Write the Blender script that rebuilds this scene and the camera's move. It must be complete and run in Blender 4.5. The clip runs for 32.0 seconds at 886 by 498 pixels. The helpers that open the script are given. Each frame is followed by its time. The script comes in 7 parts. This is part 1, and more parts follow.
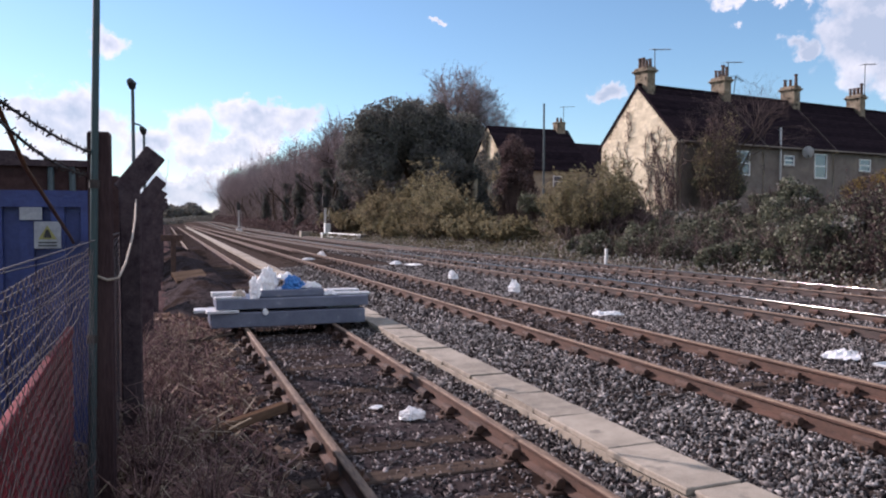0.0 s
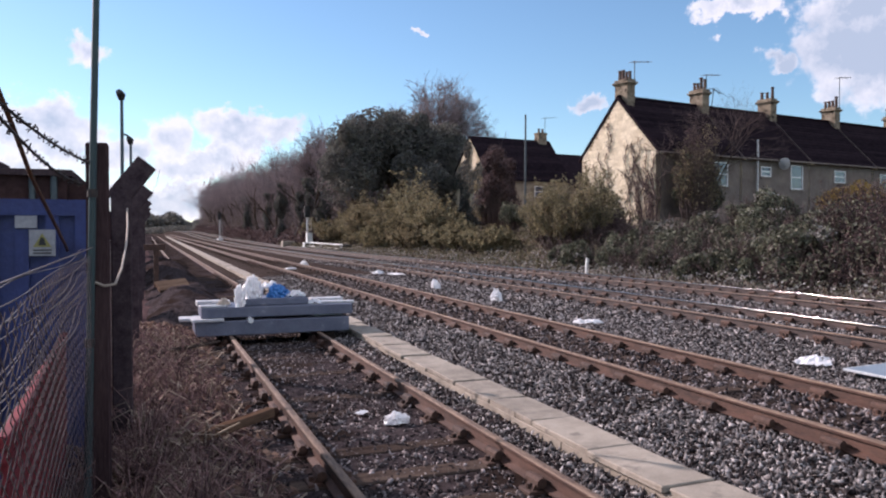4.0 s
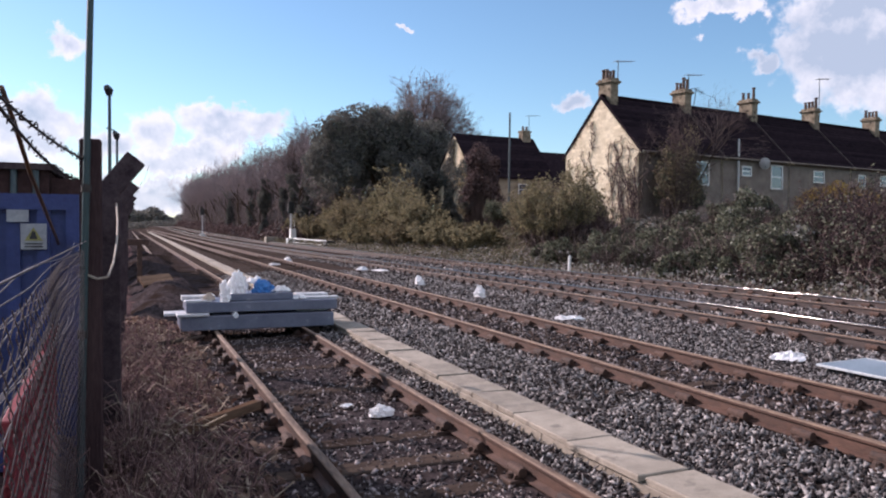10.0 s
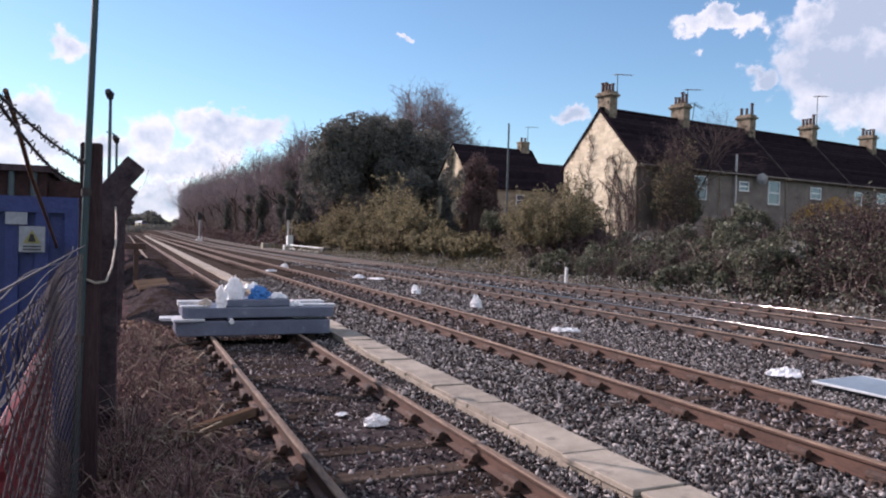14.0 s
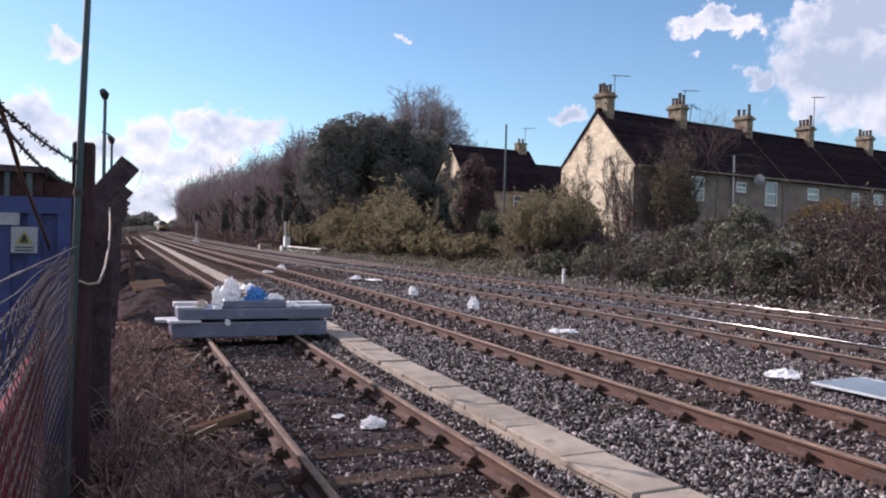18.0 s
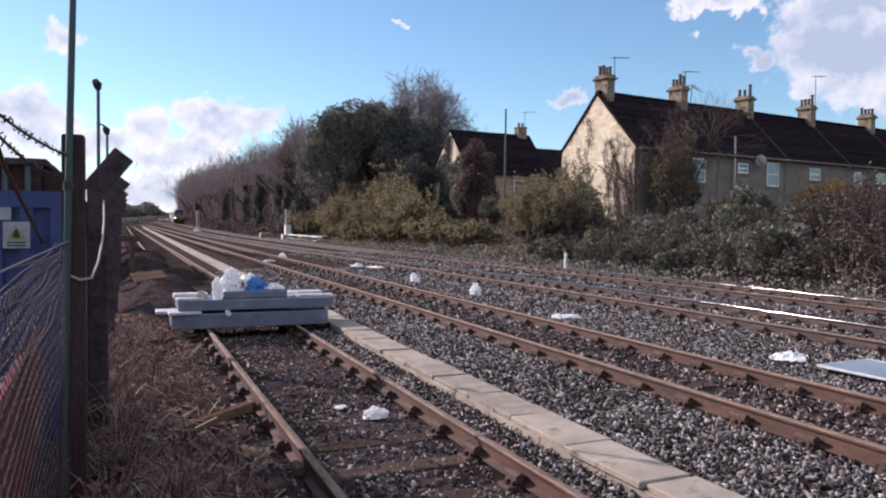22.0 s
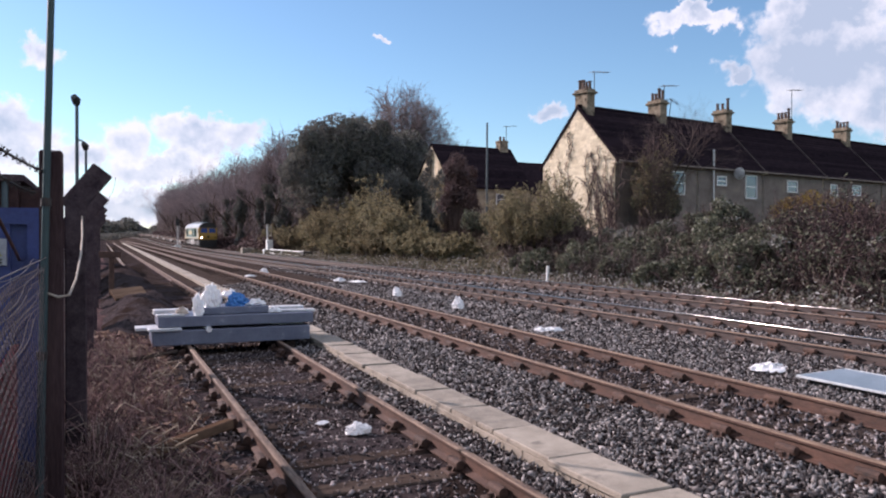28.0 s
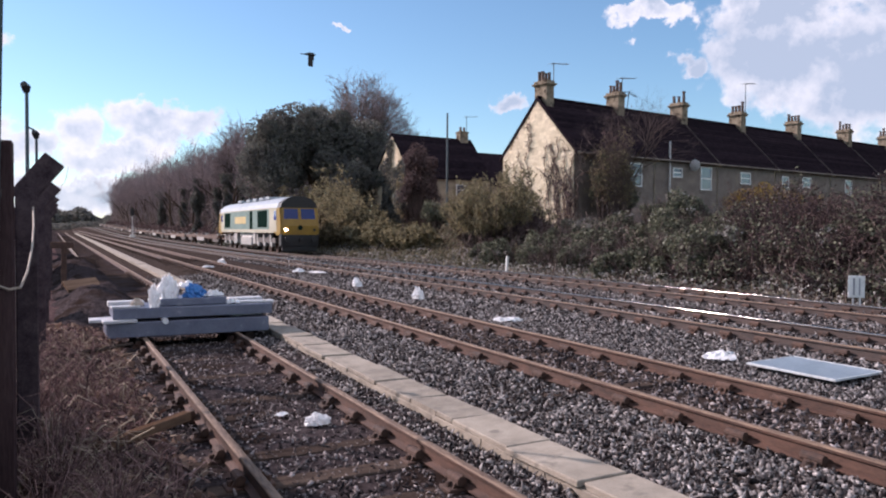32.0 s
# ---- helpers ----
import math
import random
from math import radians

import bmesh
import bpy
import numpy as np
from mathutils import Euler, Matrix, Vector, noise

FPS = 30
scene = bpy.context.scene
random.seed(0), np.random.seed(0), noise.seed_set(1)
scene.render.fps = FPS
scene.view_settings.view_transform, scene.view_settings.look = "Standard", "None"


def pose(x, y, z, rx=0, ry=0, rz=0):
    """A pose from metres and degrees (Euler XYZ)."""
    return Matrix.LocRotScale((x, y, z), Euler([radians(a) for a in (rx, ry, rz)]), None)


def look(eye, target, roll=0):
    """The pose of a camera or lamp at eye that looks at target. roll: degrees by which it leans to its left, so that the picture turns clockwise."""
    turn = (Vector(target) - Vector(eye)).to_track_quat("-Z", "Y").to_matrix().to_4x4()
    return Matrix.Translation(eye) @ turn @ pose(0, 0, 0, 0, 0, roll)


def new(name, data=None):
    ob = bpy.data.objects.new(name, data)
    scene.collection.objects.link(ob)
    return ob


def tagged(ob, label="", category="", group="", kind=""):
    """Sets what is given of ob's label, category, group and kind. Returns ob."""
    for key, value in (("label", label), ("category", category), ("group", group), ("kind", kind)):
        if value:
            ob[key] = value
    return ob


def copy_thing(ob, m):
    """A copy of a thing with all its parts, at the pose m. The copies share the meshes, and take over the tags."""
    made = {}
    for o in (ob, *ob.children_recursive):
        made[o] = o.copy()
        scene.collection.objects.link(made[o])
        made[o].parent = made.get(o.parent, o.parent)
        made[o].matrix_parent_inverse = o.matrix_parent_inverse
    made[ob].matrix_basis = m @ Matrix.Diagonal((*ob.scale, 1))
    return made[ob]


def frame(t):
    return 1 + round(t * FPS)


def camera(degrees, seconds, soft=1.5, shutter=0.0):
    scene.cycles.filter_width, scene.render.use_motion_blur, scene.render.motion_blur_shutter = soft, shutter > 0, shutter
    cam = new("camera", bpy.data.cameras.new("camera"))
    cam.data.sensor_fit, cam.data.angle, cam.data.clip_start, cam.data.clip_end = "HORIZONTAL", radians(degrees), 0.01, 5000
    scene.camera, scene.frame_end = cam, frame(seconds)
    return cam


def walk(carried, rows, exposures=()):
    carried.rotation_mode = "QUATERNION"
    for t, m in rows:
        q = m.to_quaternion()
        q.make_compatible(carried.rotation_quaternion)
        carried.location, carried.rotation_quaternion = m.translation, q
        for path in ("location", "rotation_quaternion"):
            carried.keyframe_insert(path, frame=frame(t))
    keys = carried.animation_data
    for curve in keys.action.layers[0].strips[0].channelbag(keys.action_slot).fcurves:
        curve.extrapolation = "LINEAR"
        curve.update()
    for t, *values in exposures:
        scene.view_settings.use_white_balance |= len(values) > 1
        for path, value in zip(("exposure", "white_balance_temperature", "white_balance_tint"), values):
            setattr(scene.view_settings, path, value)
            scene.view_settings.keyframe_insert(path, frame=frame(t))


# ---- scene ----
cam = camera(60.0, 32.0, soft=2.1)
PATH = [
    (0, (0.000, 0.000, 1.821), (0.6891, 1.8760, 1.7436), 0.00),
    (0.5, (0.000, -0.006, 1.819), (0.6888, 1.8709, 1.7616), -0.00),
    (1, (-0.001, -0.006, 1.819), (0.6880, 1.8710, 1.7738), 0.02),
    (1.5, (0.000, -0.007, 1.819), (0.6895, 1.8695, 1.7786), -0.01),
    (2, (-0.022, -0.042, 1.818), (0.6754, 1.8326, 1.7849), 0.06),
    (2.5, (-0.043, -0.073, 1.814), (0.6638, 1.7974, 1.7899), 0.09),
    (3, (-0.060, -0.104, 1.813), (0.6568, 1.7631, 1.7893), 0.14),
    (3.5, (-0.077, -0.144, 1.814), (0.6477, 1.7194, 1.7783), 0.12),
    (5.5, (-0.131, -0.264, 1.800), (0.6289, 1.5840, 1.7208), 0.10),
    (6, (-0.136, -0.281, 1.799), (0.6298, 1.5646, 1.7200), 0.16),
    (6.5, (-0.141, -0.293, 1.795), (0.6276, 1.5522, 1.7164), 0.18),
    (7, (-0.144, -0.287, 1.795), (0.6268, 1.5574, 1.7162), 0.22),
    (7.5, (-0.142, -0.284, 1.793), (0.6289, 1.5604, 1.7149), 0.22),
    (8, (-0.148, -0.287, 1.794), (0.6250, 1.5565, 1.7180), 0.26),
    (8.5, (-0.147, -0.286, 1.790), (0.6253, 1.5573, 1.7192), 0.29),
    (9, (-0.154, -0.296, 1.797), (0.6189, 1.5472, 1.7304), 0.33),
    (9.5, (-0.156, -0.310, 1.803), (0.6170, 1.5338, 1.7401), 0.40),
    (10, (-0.160, -0.324, 1.809), (0.6128, 1.5199, 1.7498), 0.46),
    (10.5, (-0.164, -0.333, 1.813), (0.6087, 1.5112, 1.7568), 0.50),
    (11, (-0.166, -0.341, 1.817), (0.6072, 1.5028, 1.7630), 0.58),
    (11.5, (-0.174, -0.340, 1.819), (0.6014, 1.5026, 1.7674), 0.72),
    (12, (-0.175, -0.339, 1.817), (0.6014, 1.5039, 1.7692), 0.87),
    (12.5, (-0.178, -0.338, 1.816), (0.5996, 1.5040, 1.7714), 1.05),
    (13, (-0.179, -0.336, 1.816), (0.5995, 1.5052, 1.7746), 1.20),
    (13.5, (-0.183, -0.331, 1.814), (0.5977, 1.5100, 1.7769), 1.38),
    (14, (-0.177, -0.315, 1.816), (0.6037, 1.5259, 1.7812), 1.52),
    (14.5, (-0.177, -0.311, 1.816), (0.6047, 1.5290, 1.7841), 1.61),
    (16.5, (-0.156, -0.269, 1.814), (0.6286, 1.5709, 1.7847), 1.69),
    (17, (-0.154, -0.263, 1.814), (0.6311, 1.5766, 1.7844), 1.65),
    (17.5, (-0.154, -0.270, 1.815), (0.6319, 1.5692, 1.7837), 1.55),
    (18, (-0.153, -0.265, 1.813), (0.6339, 1.5733, 1.7812), 1.51),
    (18.5, (-0.154, -0.258, 1.816), (0.6351, 1.5795, 1.7833), 1.52),
    (19, (-0.161, -0.257, 1.813), (0.6305, 1.5793, 1.7813), 1.52),
    (19.5, (-0.161, -0.253, 1.815), (0.6326, 1.5821, 1.7845), 1.55),
    (20, (-0.129, -0.225, 1.823), (0.6586, 1.6125, 1.7930), 1.56),
    (20.5, (-0.105, -0.183, 1.827), (0.6811, 1.6553, 1.7923), 1.49),
    (21, (-0.094, -0.165, 1.834), (0.6912, 1.6739, 1.7856), 1.25),
    (21.5, (-0.097, -0.166, 1.833), (0.6871, 1.6732, 1.7692), 0.84),
    (22, (-0.102, -0.168, 1.832), (0.6820, 1.6712, 1.7627), 0.61),
    (22.5, (-0.100, -0.162, 1.832), (0.6843, 1.6763, 1.7616), 0.46),
    (23, (-0.097, -0.159, 1.826), (0.6875, 1.6794, 1.7579), 0.40),
    (23.5, (-0.094, -0.154, 1.825), (0.6920, 1.6838, 1.7592), 0.43),
    (24, (-0.092, -0.155, 1.824), (0.6954, 1.6826, 1.7599), 0.41),
    (24.5, (-0.091, -0.157, 1.822), (0.6973, 1.6803, 1.7605), 0.40),
    (25, (-0.092, -0.145, 1.823), (0.6985, 1.6910, 1.7631), 0.42),
    (25.5, (-0.087, -0.134, 1.818), (0.7047, 1.7016, 1.7606), 0.44),
    (27.5, (-0.096, -0.176, 1.831), (0.7200, 1.6501, 1.7928), 0.28),
    (28, (-0.097, -0.180, 1.835), (0.7284, 1.6412, 1.8020), 0.25),
    (28.5, (-0.098, -0.196, 1.838), (0.7381, 1.6212, 1.8065), 0.19),
    (29, (-0.096, -0.208, 1.845), (0.7499, 1.6040, 1.8098), 0.18),
    (29.5, (-0.098, -0.213, 1.850), (0.7588, 1.5935, 1.8075), 0.19),
    (30, (-0.101, -0.219, 1.854), (0.7671, 1.5818, 1.8037), 0.23),
    (30.5, (-0.097, -0.230, 1.860), (0.7815, 1.5663, 1.8040), 0.25),
    (31, (-0.096, -0.230, 1.859), (0.7932, 1.5604, 1.8015), 0.30),
    (31.5, (-0.087, -0.204, 1.852), (0.8129, 1.5812, 1.7958), 0.31),
    (32, (-0.103, -0.219, 1.844), (0.8153, 1.5572, 1.7862), 0.32),
]
walk(cam, [(t, look(eye, target, roll)) for t, eye, target, roll in PATH], [(0, 0.46, 6500, 33), (32, 0.46, 6500, 33)])

# ---- sky, sun, clouds ----
SUN_AZ, SUN_EL = radians(-39), radians(28)      # from +Y, to the left of the tracks
world = bpy.data.worlds.new("sky")
scene.world = world
world.use_nodes = True
wn, wl = world.node_tree.nodes, world.node_tree.links
wn.clear()


def wnode(kind, **sets):
    n = wn.new(kind)
    for k, v in sets.items():
        setattr(n, k, v)
    return n


def wmath(op, a, b=None, c=None, clamp=False):
    n = wnode("ShaderNodeMath", operation=op, use_clamp=clamp)
    for i, v in enumerate((a, b, c)):
        if v is None:
            continue
        if isinstance(v, (int, float)):
            n.inputs[i].default_value = v
        else:
            wl.new(v, n.inputs[i])
    return n.outputs[0]


sky = wnode("ShaderNodeTexSky", sky_type="NISHITA", sun_disc=False)
sky.sun_elevation, sky.sun_rotation = SUN_EL, SUN_AZ
sky.altitude, sky.air_density, sky.dust_density, sky.ozone_density = 50, 1.0, 0.2, 3.0
coord = wnode("ShaderNodeTexCoord")
way = coord.outputs["Generated"]
moved = wnode("ShaderNodeVectorMath", operation="ADD")
wl.new(way, moved.inputs[0])
moved.inputs[1].default_value = (11.37, 7.71, 3.93)
drift = moved.outputs[0]
puff = wnode("ShaderNodeTexNoise")
puff.inputs["Scale"].default_value, puff.inputs["Detail"].default_value, puff.inputs["Roughness"].default_value = 20, 9, 0.58
wl.new(drift, puff.inputs["Vector"])
warp = wnode("ShaderNodeTexNoise")
warp.inputs["Scale"].default_value, warp.inputs["Detail"].default_value, warp.inputs["Roughness"].default_value = 22, 8, 0.62
wl.new(drift, warp.inputs["Vector"])
lit = wnode("ShaderNodeTexNoise")
lit.inputs["Scale"].default_value, lit.inputs["Detail"].default_value, lit.inputs["Roughness"].default_value = 20, 5, 0.55
towards = wnode("ShaderNodeVectorMath", operation="ADD")
wl.new(drift, towards.inputs[0])
towards.inputs[1].default_value = (-0.006, 0.0, 0.014)
wl.new(towards.outputs[0], lit.inputs["Vector"])
middle = wnode("ShaderNodeVectorMath", operation="SUBTRACT")
wl.new(warp.outputs["Color"], middle.inputs[0])
middle.inputs[1].default_value = (0.5, 0.5, 0.5)
push = wnode("ShaderNodeVectorMath", operation="MULTIPLY_ADD")
wl.new(middle.outputs[0], push.inputs[0])
push.inputs[1].default_value = (0.11, 0.11, 0.10)
wl.new(way, push.inputs[2])
bent = push.outputs[0]
nudge = wnode("ShaderNodeVectorMath", operation="MULTIPLY_ADD")
wl.new(middle.outputs[0], nudge.inputs[0])
nudge.inputs[1].default_value = (0.075, 0.075, 0.06)
wl.new(way, nudge.inputs[2])
# cumulus banks: azimuth and elevation of the centre, half widths, in degrees
CLOUDS = ((-6.2, 6.6, 4.2, 2.6), (-1.2, 5.4, 2.6, 1.6), (1.6, 6.4, 2.6, 2.1), (7.2, 7.0, 4.3, 2.0), (9.6, 7.2, 2.6, 1.5), (4.2, 4.6, 4.4, 1.6), (1.5, 1.9, 4.6, 1.7), (-9, 2.2, 8, 3),
          (-16, 8, 6, 4), (-3.4, 12.0, 1.8, 1.3), (32.1, 8.9, 1.7, 0.95), (19.9, 14.4, 1.0, 0.3), (45.2, 11.4, 1.6, 1.0), (42.5, 15.0, 3.2, 1.0),
          (50.5, 11.2, 5.5, 3.9), (56, 10.5, 6, 5), (51, 15, 4, 2.2), (66, 9, 8, 5), (59, 16, 7, 2.5),
          # the broken cloud behind and overhead
          (105, 32, 30, 16), (160, 28, 34, 18), (-150, 34, 34, 20), (-95, 36, 26, 16), (120, 62, 34, 22), (-120, 66, 30, 20), (60, 50, 18, 12))
cover = heavy = None
for az, el, wide, high in CLOUDS:
    a, e = radians(az), radians(el)
    centre = (math.sin(a) * math.cos(e), math.cos(a) * math.cos(e), math.sin(e))
    side = (math.cos(a), -math.sin(a), 0)
    off = wnode("ShaderNodeVectorMath", operation="SUBTRACT")
    wl.new(bent if wide > 2.8 else nudge.outputs[0], off.inputs[0])
    off.inputs[1].default_value = centre
    across = wnode("ShaderNodeVectorMath", operation="DOT_PRODUCT")
    wl.new(off.outputs[0], across.inputs[0])
    across.inputs[1].default_value = [v / radians(wide) for v in side]
    upward = wnode("ShaderNodeVectorMath", operation="DOT_PRODUCT")
    wl.new(off.outputs[0], upward.inputs[0])
    upward.inputs[1].default_value = (0, 0, 1 / radians(high))
    ahead = wnode("ShaderNodeVectorMath", operation="DOT_PRODUCT")
    wl.new(way, ahead.inputs[0])
    ahead.inputs[1].default_value = centre
    dist = wmath("SQRT", wmath("ADD", wmath("MULTIPLY", across.outputs["Value"], across.outputs["Value"]),
                               wmath("MULTIPLY", upward.outputs["Value"], upward.outputs["Value"])))
    full = 1.0 if wide > 2.8 else 0.8
    blob = wmath("SUBTRACT", wmath("SUBTRACT", full, dist), wmath("MULTIPLY", wmath("LESS_THAN", ahead.outputs["Value"], 0.5), 20.0))
    if 45 < az < 70:
        heavy = blob if heavy is None else wmath("SMOOTH_MAX", heavy, blob, 0.15)
    cover = blob if cover is None else wmath("SMOOTH_MAX", cover, blob, 0.15)
ragged = wmath("ADD", cover, wmath("MULTIPLY", wmath("SUBTRACT", puff.outputs["Fac"], 0.5), 0.9))
edge = wnode("ShaderNodeMapRange", interpolation_type="SMOOTHSTEP")
edge.inputs["From Min"].default_value, edge.inputs["From Max"].default_value = -0.03, 0.27
wl.new(ragged, edge.inputs["Value"])
billow = wnode("ShaderNodeTexNoise")
billow.inputs["Scale"].default_value, billow.inputs["Detail"].default_value = 10, 4
wl.new(drift, billow.inputs["Vector"])
grey = wnode("ShaderNodeMapRange")
grey.inputs["From Min"].default_value, grey.inputs["From Max"].default_value = -0.12, 0.6
deep = wnode("ShaderNodeMapRange")
deep.inputs["From Min"].default_value, deep.inputs["From Max"].default_value = 0.1, 0.7
wl.new(ragged, deep.inputs["Value"])
thick = wmath("MULTIPLY", wmath("MAXIMUM", heavy, 0.0), 0.45, clamp=True)
wl.new(wmath("SUBTRACT", wmath("SUBTRACT", wmath("ADD", wmath("MULTIPLY_ADD", wmath("SUBTRACT", puff.outputs["Fac"], lit.outputs["Fac"]), 1.7, billow.outputs["Fac"]), 0.14), wmath("MULTIPLY", deep.outputs[0], 0.6)), thick), grey.inputs["Value"])
white = wnode("ShaderNodeMixRGB")
white.inputs["Color1"].default_value, white.inputs["Color2"].default_value = (5.4, 7.1, 8.3, 1), (10.4, 11.5, 11.6, 1)
wl.new(grey.outputs[0], white.inputs["Fac"])
whole = wnode("ShaderNodeMixRGB")
wl.new(wmath("MULTIPLY", edge.outputs[0], 0.93), whole.inputs["Fac"])
tint = wnode("ShaderNodeMixRGB", blend_type="MULTIPLY")
tint.inputs["Fac"].default_value, tint.inputs["Color2"].default_value = 1.0, (1.4, 1.84, 1.72, 1)
wl.new(sky.outputs[0], tint.inputs["Color1"])
wl.new(tint.outputs[0], whole.inputs["Color1"])
wl.new(white.outputs[0], whole.inputs["Color2"])
back = wnode("ShaderNodeBackground")
back.inputs["Strength"].default_value = 0.064
wl.new(whole.outputs[0], back.inputs["Color"])
wl.new(back.outputs[0], wnode("ShaderNodeOutputWorld").inputs["Surface"])

sun = new("sun", bpy.data.lights.new("sun", "SUN"))
sun.data.energy, sun.data.angle, sun.data.color = 4.9, radians(0.6), (1.0, 0.93, 0.82)
sun_from = Vector((math.sin(SUN_AZ) * math.cos(SUN_EL), math.cos(SUN_AZ) * math.cos(SUN_EL), math.sin(SUN_EL)))
sun.matrix_world = look(sun_from * 200, (0, 0, 0))

# ---- materials ----
def surface(name, low, high, size=0.2, rough=0.8, bump=0.3, metal=0.0, fine=None, spots=None, random_by="", spread=0.0, coat=0.0, through_light=0.0, grain=(1, 1, 1), curve=1.0):
    """A procedural surface: two colours mixed by coarse and fine noise at real size, with relief, specks and a shift from piece to piece."""
    m = bpy.data.materials.new(name)
    m.use_nodes = True
    nodes, links = m.node_tree.nodes, m.node_tree.links
    bsdf = nodes["Principled BSDF"]
    co = nodes.new("ShaderNodeTexCoord")
    mapping = nodes.new("ShaderNodeMapping")
    mapping.inputs["Scale"].default_value = grain
    where = co.outputs["Object"]
    if random_by == "object":
        # each piece is cut from another part of the grain
        away = nodes.new("ShaderNodeVectorMath")
        away.operation = "MULTIPLY_ADD"
        away.inputs[1].default_value = (61.0, 43.0, 29.0)
        links.new(nodes.new("ShaderNodeObjectInfo").outputs["Random"], away.inputs[0])
        links.new(where, away.inputs[2])
        where = away.outputs[0]
    links.new(where, mapping.inputs["Vector"])
    big, small = nodes.new("ShaderNodeTexNoise"), nodes.new("ShaderNodeTexNoise")
    for n, s, d in ((big, 1 / size, 4), (small, 1 / (fine or size / 9), 3)):
        n.inputs["Scale"].default_value, n.inputs["Detail"].default_value, n.inputs["Roughness"].default_value = s, d, 0.65
        links.new(mapping.outputs["Vector"], n.inputs["Vector"])
    add = nodes.new("ShaderNodeMath")
    add.operation = "MULTIPLY_ADD"
    add.inputs[1].default_value = 0.6
    links.new(small.outputs["Fac"], add.inputs[0])
    links.new(big.outputs["Fac"], add.inputs[2])
    span = nodes.new("ShaderNodeMapRange")
    span.inputs["From Min"].default_value, span.inputs["From Max"].default_value = 0.58, 1.02
    links.new(add.outputs[0], span.inputs["Value"])
    fac = span.outputs[0]
    if random_by:
        if random_by == "island":
            who = nodes.new("ShaderNodeNewGeometry").outputs["Random Per Island"]
        else:
            who = nodes.new("ShaderNodeObjectInfo").outputs["Random"]
        shift = nodes.new("ShaderNodeMath")
        shift.operation, shift.use_clamp = "MULTIPLY_ADD", True
        links.new(who, shift.inputs[0])
        shift.inputs[1].default_value = spread
        less = nodes.new("ShaderNodeMath")
        less.operation = "MULTIPLY_ADD"
        less.inputs[1].default_value, less.inputs[2].default_value = 1 - spread * 0.5, -spread * 0.3
        links.new(fac, less.inputs[0])
        links.new(less.outputs[0], shift.inputs[2])
        fac = shift.outputs[0]
    if curve != 1.0:
        bend = nodes.new("ShaderNodeMath")
        bend.operation, bend.use_clamp = "POWER", True
        links.new(fac, bend.inputs[0])
        bend.inputs[1].default_value = curve
        fac = bend.outputs[0]
    mix = nodes.new("ShaderNodeMixRGB")
    mix.inputs["Color1"].default_value, mix.inputs["Color2"].default_value = (*low, 1), (*high, 1)
    links.new(fac, mix.inputs["Fac"])
    colour = mix.outputs[0]
    if spots:
        stain = nodes.new("ShaderNodeTexNoise")
        stain.inputs["Scale"].default_value, stain.inputs["Detail"].default_value = 1 / spots[1], 6
        links.new(where, stain.inputs["Vector"])
        cut = nodes.new("ShaderNodeMapRange")
        cut.inputs["From Min"].default_value, cut.inputs["From Max"].default_value = spots[2], spots[2] + 0.12
        links.new(stain.outputs["Fac"], cut.inputs["Value"])
        over = nodes.new("ShaderNodeMixRGB")
        over.inputs["Color2"].default_value = (*spots[0], 1)
        links.new(cut.outputs[0], over.inputs["Fac"])
        links.new(colour, over.inputs["Color1"])
        colour = over.outputs[0]
    links.new(colour, bsdf.inputs["Base Color"])
    bsdf.inputs["Roughness"].default_value, bsdf.inputs["Metallic"].default_value = rough, metal
    bsdf.inputs["Coat Weight"].default_value = coat
    if bump:
        b = nodes.new("ShaderNodeBump")
        b.inputs["Strength"].default_value, b.inputs["Distance"].default_value = bump, size * 0.12
        links.new(add.outputs[0], b.inputs["Height"])
        links.new(b.outputs[0], bsdf.inputs["Normal"])
    if not bump or rough >= 0.9:
        bsdf.inputs["Specular IOR Level"].default_value = 0.0 if bump else 0.12
    if through_light:
        tr = nodes.new("ShaderNodeBsdfTranslucent")
        links.new(colour, tr.inputs["Color"])
        ms = nodes.new("ShaderNodeMixShader")
        ms.inputs["Fac"].default_value = through_light
        links.new(bsdf.outputs[0], ms.inputs[1])
        links.new(tr.outputs[0], ms.inputs[2])
        links.new(ms.outputs[0], nodes["Material Output"].inputs["Surface"])
    return m


def glow(name, colour, strength):
    m = bpy.data.materials.new(name)
    m.use_nodes = True
    b = m.node_tree.nodes["Principled BSDF"]
    b.inputs["Emission Color"].default_value, b.inputs["Emission Strength"].default_value = (*colour, 1), strength
    return m


def glass(name, tint=(0.02, 0.03, 0.05)):
    m = bpy.data.materials.new(name)
    m.use_nodes = True
    b = m.node_tree.nodes["Principled BSDF"]
    b.inputs["Base Color"].default_value = (*tint, 1)
    b.inputs["Roughness"].default_value, b.inputs["Specular IOR Level"].default_value = 0.04, 0.9
    return m


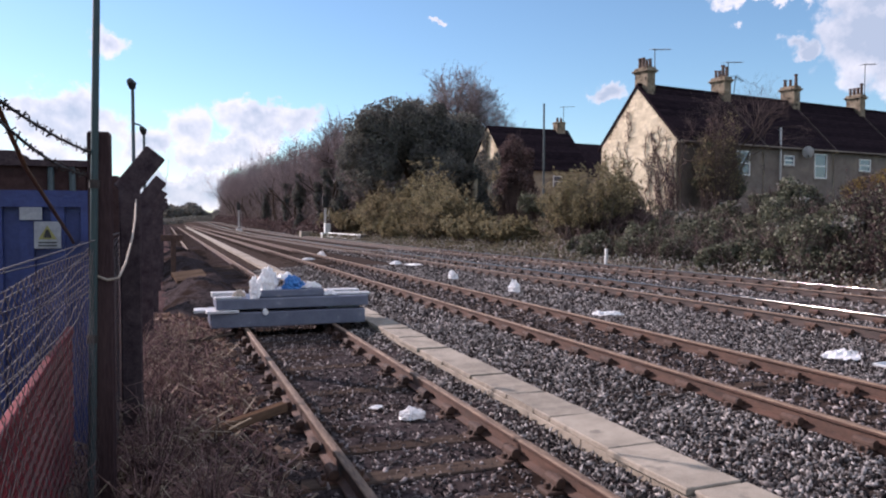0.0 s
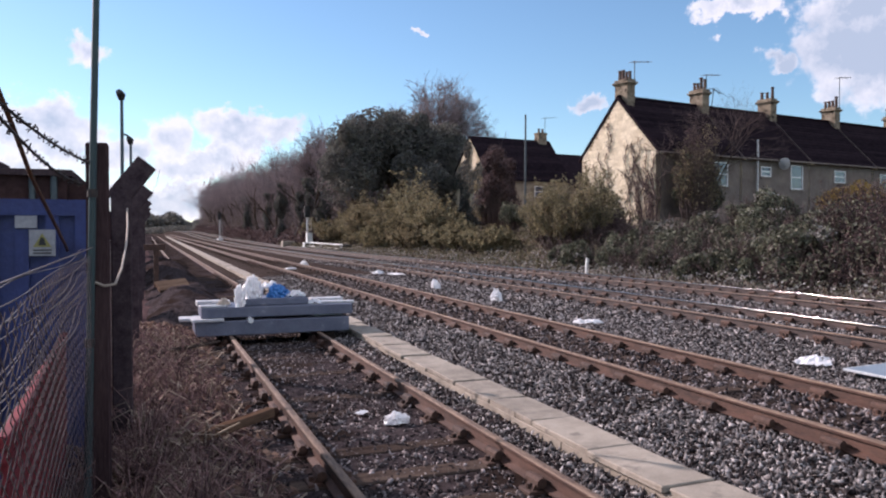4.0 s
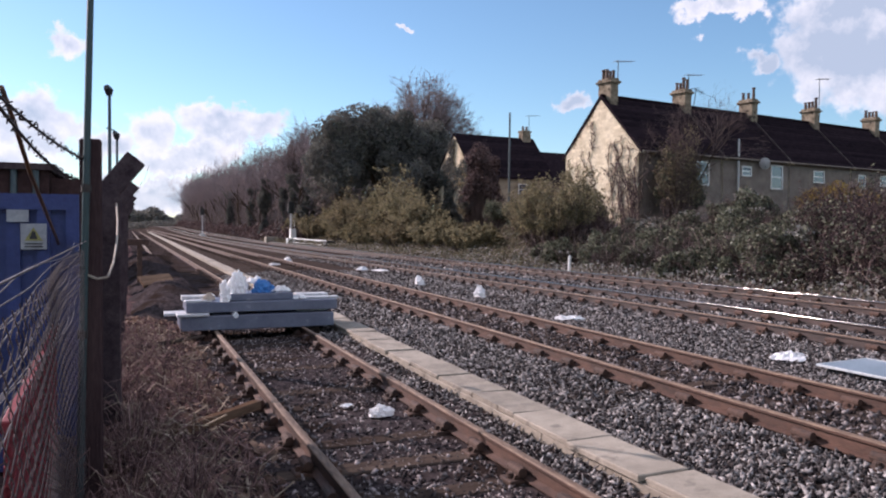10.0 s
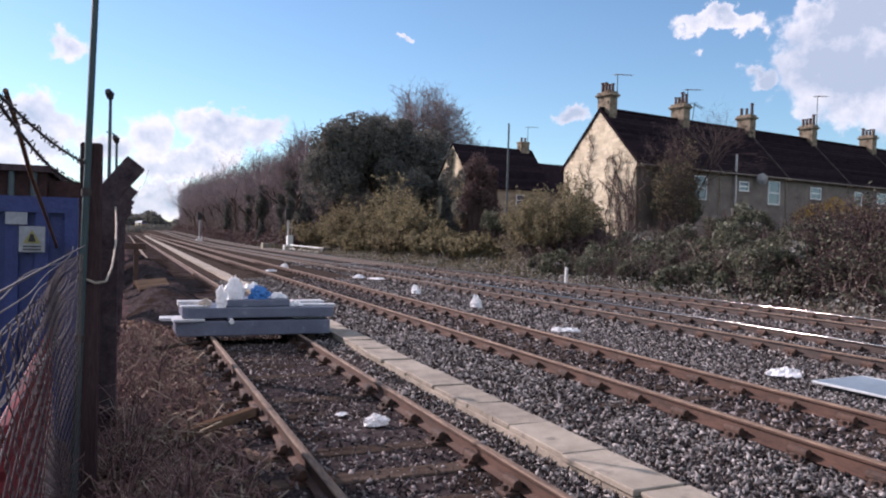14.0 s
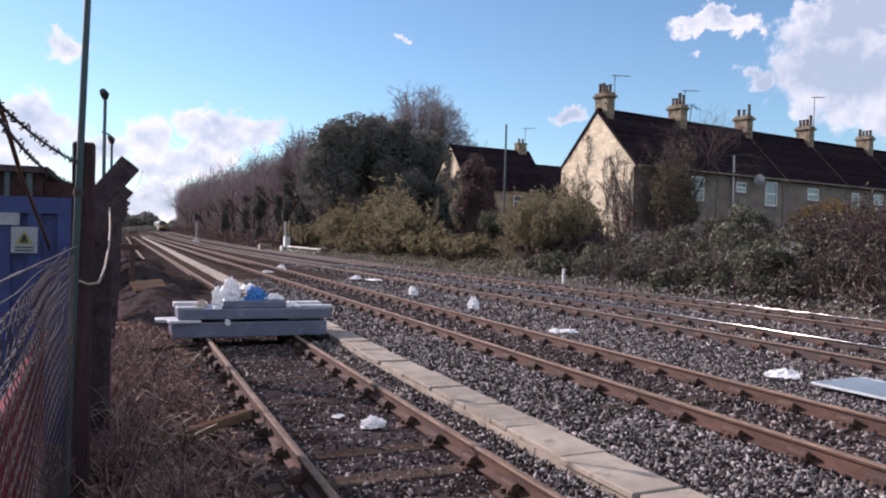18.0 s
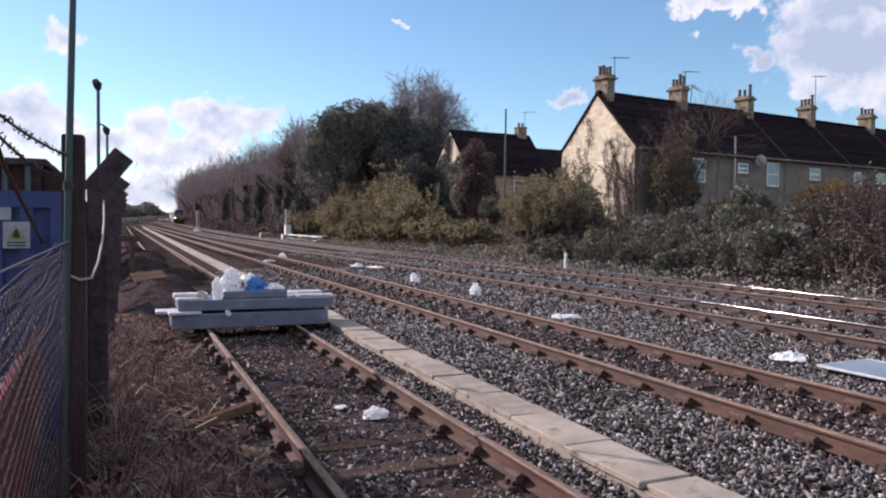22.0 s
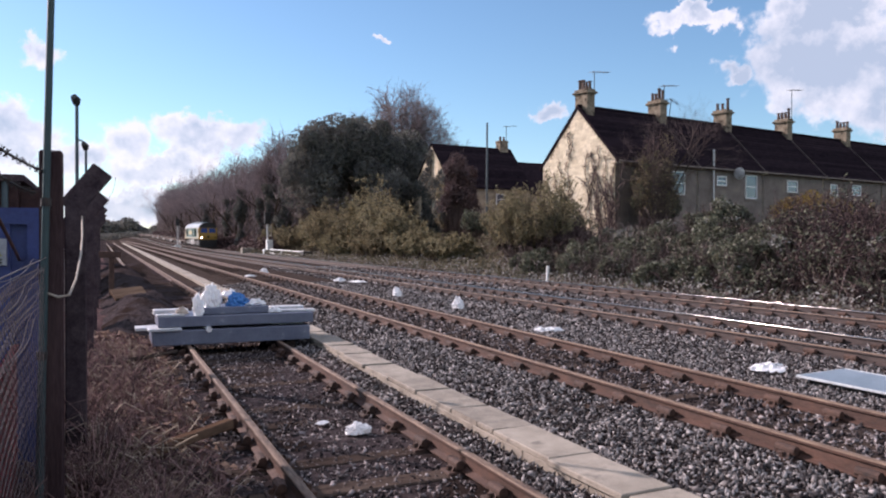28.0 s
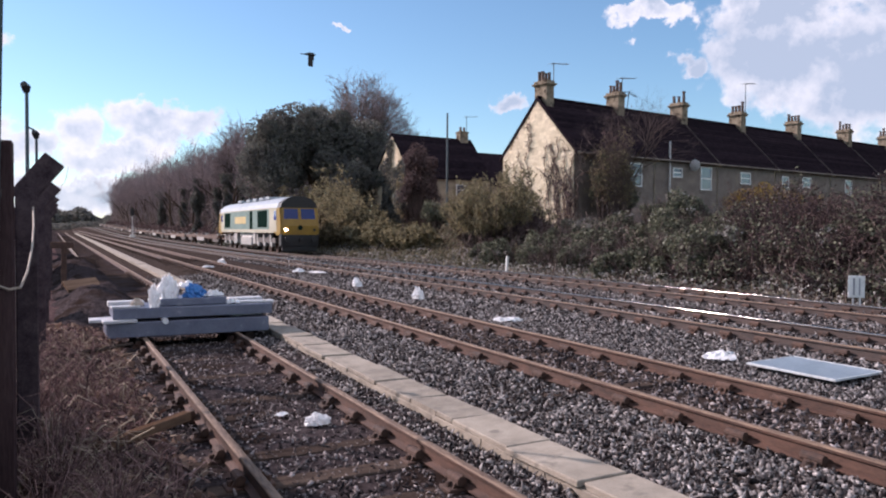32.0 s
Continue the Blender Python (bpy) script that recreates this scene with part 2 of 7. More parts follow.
BALLAST_SOIL = surface("ballast_bed", (0.015, 0.011, 0.011), (0.085, 0.068, 0.06), 0.09, 0.95, 0.9, fine=0.02, spots=((0.05, 0.035, 0.03), 0.9, 0.55))
SIDING_SOIL = surface("dirty_siding_bed", (0.013, 0.011, 0.013), (0.075, 0.061, 0.062), 0.10, 0.95, 0.9, fine=0.025, spots=((0.025, 0.018, 0.016), 0.7, 0.5))
SOIL = surface("weedy_soil", (0.026, 0.017, 0.02), (0.135, 0.09, 0.088), 0.25, 0.95, 0.9, fine=0.03, spots=((0.12, 0.09, 0.065), 0.5, 0.6))
BANK = surface("bank_grass", (0.05, 0.042, 0.034), (0.19, 0.165, 0.135), 0.5, 0.95, 0.9, fine=0.05, spots=((0.09, 0.07, 0.045), 1.5, 0.52))
STONE_MAIN = surface("ballast_stone", (0.024, 0.0205, 0.0215), (0.44, 0.415, 0.405), 0.05, 0.9, 0.25, random_by="island", spread=0.95, curve=2.0)
STONE_DARK = surface("ballast_stone_dirty", (0.022, 0.0185, 0.02), (0.42, 0.375, 0.37), 0.05, 0.9, 0.25, random_by="island", spread=0.9, curve=2.3)
RUST = surface("rusty_rail_steel", (0.03, 0.0135, 0.009), (0.098, 0.046, 0.03), 0.12, 0.75, 0.35, metal=0.0, fine=0.012, grain=(1, 0.25, 1))
RUST_MAIN = surface("dark_rail_steel", (0.02, 0.014, 0.013), (0.075, 0.049, 0.042), 0.12, 0.75, 0.3, fine=0.012, grain=(1, 0.25, 1))
RUST_DARK = surface("rusty_chair_iron", (0.02, 0.013, 0.011), (0.1, 0.05, 0.033), 0.05, 0.85, 0.4, random_by="object", spread=0.5)
SHINE = surface("polished_rail_head", (0.26, 0.235, 0.215), (0.42, 0.385, 0.355), 0.3, 0.11, 0.0, metal=1.0, grain=(1, 0.1, 1))
SHINE_WORN = surface("worn_rail_head", (0.075, 0.043, 0.029), (0.23, 0.155, 0.105), 0.06, 0.75, 0.2, metal=0.0, fine=0.015, grain=(1, 0.12, 1))
SLEEPER_WOOD = surface("old_sleeper_wood", (0.018, 0.013, 0.012), (0.10, 0.075, 0.062), 0.10, 0.9, 0.7, fine=0.01, random_by="object", spread=0.5, grain=(0.15, 1, 1))
CONCRETE = surface("weathered_concrete", (0.17, 0.145, 0.115), (0.37, 0.325, 0.265), 0.35, 0.85, 0.35, fine=0.012, spots=((0.16, 0.14, 0.115), 0.2, 0.6), random_by="object", spread=0.35)
# both post colours are raised to carry the veil of flare over them
POST_CONCRETE = surface("dark_concrete_post", (0.034, 0.023, 0.028), (0.095, 0.07, 0.073), 0.12, 0.9, 0.5, fine=0.012)
POST_WOOD = surface("creosoted_post_wood", (0.025, 0.015, 0.018), (0.078, 0.05, 0.05), 0.1, 0.9, 0.6, fine=0.01, grain=(1, 1, 0.12))
# pale panels darkened and blued to the tone of their shaded fronts
PANEL = surface("pale_grey_panel", (0.088, 0.098, 0.145), (0.155, 0.17, 0.222), 0.3, 0.5, 0.15, fine=0.03, random_by="object", spread=0.3, spots=((0.3, 0.3, 0.32), 0.15, 0.64))
# whiter than the panels: the sun on the plank ends is in the colour
PLANK_SUNLIT = surface("sunlit_white_plank", (0.36, 0.36, 0.38), (0.6, 0.61, 0.62), 0.25, 0.5, 0.15, fine=0.02, spots=((0.33, 0.31, 0.28), 0.12, 0.62))
PLASTIC = surface("white_plastic_sheet", (0.82, 0.82, 0.83), (0.93, 0.93, 0.93), 0.1, 0.35, 0.3, fine=0.02, through_light=0.25)
BLUE_PLASTIC = surface("blue_plastic_sheet", (0.02, 0.14, 0.42), (0.06, 0.3, 0.68), 0.08, 0.35, 0.3, through_light=0.2)
BLUE_PAINT = surface("blue_container_paint", (0.011, 0.021, 0.1), (0.024, 0.043, 0.165), 0.5, 0.5, 0.2, fine=0.04, spots=((0.05, 0.04, 0.05), 0.3, 0.66))
SIGN_WHITE = surface("white_sign_enamel", (0.62, 0.62, 0.6), (0.78, 0.78, 0.76), 0.2, 0.45, 0.05)
BLACK = surface("black_enamel", (0.008, 0.008, 0.009), (0.025, 0.024, 0.024), 0.05, 0.6, 0.1)
WIRE = surface("galvanised_wire", (0.05, 0.036, 0.038), (0.14, 0.11, 0.108), 0.05, 0.55, 0.2, metal=0.6)
WIRE_DARK = surface("rusty_barbed_wire", (0.015, 0.012, 0.012), (0.06, 0.045, 0.04), 0.03, 0.8, 0.2)
STRAND = surface("weathered_fence_wire", (0.02, 0.016, 0.019), (0.085, 0.07, 0.075), 0.04, 0.6, 0.2, metal=0.3)
RED_MESH = surface("red_plastic_barrier", (0.14, 0.014, 0.022), (0.3, 0.03, 0.04), 0.15, 0.6, 0.2, fine=0.02, through_light=0.3)
ORANGE = surface("orange_painted_steel", (0.07, 0.028, 0.012), (0.14, 0.06, 0.024), 0.2, 0.6, 0.2)
GALV = surface("grey_green_mast", (0.014, 0.036, 0.04), (0.03, 0.06, 0.062), 0.3, 0.5, 0.1, grain=(1, 1, 0.2))
LAMP_GREY = surface("lamp_column_grey", (0.03, 0.05, 0.06), (0.06, 0.085, 0.095), 0.3, 0.5, 0.1)
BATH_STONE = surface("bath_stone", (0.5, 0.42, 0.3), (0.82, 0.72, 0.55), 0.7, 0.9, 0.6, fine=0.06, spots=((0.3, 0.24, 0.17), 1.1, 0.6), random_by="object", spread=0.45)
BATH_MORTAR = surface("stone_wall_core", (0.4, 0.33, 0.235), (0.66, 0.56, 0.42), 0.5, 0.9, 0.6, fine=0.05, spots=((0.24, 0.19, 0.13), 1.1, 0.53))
# much darker than the gable stone: the fronts' shade is in this grey
RENDERED = surface("shaded_rendered_wall", (0.135, 0.112, 0.1), (0.245, 0.205, 0.18), 0.8, 0.9, 0.3, fine=0.05, spots=((0.24, 0.2, 0.16), 0.8, 0.58))
ROOF = surface("dark_brown_roof_tile", (0.01, 0.0078, 0.0105), (0.031, 0.0215, 0.0265), 0.35, 1.0, 0.4, fine=0.05, random_by="object", spread=0.5)
CHIMNEY_STONE = surface("sooty_chimney_stone", (0.1, 0.08, 0.06), (0.32, 0.27, 0.205), 0.35, 0.9, 0.5, fine=0.05, spots=((0.05, 0.042, 0.036), 0.3, 0.56))
TERRACOTTA = surface("chimney_pot_clay", (0.045, 0.03, 0.027), (0.15, 0.098, 0.075), 0.15, 0.8, 0.3, random_by="object", spread=0.5)
WHITE_PAINT = surface("white_window_paint", (0.6, 0.6, 0.6), (0.8, 0.8, 0.79), 0.2, 0.5, 0.1)
PANE = glass("window_glass", (0.06, 0.07, 0.11))
SLATE_GREY = surface("grey_pipe_plastic", (0.4, 0.4, 0.4), (0.6, 0.6, 0.6), 0.2, 0.5, 0.1)
# lifted towards blue-grey: haze over the distant trees is in the leaf colour
LEAF_DARK = surface("holm_oak_leaf", (0.07, 0.073, 0.078), (0.2, 0.195, 0.165), 1.6, 0.95, 0, random_by="island", spread=0.5, through_light=0.3)
LEAF_OLIVE = surface("olive_shrub_leaf", (0.1, 0.09, 0.06), (0.33, 0.285, 0.17), 0.9, 0.8, 0, random_by="island", spread=0.8, through_light=0.42)
LEAF_IVY = surface("ivy_leaf", (0.026, 0.031, 0.022), (0.23, 0.235, 0.165), 0.8, 0.45, 0, random_by="island", spread=0.9, through_light=0.2)
LEAF_BROWN = surface("bramble_leaf", (0.04, 0.026, 0.03), (0.175, 0.12, 0.113), 0.9, 0.75, 0, random_by="island", spread=0.9, through_light=0.2)
LEAF_GOLD = surface("golden_shrub_leaf", (0.10, 0.07, 0.02), (0.28, 0.2, 0.06), 0.7, 0.7, 0, random_by="island", spread=0.8, through_light=0.3)
TWIG = surface("bare_twig_bark", (0.05, 0.036, 0.036), (0.18, 0.133, 0.122), 0.8, 0.9, 0, random_by="island", spread=0.8)
# paler than the near twigs, with the distance haze in the bark colour
TWIG_WOOD = surface("wood_twig_bark", (0.13, 0.105, 0.11), (0.36, 0.29, 0.285), 3.0, 0.9, 0, random_by="island", spread=0.9)
BARK = surface("tree_bark", (0.03, 0.022, 0.018), (0.12, 0.09, 0.07), 0.3, 0.9, 0.6)
STRAW = surface("dead_grass", (0.2, 0.15, 0.11), (0.6, 0.5, 0.39), 0.4, 0.85, 0, random_by="island", spread=0.9, through_light=0.25)
DEAD_STEM = surface("dead_weed_stem", (0.05, 0.028, 0.031), (0.34, 0.215, 0.195), 0.4, 0.9, 0, random_by="island", spread=0.9)
GRASS = surface("rough_grass_blade", (0.06, 0.055, 0.035), (0.21, 0.185, 0.125), 0.6, 0.85, 0, random_by="island", spread=0.9, through_light=0.3)
LOCO_GREEN = surface("locomotive_green_paint", (0.075, 0.14, 0.122), (0.135, 0.21, 0.185), 1.5, 0.6, 0.05, fine=0.1)
LOCO_YELLOW = surface("locomotive_yellow_paint", (0.22, 0.12, 0.01), (0.31, 0.18, 0.018), 1.0, 0.4, 0.05, fine=0.1)
LOCO_LETTER = surface("faded_yellow_lettering", (0.42, 0.3, 0.12), (0.56, 0.43, 0.2), 0.4, 0.5, 0.05)
LOCO_CREAM = surface("locomotive_pale_paint", (0.36, 0.325, 0.24), (0.5, 0.46, 0.37), 1.0, 0.4, 0.05, fine=0.1)
LOCO_GRILLE = surface("locomotive_dark_grille", (0.004, 0.012, 0.01), (0.012, 0.028, 0.022), 0.3, 0.95, 0.3)
LOCO_ROOF = surface("locomotive_roof_paint", (0.2, 0.235, 0.265), (0.34, 0.38, 0.415), 0.8, 0.45, 0.1, fine=0.1)
# grime on the bogies; on the cabinet lid's frame this tone stands for shade
LOCO_UNDER = surface("bogie_grime_lid_shade", (0.03, 0.026, 0.024), (0.13, 0.11, 0.10), 0.4, 0.8, 0.4)
LOCO_TANK = surface("fuel_tank_grey", (0.22, 0.21, 0.2), (0.42, 0.4, 0.38), 0.5, 0.6, 0.2)
# the deep blue base stands for sky mirrored in the cab glass
WINDSCREEN = glass("sky_blue_windscreen_glass", (0.015, 0.06, 0.3))
WAGON_RUST = surface("wagon_frame_rust", (0.06, 0.035, 0.028), (0.2, 0.12, 0.085), 0.6, 0.85, 0.3, random_by="object", spread=0.6)
LIGHT_ON = glow("headlamp_lit", (1.0, 0.95, 0.82), 14)
FEATHER = surface("dark_feathers", (0.01, 0.01, 0.011), (0.04, 0.038, 0.036), 0.1, 0.8, 0.2)
BRICK_RED = surface("red_brown_brick", (0.035, 0.02, 0.022), (0.08, 0.048, 0.045), 0.3, 0.9, 0.4)

STRAW_BROWN = surface("curled_dead_leaf", (0.07, 0.04, 0.033), (0.36, 0.25, 0.19), 0.3, 0.85, 0, random_by="island", spread=0.95, through_light=0.2)

PALE_LEAF = surface("frosted_ivy_leaf", (0.14, 0.13, 0.115), (0.5, 0.48, 0.45), 0.5, 0.6, 0, random_by="island", spread=0.95, through_light=0.15)
SIGN_GREY = surface("grey_sign_plate", (0.2, 0.21, 0.24), (0.34, 0.35, 0.37), 0.2, 0.5, 0.05)
SIGN_DULL = surface("dull_yellow_enamel", (0.2, 0.18, 0.05), (0.3, 0.28, 0.1), 0.1, 0.5, 0.05)
LEAF_KHAKI = surface("khaki_shrub_leaf", (0.09, 0.078, 0.052), (0.31, 0.26, 0.16), 0.9, 0.8, 0, random_by="island", spread=0.8, through_light=0.42)
# raised in the same way for haze along the wood
LEAF_THICKET = surface("dead_thicket_leaf", (0.09, 0.074, 0.07), (0.27, 0.22, 0.195), 2.5, 0.9, 0, random_by="island", spread=0.7, through_light=0.3)
FLASHING = surface("mortar_flashing", (0.05, 0.04, 0.04), (0.15, 0.12, 0.115), 0.3, 0.9, 0.3)
BRAMBLE_TWIG = surface("bramble_stem_bark", (0.034, 0.022, 0.026), (0.115, 0.078, 0.076), 0.8, 0.9, 0, random_by="island", spread=0.9)
BRAMBLE_LEAF = surface("withered_bramble_leaf", (0.028, 0.019, 0.021), (0.125, 0.085, 0.078), 0.9, 0.8, 0, random_by="island", spread=0.9)
CANE = surface("bramble_cane", (0.07, 0.045, 0.043), (0.3, 0.23, 0.21), 0.5, 0.8, 0, random_by="island", spread=0.9)
# fronts of the far houses, a darker stone tone than the gable
FAR_STONE = surface("dark_house_stone", (0.24, 0.19, 0.14), (0.4, 0.33, 0.25), 0.7, 0.9, 0.4, fine=0.06, spots=((0.17, 0.13, 0.1), 0.8, 0.56))

# ---- building tools ----
def part(name, bm, material, parent=None, label="", smooth=False):
    """Links a bmesh as one mesh object, under its thing where one is given."""
    me = bpy.data.meshes.new(name)
    bm.to_mesh(me)
    bm.free()
    me.materials.append(material)
    if smooth:
        me.polygons.foreach_set("use_smooth", [True] * len(me.polygons))
    ob = new(name, me)
    ob.parent = parent
    return tagged(ob, label)


def twin(name, ob, parent, m):
    """Another piece on the same mesh."""
    o = new(name, ob.data)
    o.parent, o.matrix_basis = parent, m
    return o


def thing(name, label, category, m=None, group="", kind=""):
    ob = new(name)
    ob.matrix_world = m or Matrix()
    return tagged(ob, label, category, group, kind)


def box(bm, x0, x1, y0, y1, z0, z1, bevel=0.0, m=None):
    vs = [bm.verts.new(v) for v in ((x0, y0, z0), (x1, y0, z0), (x1, y1, z0), (x0, y1, z0), (x0, y0, z1), (x1, y0, z1), (x1, y1, z1), (x0, y1, z1))]
    fs = [bm.faces.new([vs[i] for i in f]) for f in ((3, 2, 1, 0), (4, 5, 6, 7), (0, 1, 5, 4), (1, 2, 6, 5), (2, 3, 7, 6), (3, 0, 4, 7))]
    if bevel:
        out = bmesh.ops.bevel(bm, geom=list({e for f in fs for e in f.edges}), offset=bevel, segments=1, affect="EDGES", profile=0.5)
        vs = list({v for f in out["faces"] for v in f.verts} | {v for v in vs if v.is_valid})
    if m is not None:
        for v in vs:
            v.co = m @ v.co
    return bm


def boxes(*rows, bevel=0.0):
    bm = bmesh.new()
    for r in rows:
        box(bm, *r, bevel=bevel)
    return bm


def tube(bm, points, radii, sides=8, caps=True):
    """A tapered tube along points."""
    rings, before = [], None
    pts = [Vector(p) for p in points]
    for i, p in enumerate(pts):
        d = (pts[min(i + 1, len(pts) - 1)] - pts[max(i - 1, 0)]).normalized()
        a = d.orthogonal() if before is None else before - d * before.dot(d)
        a.normalize()
        before, b = a, d.cross(a)
        r = radii[i] if isinstance(radii, (list, tuple)) else radii
        rings.append([bm.verts.new(p + (a * math.cos(2 * math.pi * k / sides) + b * math.sin(2 * math.pi * k / sides)) * r) for k in range(sides)])
    for q, w in zip(rings, rings[1:]):
        for k in range(sides):
            bm.faces.new((q[k], q[(k + 1) % sides], w[(k + 1) % sides], w[k]))
    if caps:
        bm.faces.new(rings[0][::-1])
        bm.faces.new(rings[-1])
    return bm


def prism(bm, outline, y0, y1, m=None):
    """An outline in (x, z), run from y0 to y1."""
    a = [bm.verts.new((x, y0, z)) for x, z in outline]
    b = [bm.verts.new((x, y1, z)) for x, z in outline]
    n = len(outline)
    for i in range(n):
        bm.faces.new((a[i], a[(i + 1) % n], b[(i + 1) % n], b[i]))
    bm.faces.new(a[::-1])
    bm.faces.new(b)
    bmesh.ops.recalc_face_normals(bm, faces=bm.faces[:])
    if m is not None:
        bmesh.ops.transform(bm, matrix=m, verts=bm.verts[:])
    return bm


def soup(name, verts, faces, material, parent=None):
    """Many small loose pieces in one mesh, from arrays; faces all have the same number of corners."""
    me = bpy.data.meshes.new(name)
    verts, faces = np.asarray(verts, np.float32), np.asarray(faces, np.int32)
    me.vertices.add(len(verts))
    me.vertices.foreach_set("co", verts.ravel())
    me.loops.add(faces.size)
    me.loops.foreach_set("vertex_index", faces.ravel())
    me.polygons.add(len(faces))
    me.polygons.foreach_set("loop_start", np.arange(len(faces), dtype=np.int32) * faces.shape[1])
    me.update(calc_edges=True)
    me.materials.append(material)
    ob = new(name, me)
    ob.parent = parent
    return ob


def leaves(name, at, size, material, parent=None, seed=1, flat=0.0, slim=0.6):
    """Small leaf blades at the given places, each a bent quad."""
    rng = np.random.default_rng(seed)
    n = len(at)
    a = rng.normal(size=(n, 3))
    a[:, 2] *= 1 - flat
    a /= np.linalg.norm(a, axis=1)[:, None]
    b = np.cross(a, rng.normal(size=(n, 3)))
    b /= np.linalg.norm(b, axis=1)[:, None]
    s = (size * rng.uniform(0.55, 1.35, n))[:, None]
    c = np.cross(a, b) * s * 0.25
    v = np.stack([at - a * s, at + b * s * slim + c, at + a * s, at - b * s * slim + c], 1).reshape(-1, 3)
    return soup(name, v, np.arange(4 * n).reshape(-1, 4), material, parent)


def sticks(name, ends, material, parent=None):
    """Thin tapered three-sided twigs from rows of (from, to, radius, radius)."""
    e = np.array([[*p, *q, r, s] for p, q, r, s in ends], float)
    p, q, r, s = e[:, :3], e[:, 3:6], e[:, 6:7], e[:, 7:8]
    d = q - p
    d /= np.linalg.norm(d, axis=1)[:, None] + 1e-9
    a = np.cross(d, np.where(np.abs(d[:, 2:3]) < 0.9, [[0, 0, 1]], [[1, 0, 0]]))
    a /= np.linalg.norm(a, axis=1)[:, None]
    b = np.cross(d, a)
    rows = []
    for base, rad in ((p, r), (q, s)):
        for k in range(3):
            t = 2 * math.pi * k / 3
            rows.append(base + (a * math.cos(t) + b * math.sin(t)) * rad)
    v = np.stack(rows, 1).reshape(-1, 3)
    i = np.arange(len(e))[:, None] * 6
    f = np.concatenate([i + [k, (k + 1) % 3, 3 + (k + 1) % 3, 3 + k] for k in range(3)])
    return soup(name, v, f, material, parent)


def branches(base, up, length, radius, levels, rng, forks=(3, 4), spread=0.6, out=None, shrink=0.68):
    """Branch pieces of a bare tree, by forking."""
    out = [] if out is None else out
    p, d = Vector(base), Vector(up).normalized()
    steps = 3
    for k in range(steps):
        d = (d + Vector(rng.normal(0, 0.13, 3))).normalized()
        q = p + d * length / steps
        r0, r1 = radius * (1 - 0.3 * k / steps), radius * (1 - 0.3 * (k + 1) / steps)
        out.append((p[:], q[:], r0, r1))
        if levels and k >= 1:
            for _ in range(int(rng.integers(forks[0] - 1, forks[1])) if k == steps - 1 else 1):
                side = Vector(rng.normal(0, 1, 3))
                nd = (d + side.normalized() * spread * rng.uniform(0.6, 1.4) + Vector((0, 0, 0.12))).normalized()
                branches(q, nd, length * shrink * rng.uniform(0.75, 1.15), r1 * 0.62, levels - 1, rng, forks, spread, out, shrink)
        p = q
    return out


def lumps(rng, centre, radii, n, clumps, thick=0.35, low=-0.5):
    """Places of leaves on and under the skins of many overlapping lumps, for an uneven crown with gaps."""
    c, r = np.array(centre, float), np.array(radii, float)
    d = rng.normal(size=(clumps, 3))
    d /= np.linalg.norm(d, axis=1)[:, None]
    d[:, 2] = np.where(d[:, 2] < low, -d[:, 2] * 0.6, d[:, 2])
    mid = c + d * r * rng.uniform(0.45, 0.85, (clumps, 1))
    own = rng.uniform(0.16, 0.40, (clumps, 1)) * r.mean() * (1.25 if clumps < 45 else 0.9)
    mid += rng.normal(0, 0.08, (clumps, 3)) * r
    k = rng.integers(0, clumps, n)
    e = rng.normal(size=(n, 3))
    e /= np.linalg.norm(e, axis=1)[:, None]
    return mid[k] + e * own[k] * (1 - thick * rng.random((n, 1)) ** 1.5)


SKEW = 0.005                                     # all the tracks lean this much to the right, metre by metre
RAIL_X = (1.255, 2.76, 5.29, 6.795, 9.95, 11.455, 13.97, 15.475)
STEPS_X = ((-1500, -0.02), (-40, -0.02), (-3, -0.03), (-0.6, -0.06), (0.3, -0.12), (0.75, -0.2), (3.0, -0.19), (3.25, -0.13), (3.85, -0.1), (4.3, -0.08), (4.75, -0.035), (7.6, -0.035), (8.4, -0.05), (9.1, 0.02),
           (12.2, 0.02), (12.7, -0.03), (13.2, 0.02), (16.1, 0.02), (16.6, -0.1), (17.3, 0.0), (19, 0.5), (22, 1.55), (25, 2.0), (40, 2.25), (1500, 5))


def main_rise(y):
    """The main lines dip a little beyond the yard and climb again past the wood."""
    return float(np.interp(y, (15, 37, 60, 100, 150, 190, 250), (0, -0.12, -0.24, -0.36, -0.18, 0.15, 0.8)))


def ground_z(x, y):
    z = float(np.interp(x - SKEW * y, [s[0] for s in STEPS_X], [s[1] for s in STEPS_X]))
    w = min(max((x - 7.8) / 1.6, 0), 1)
    return z + main_rise(y) * w * w * (3 - 2 * w)

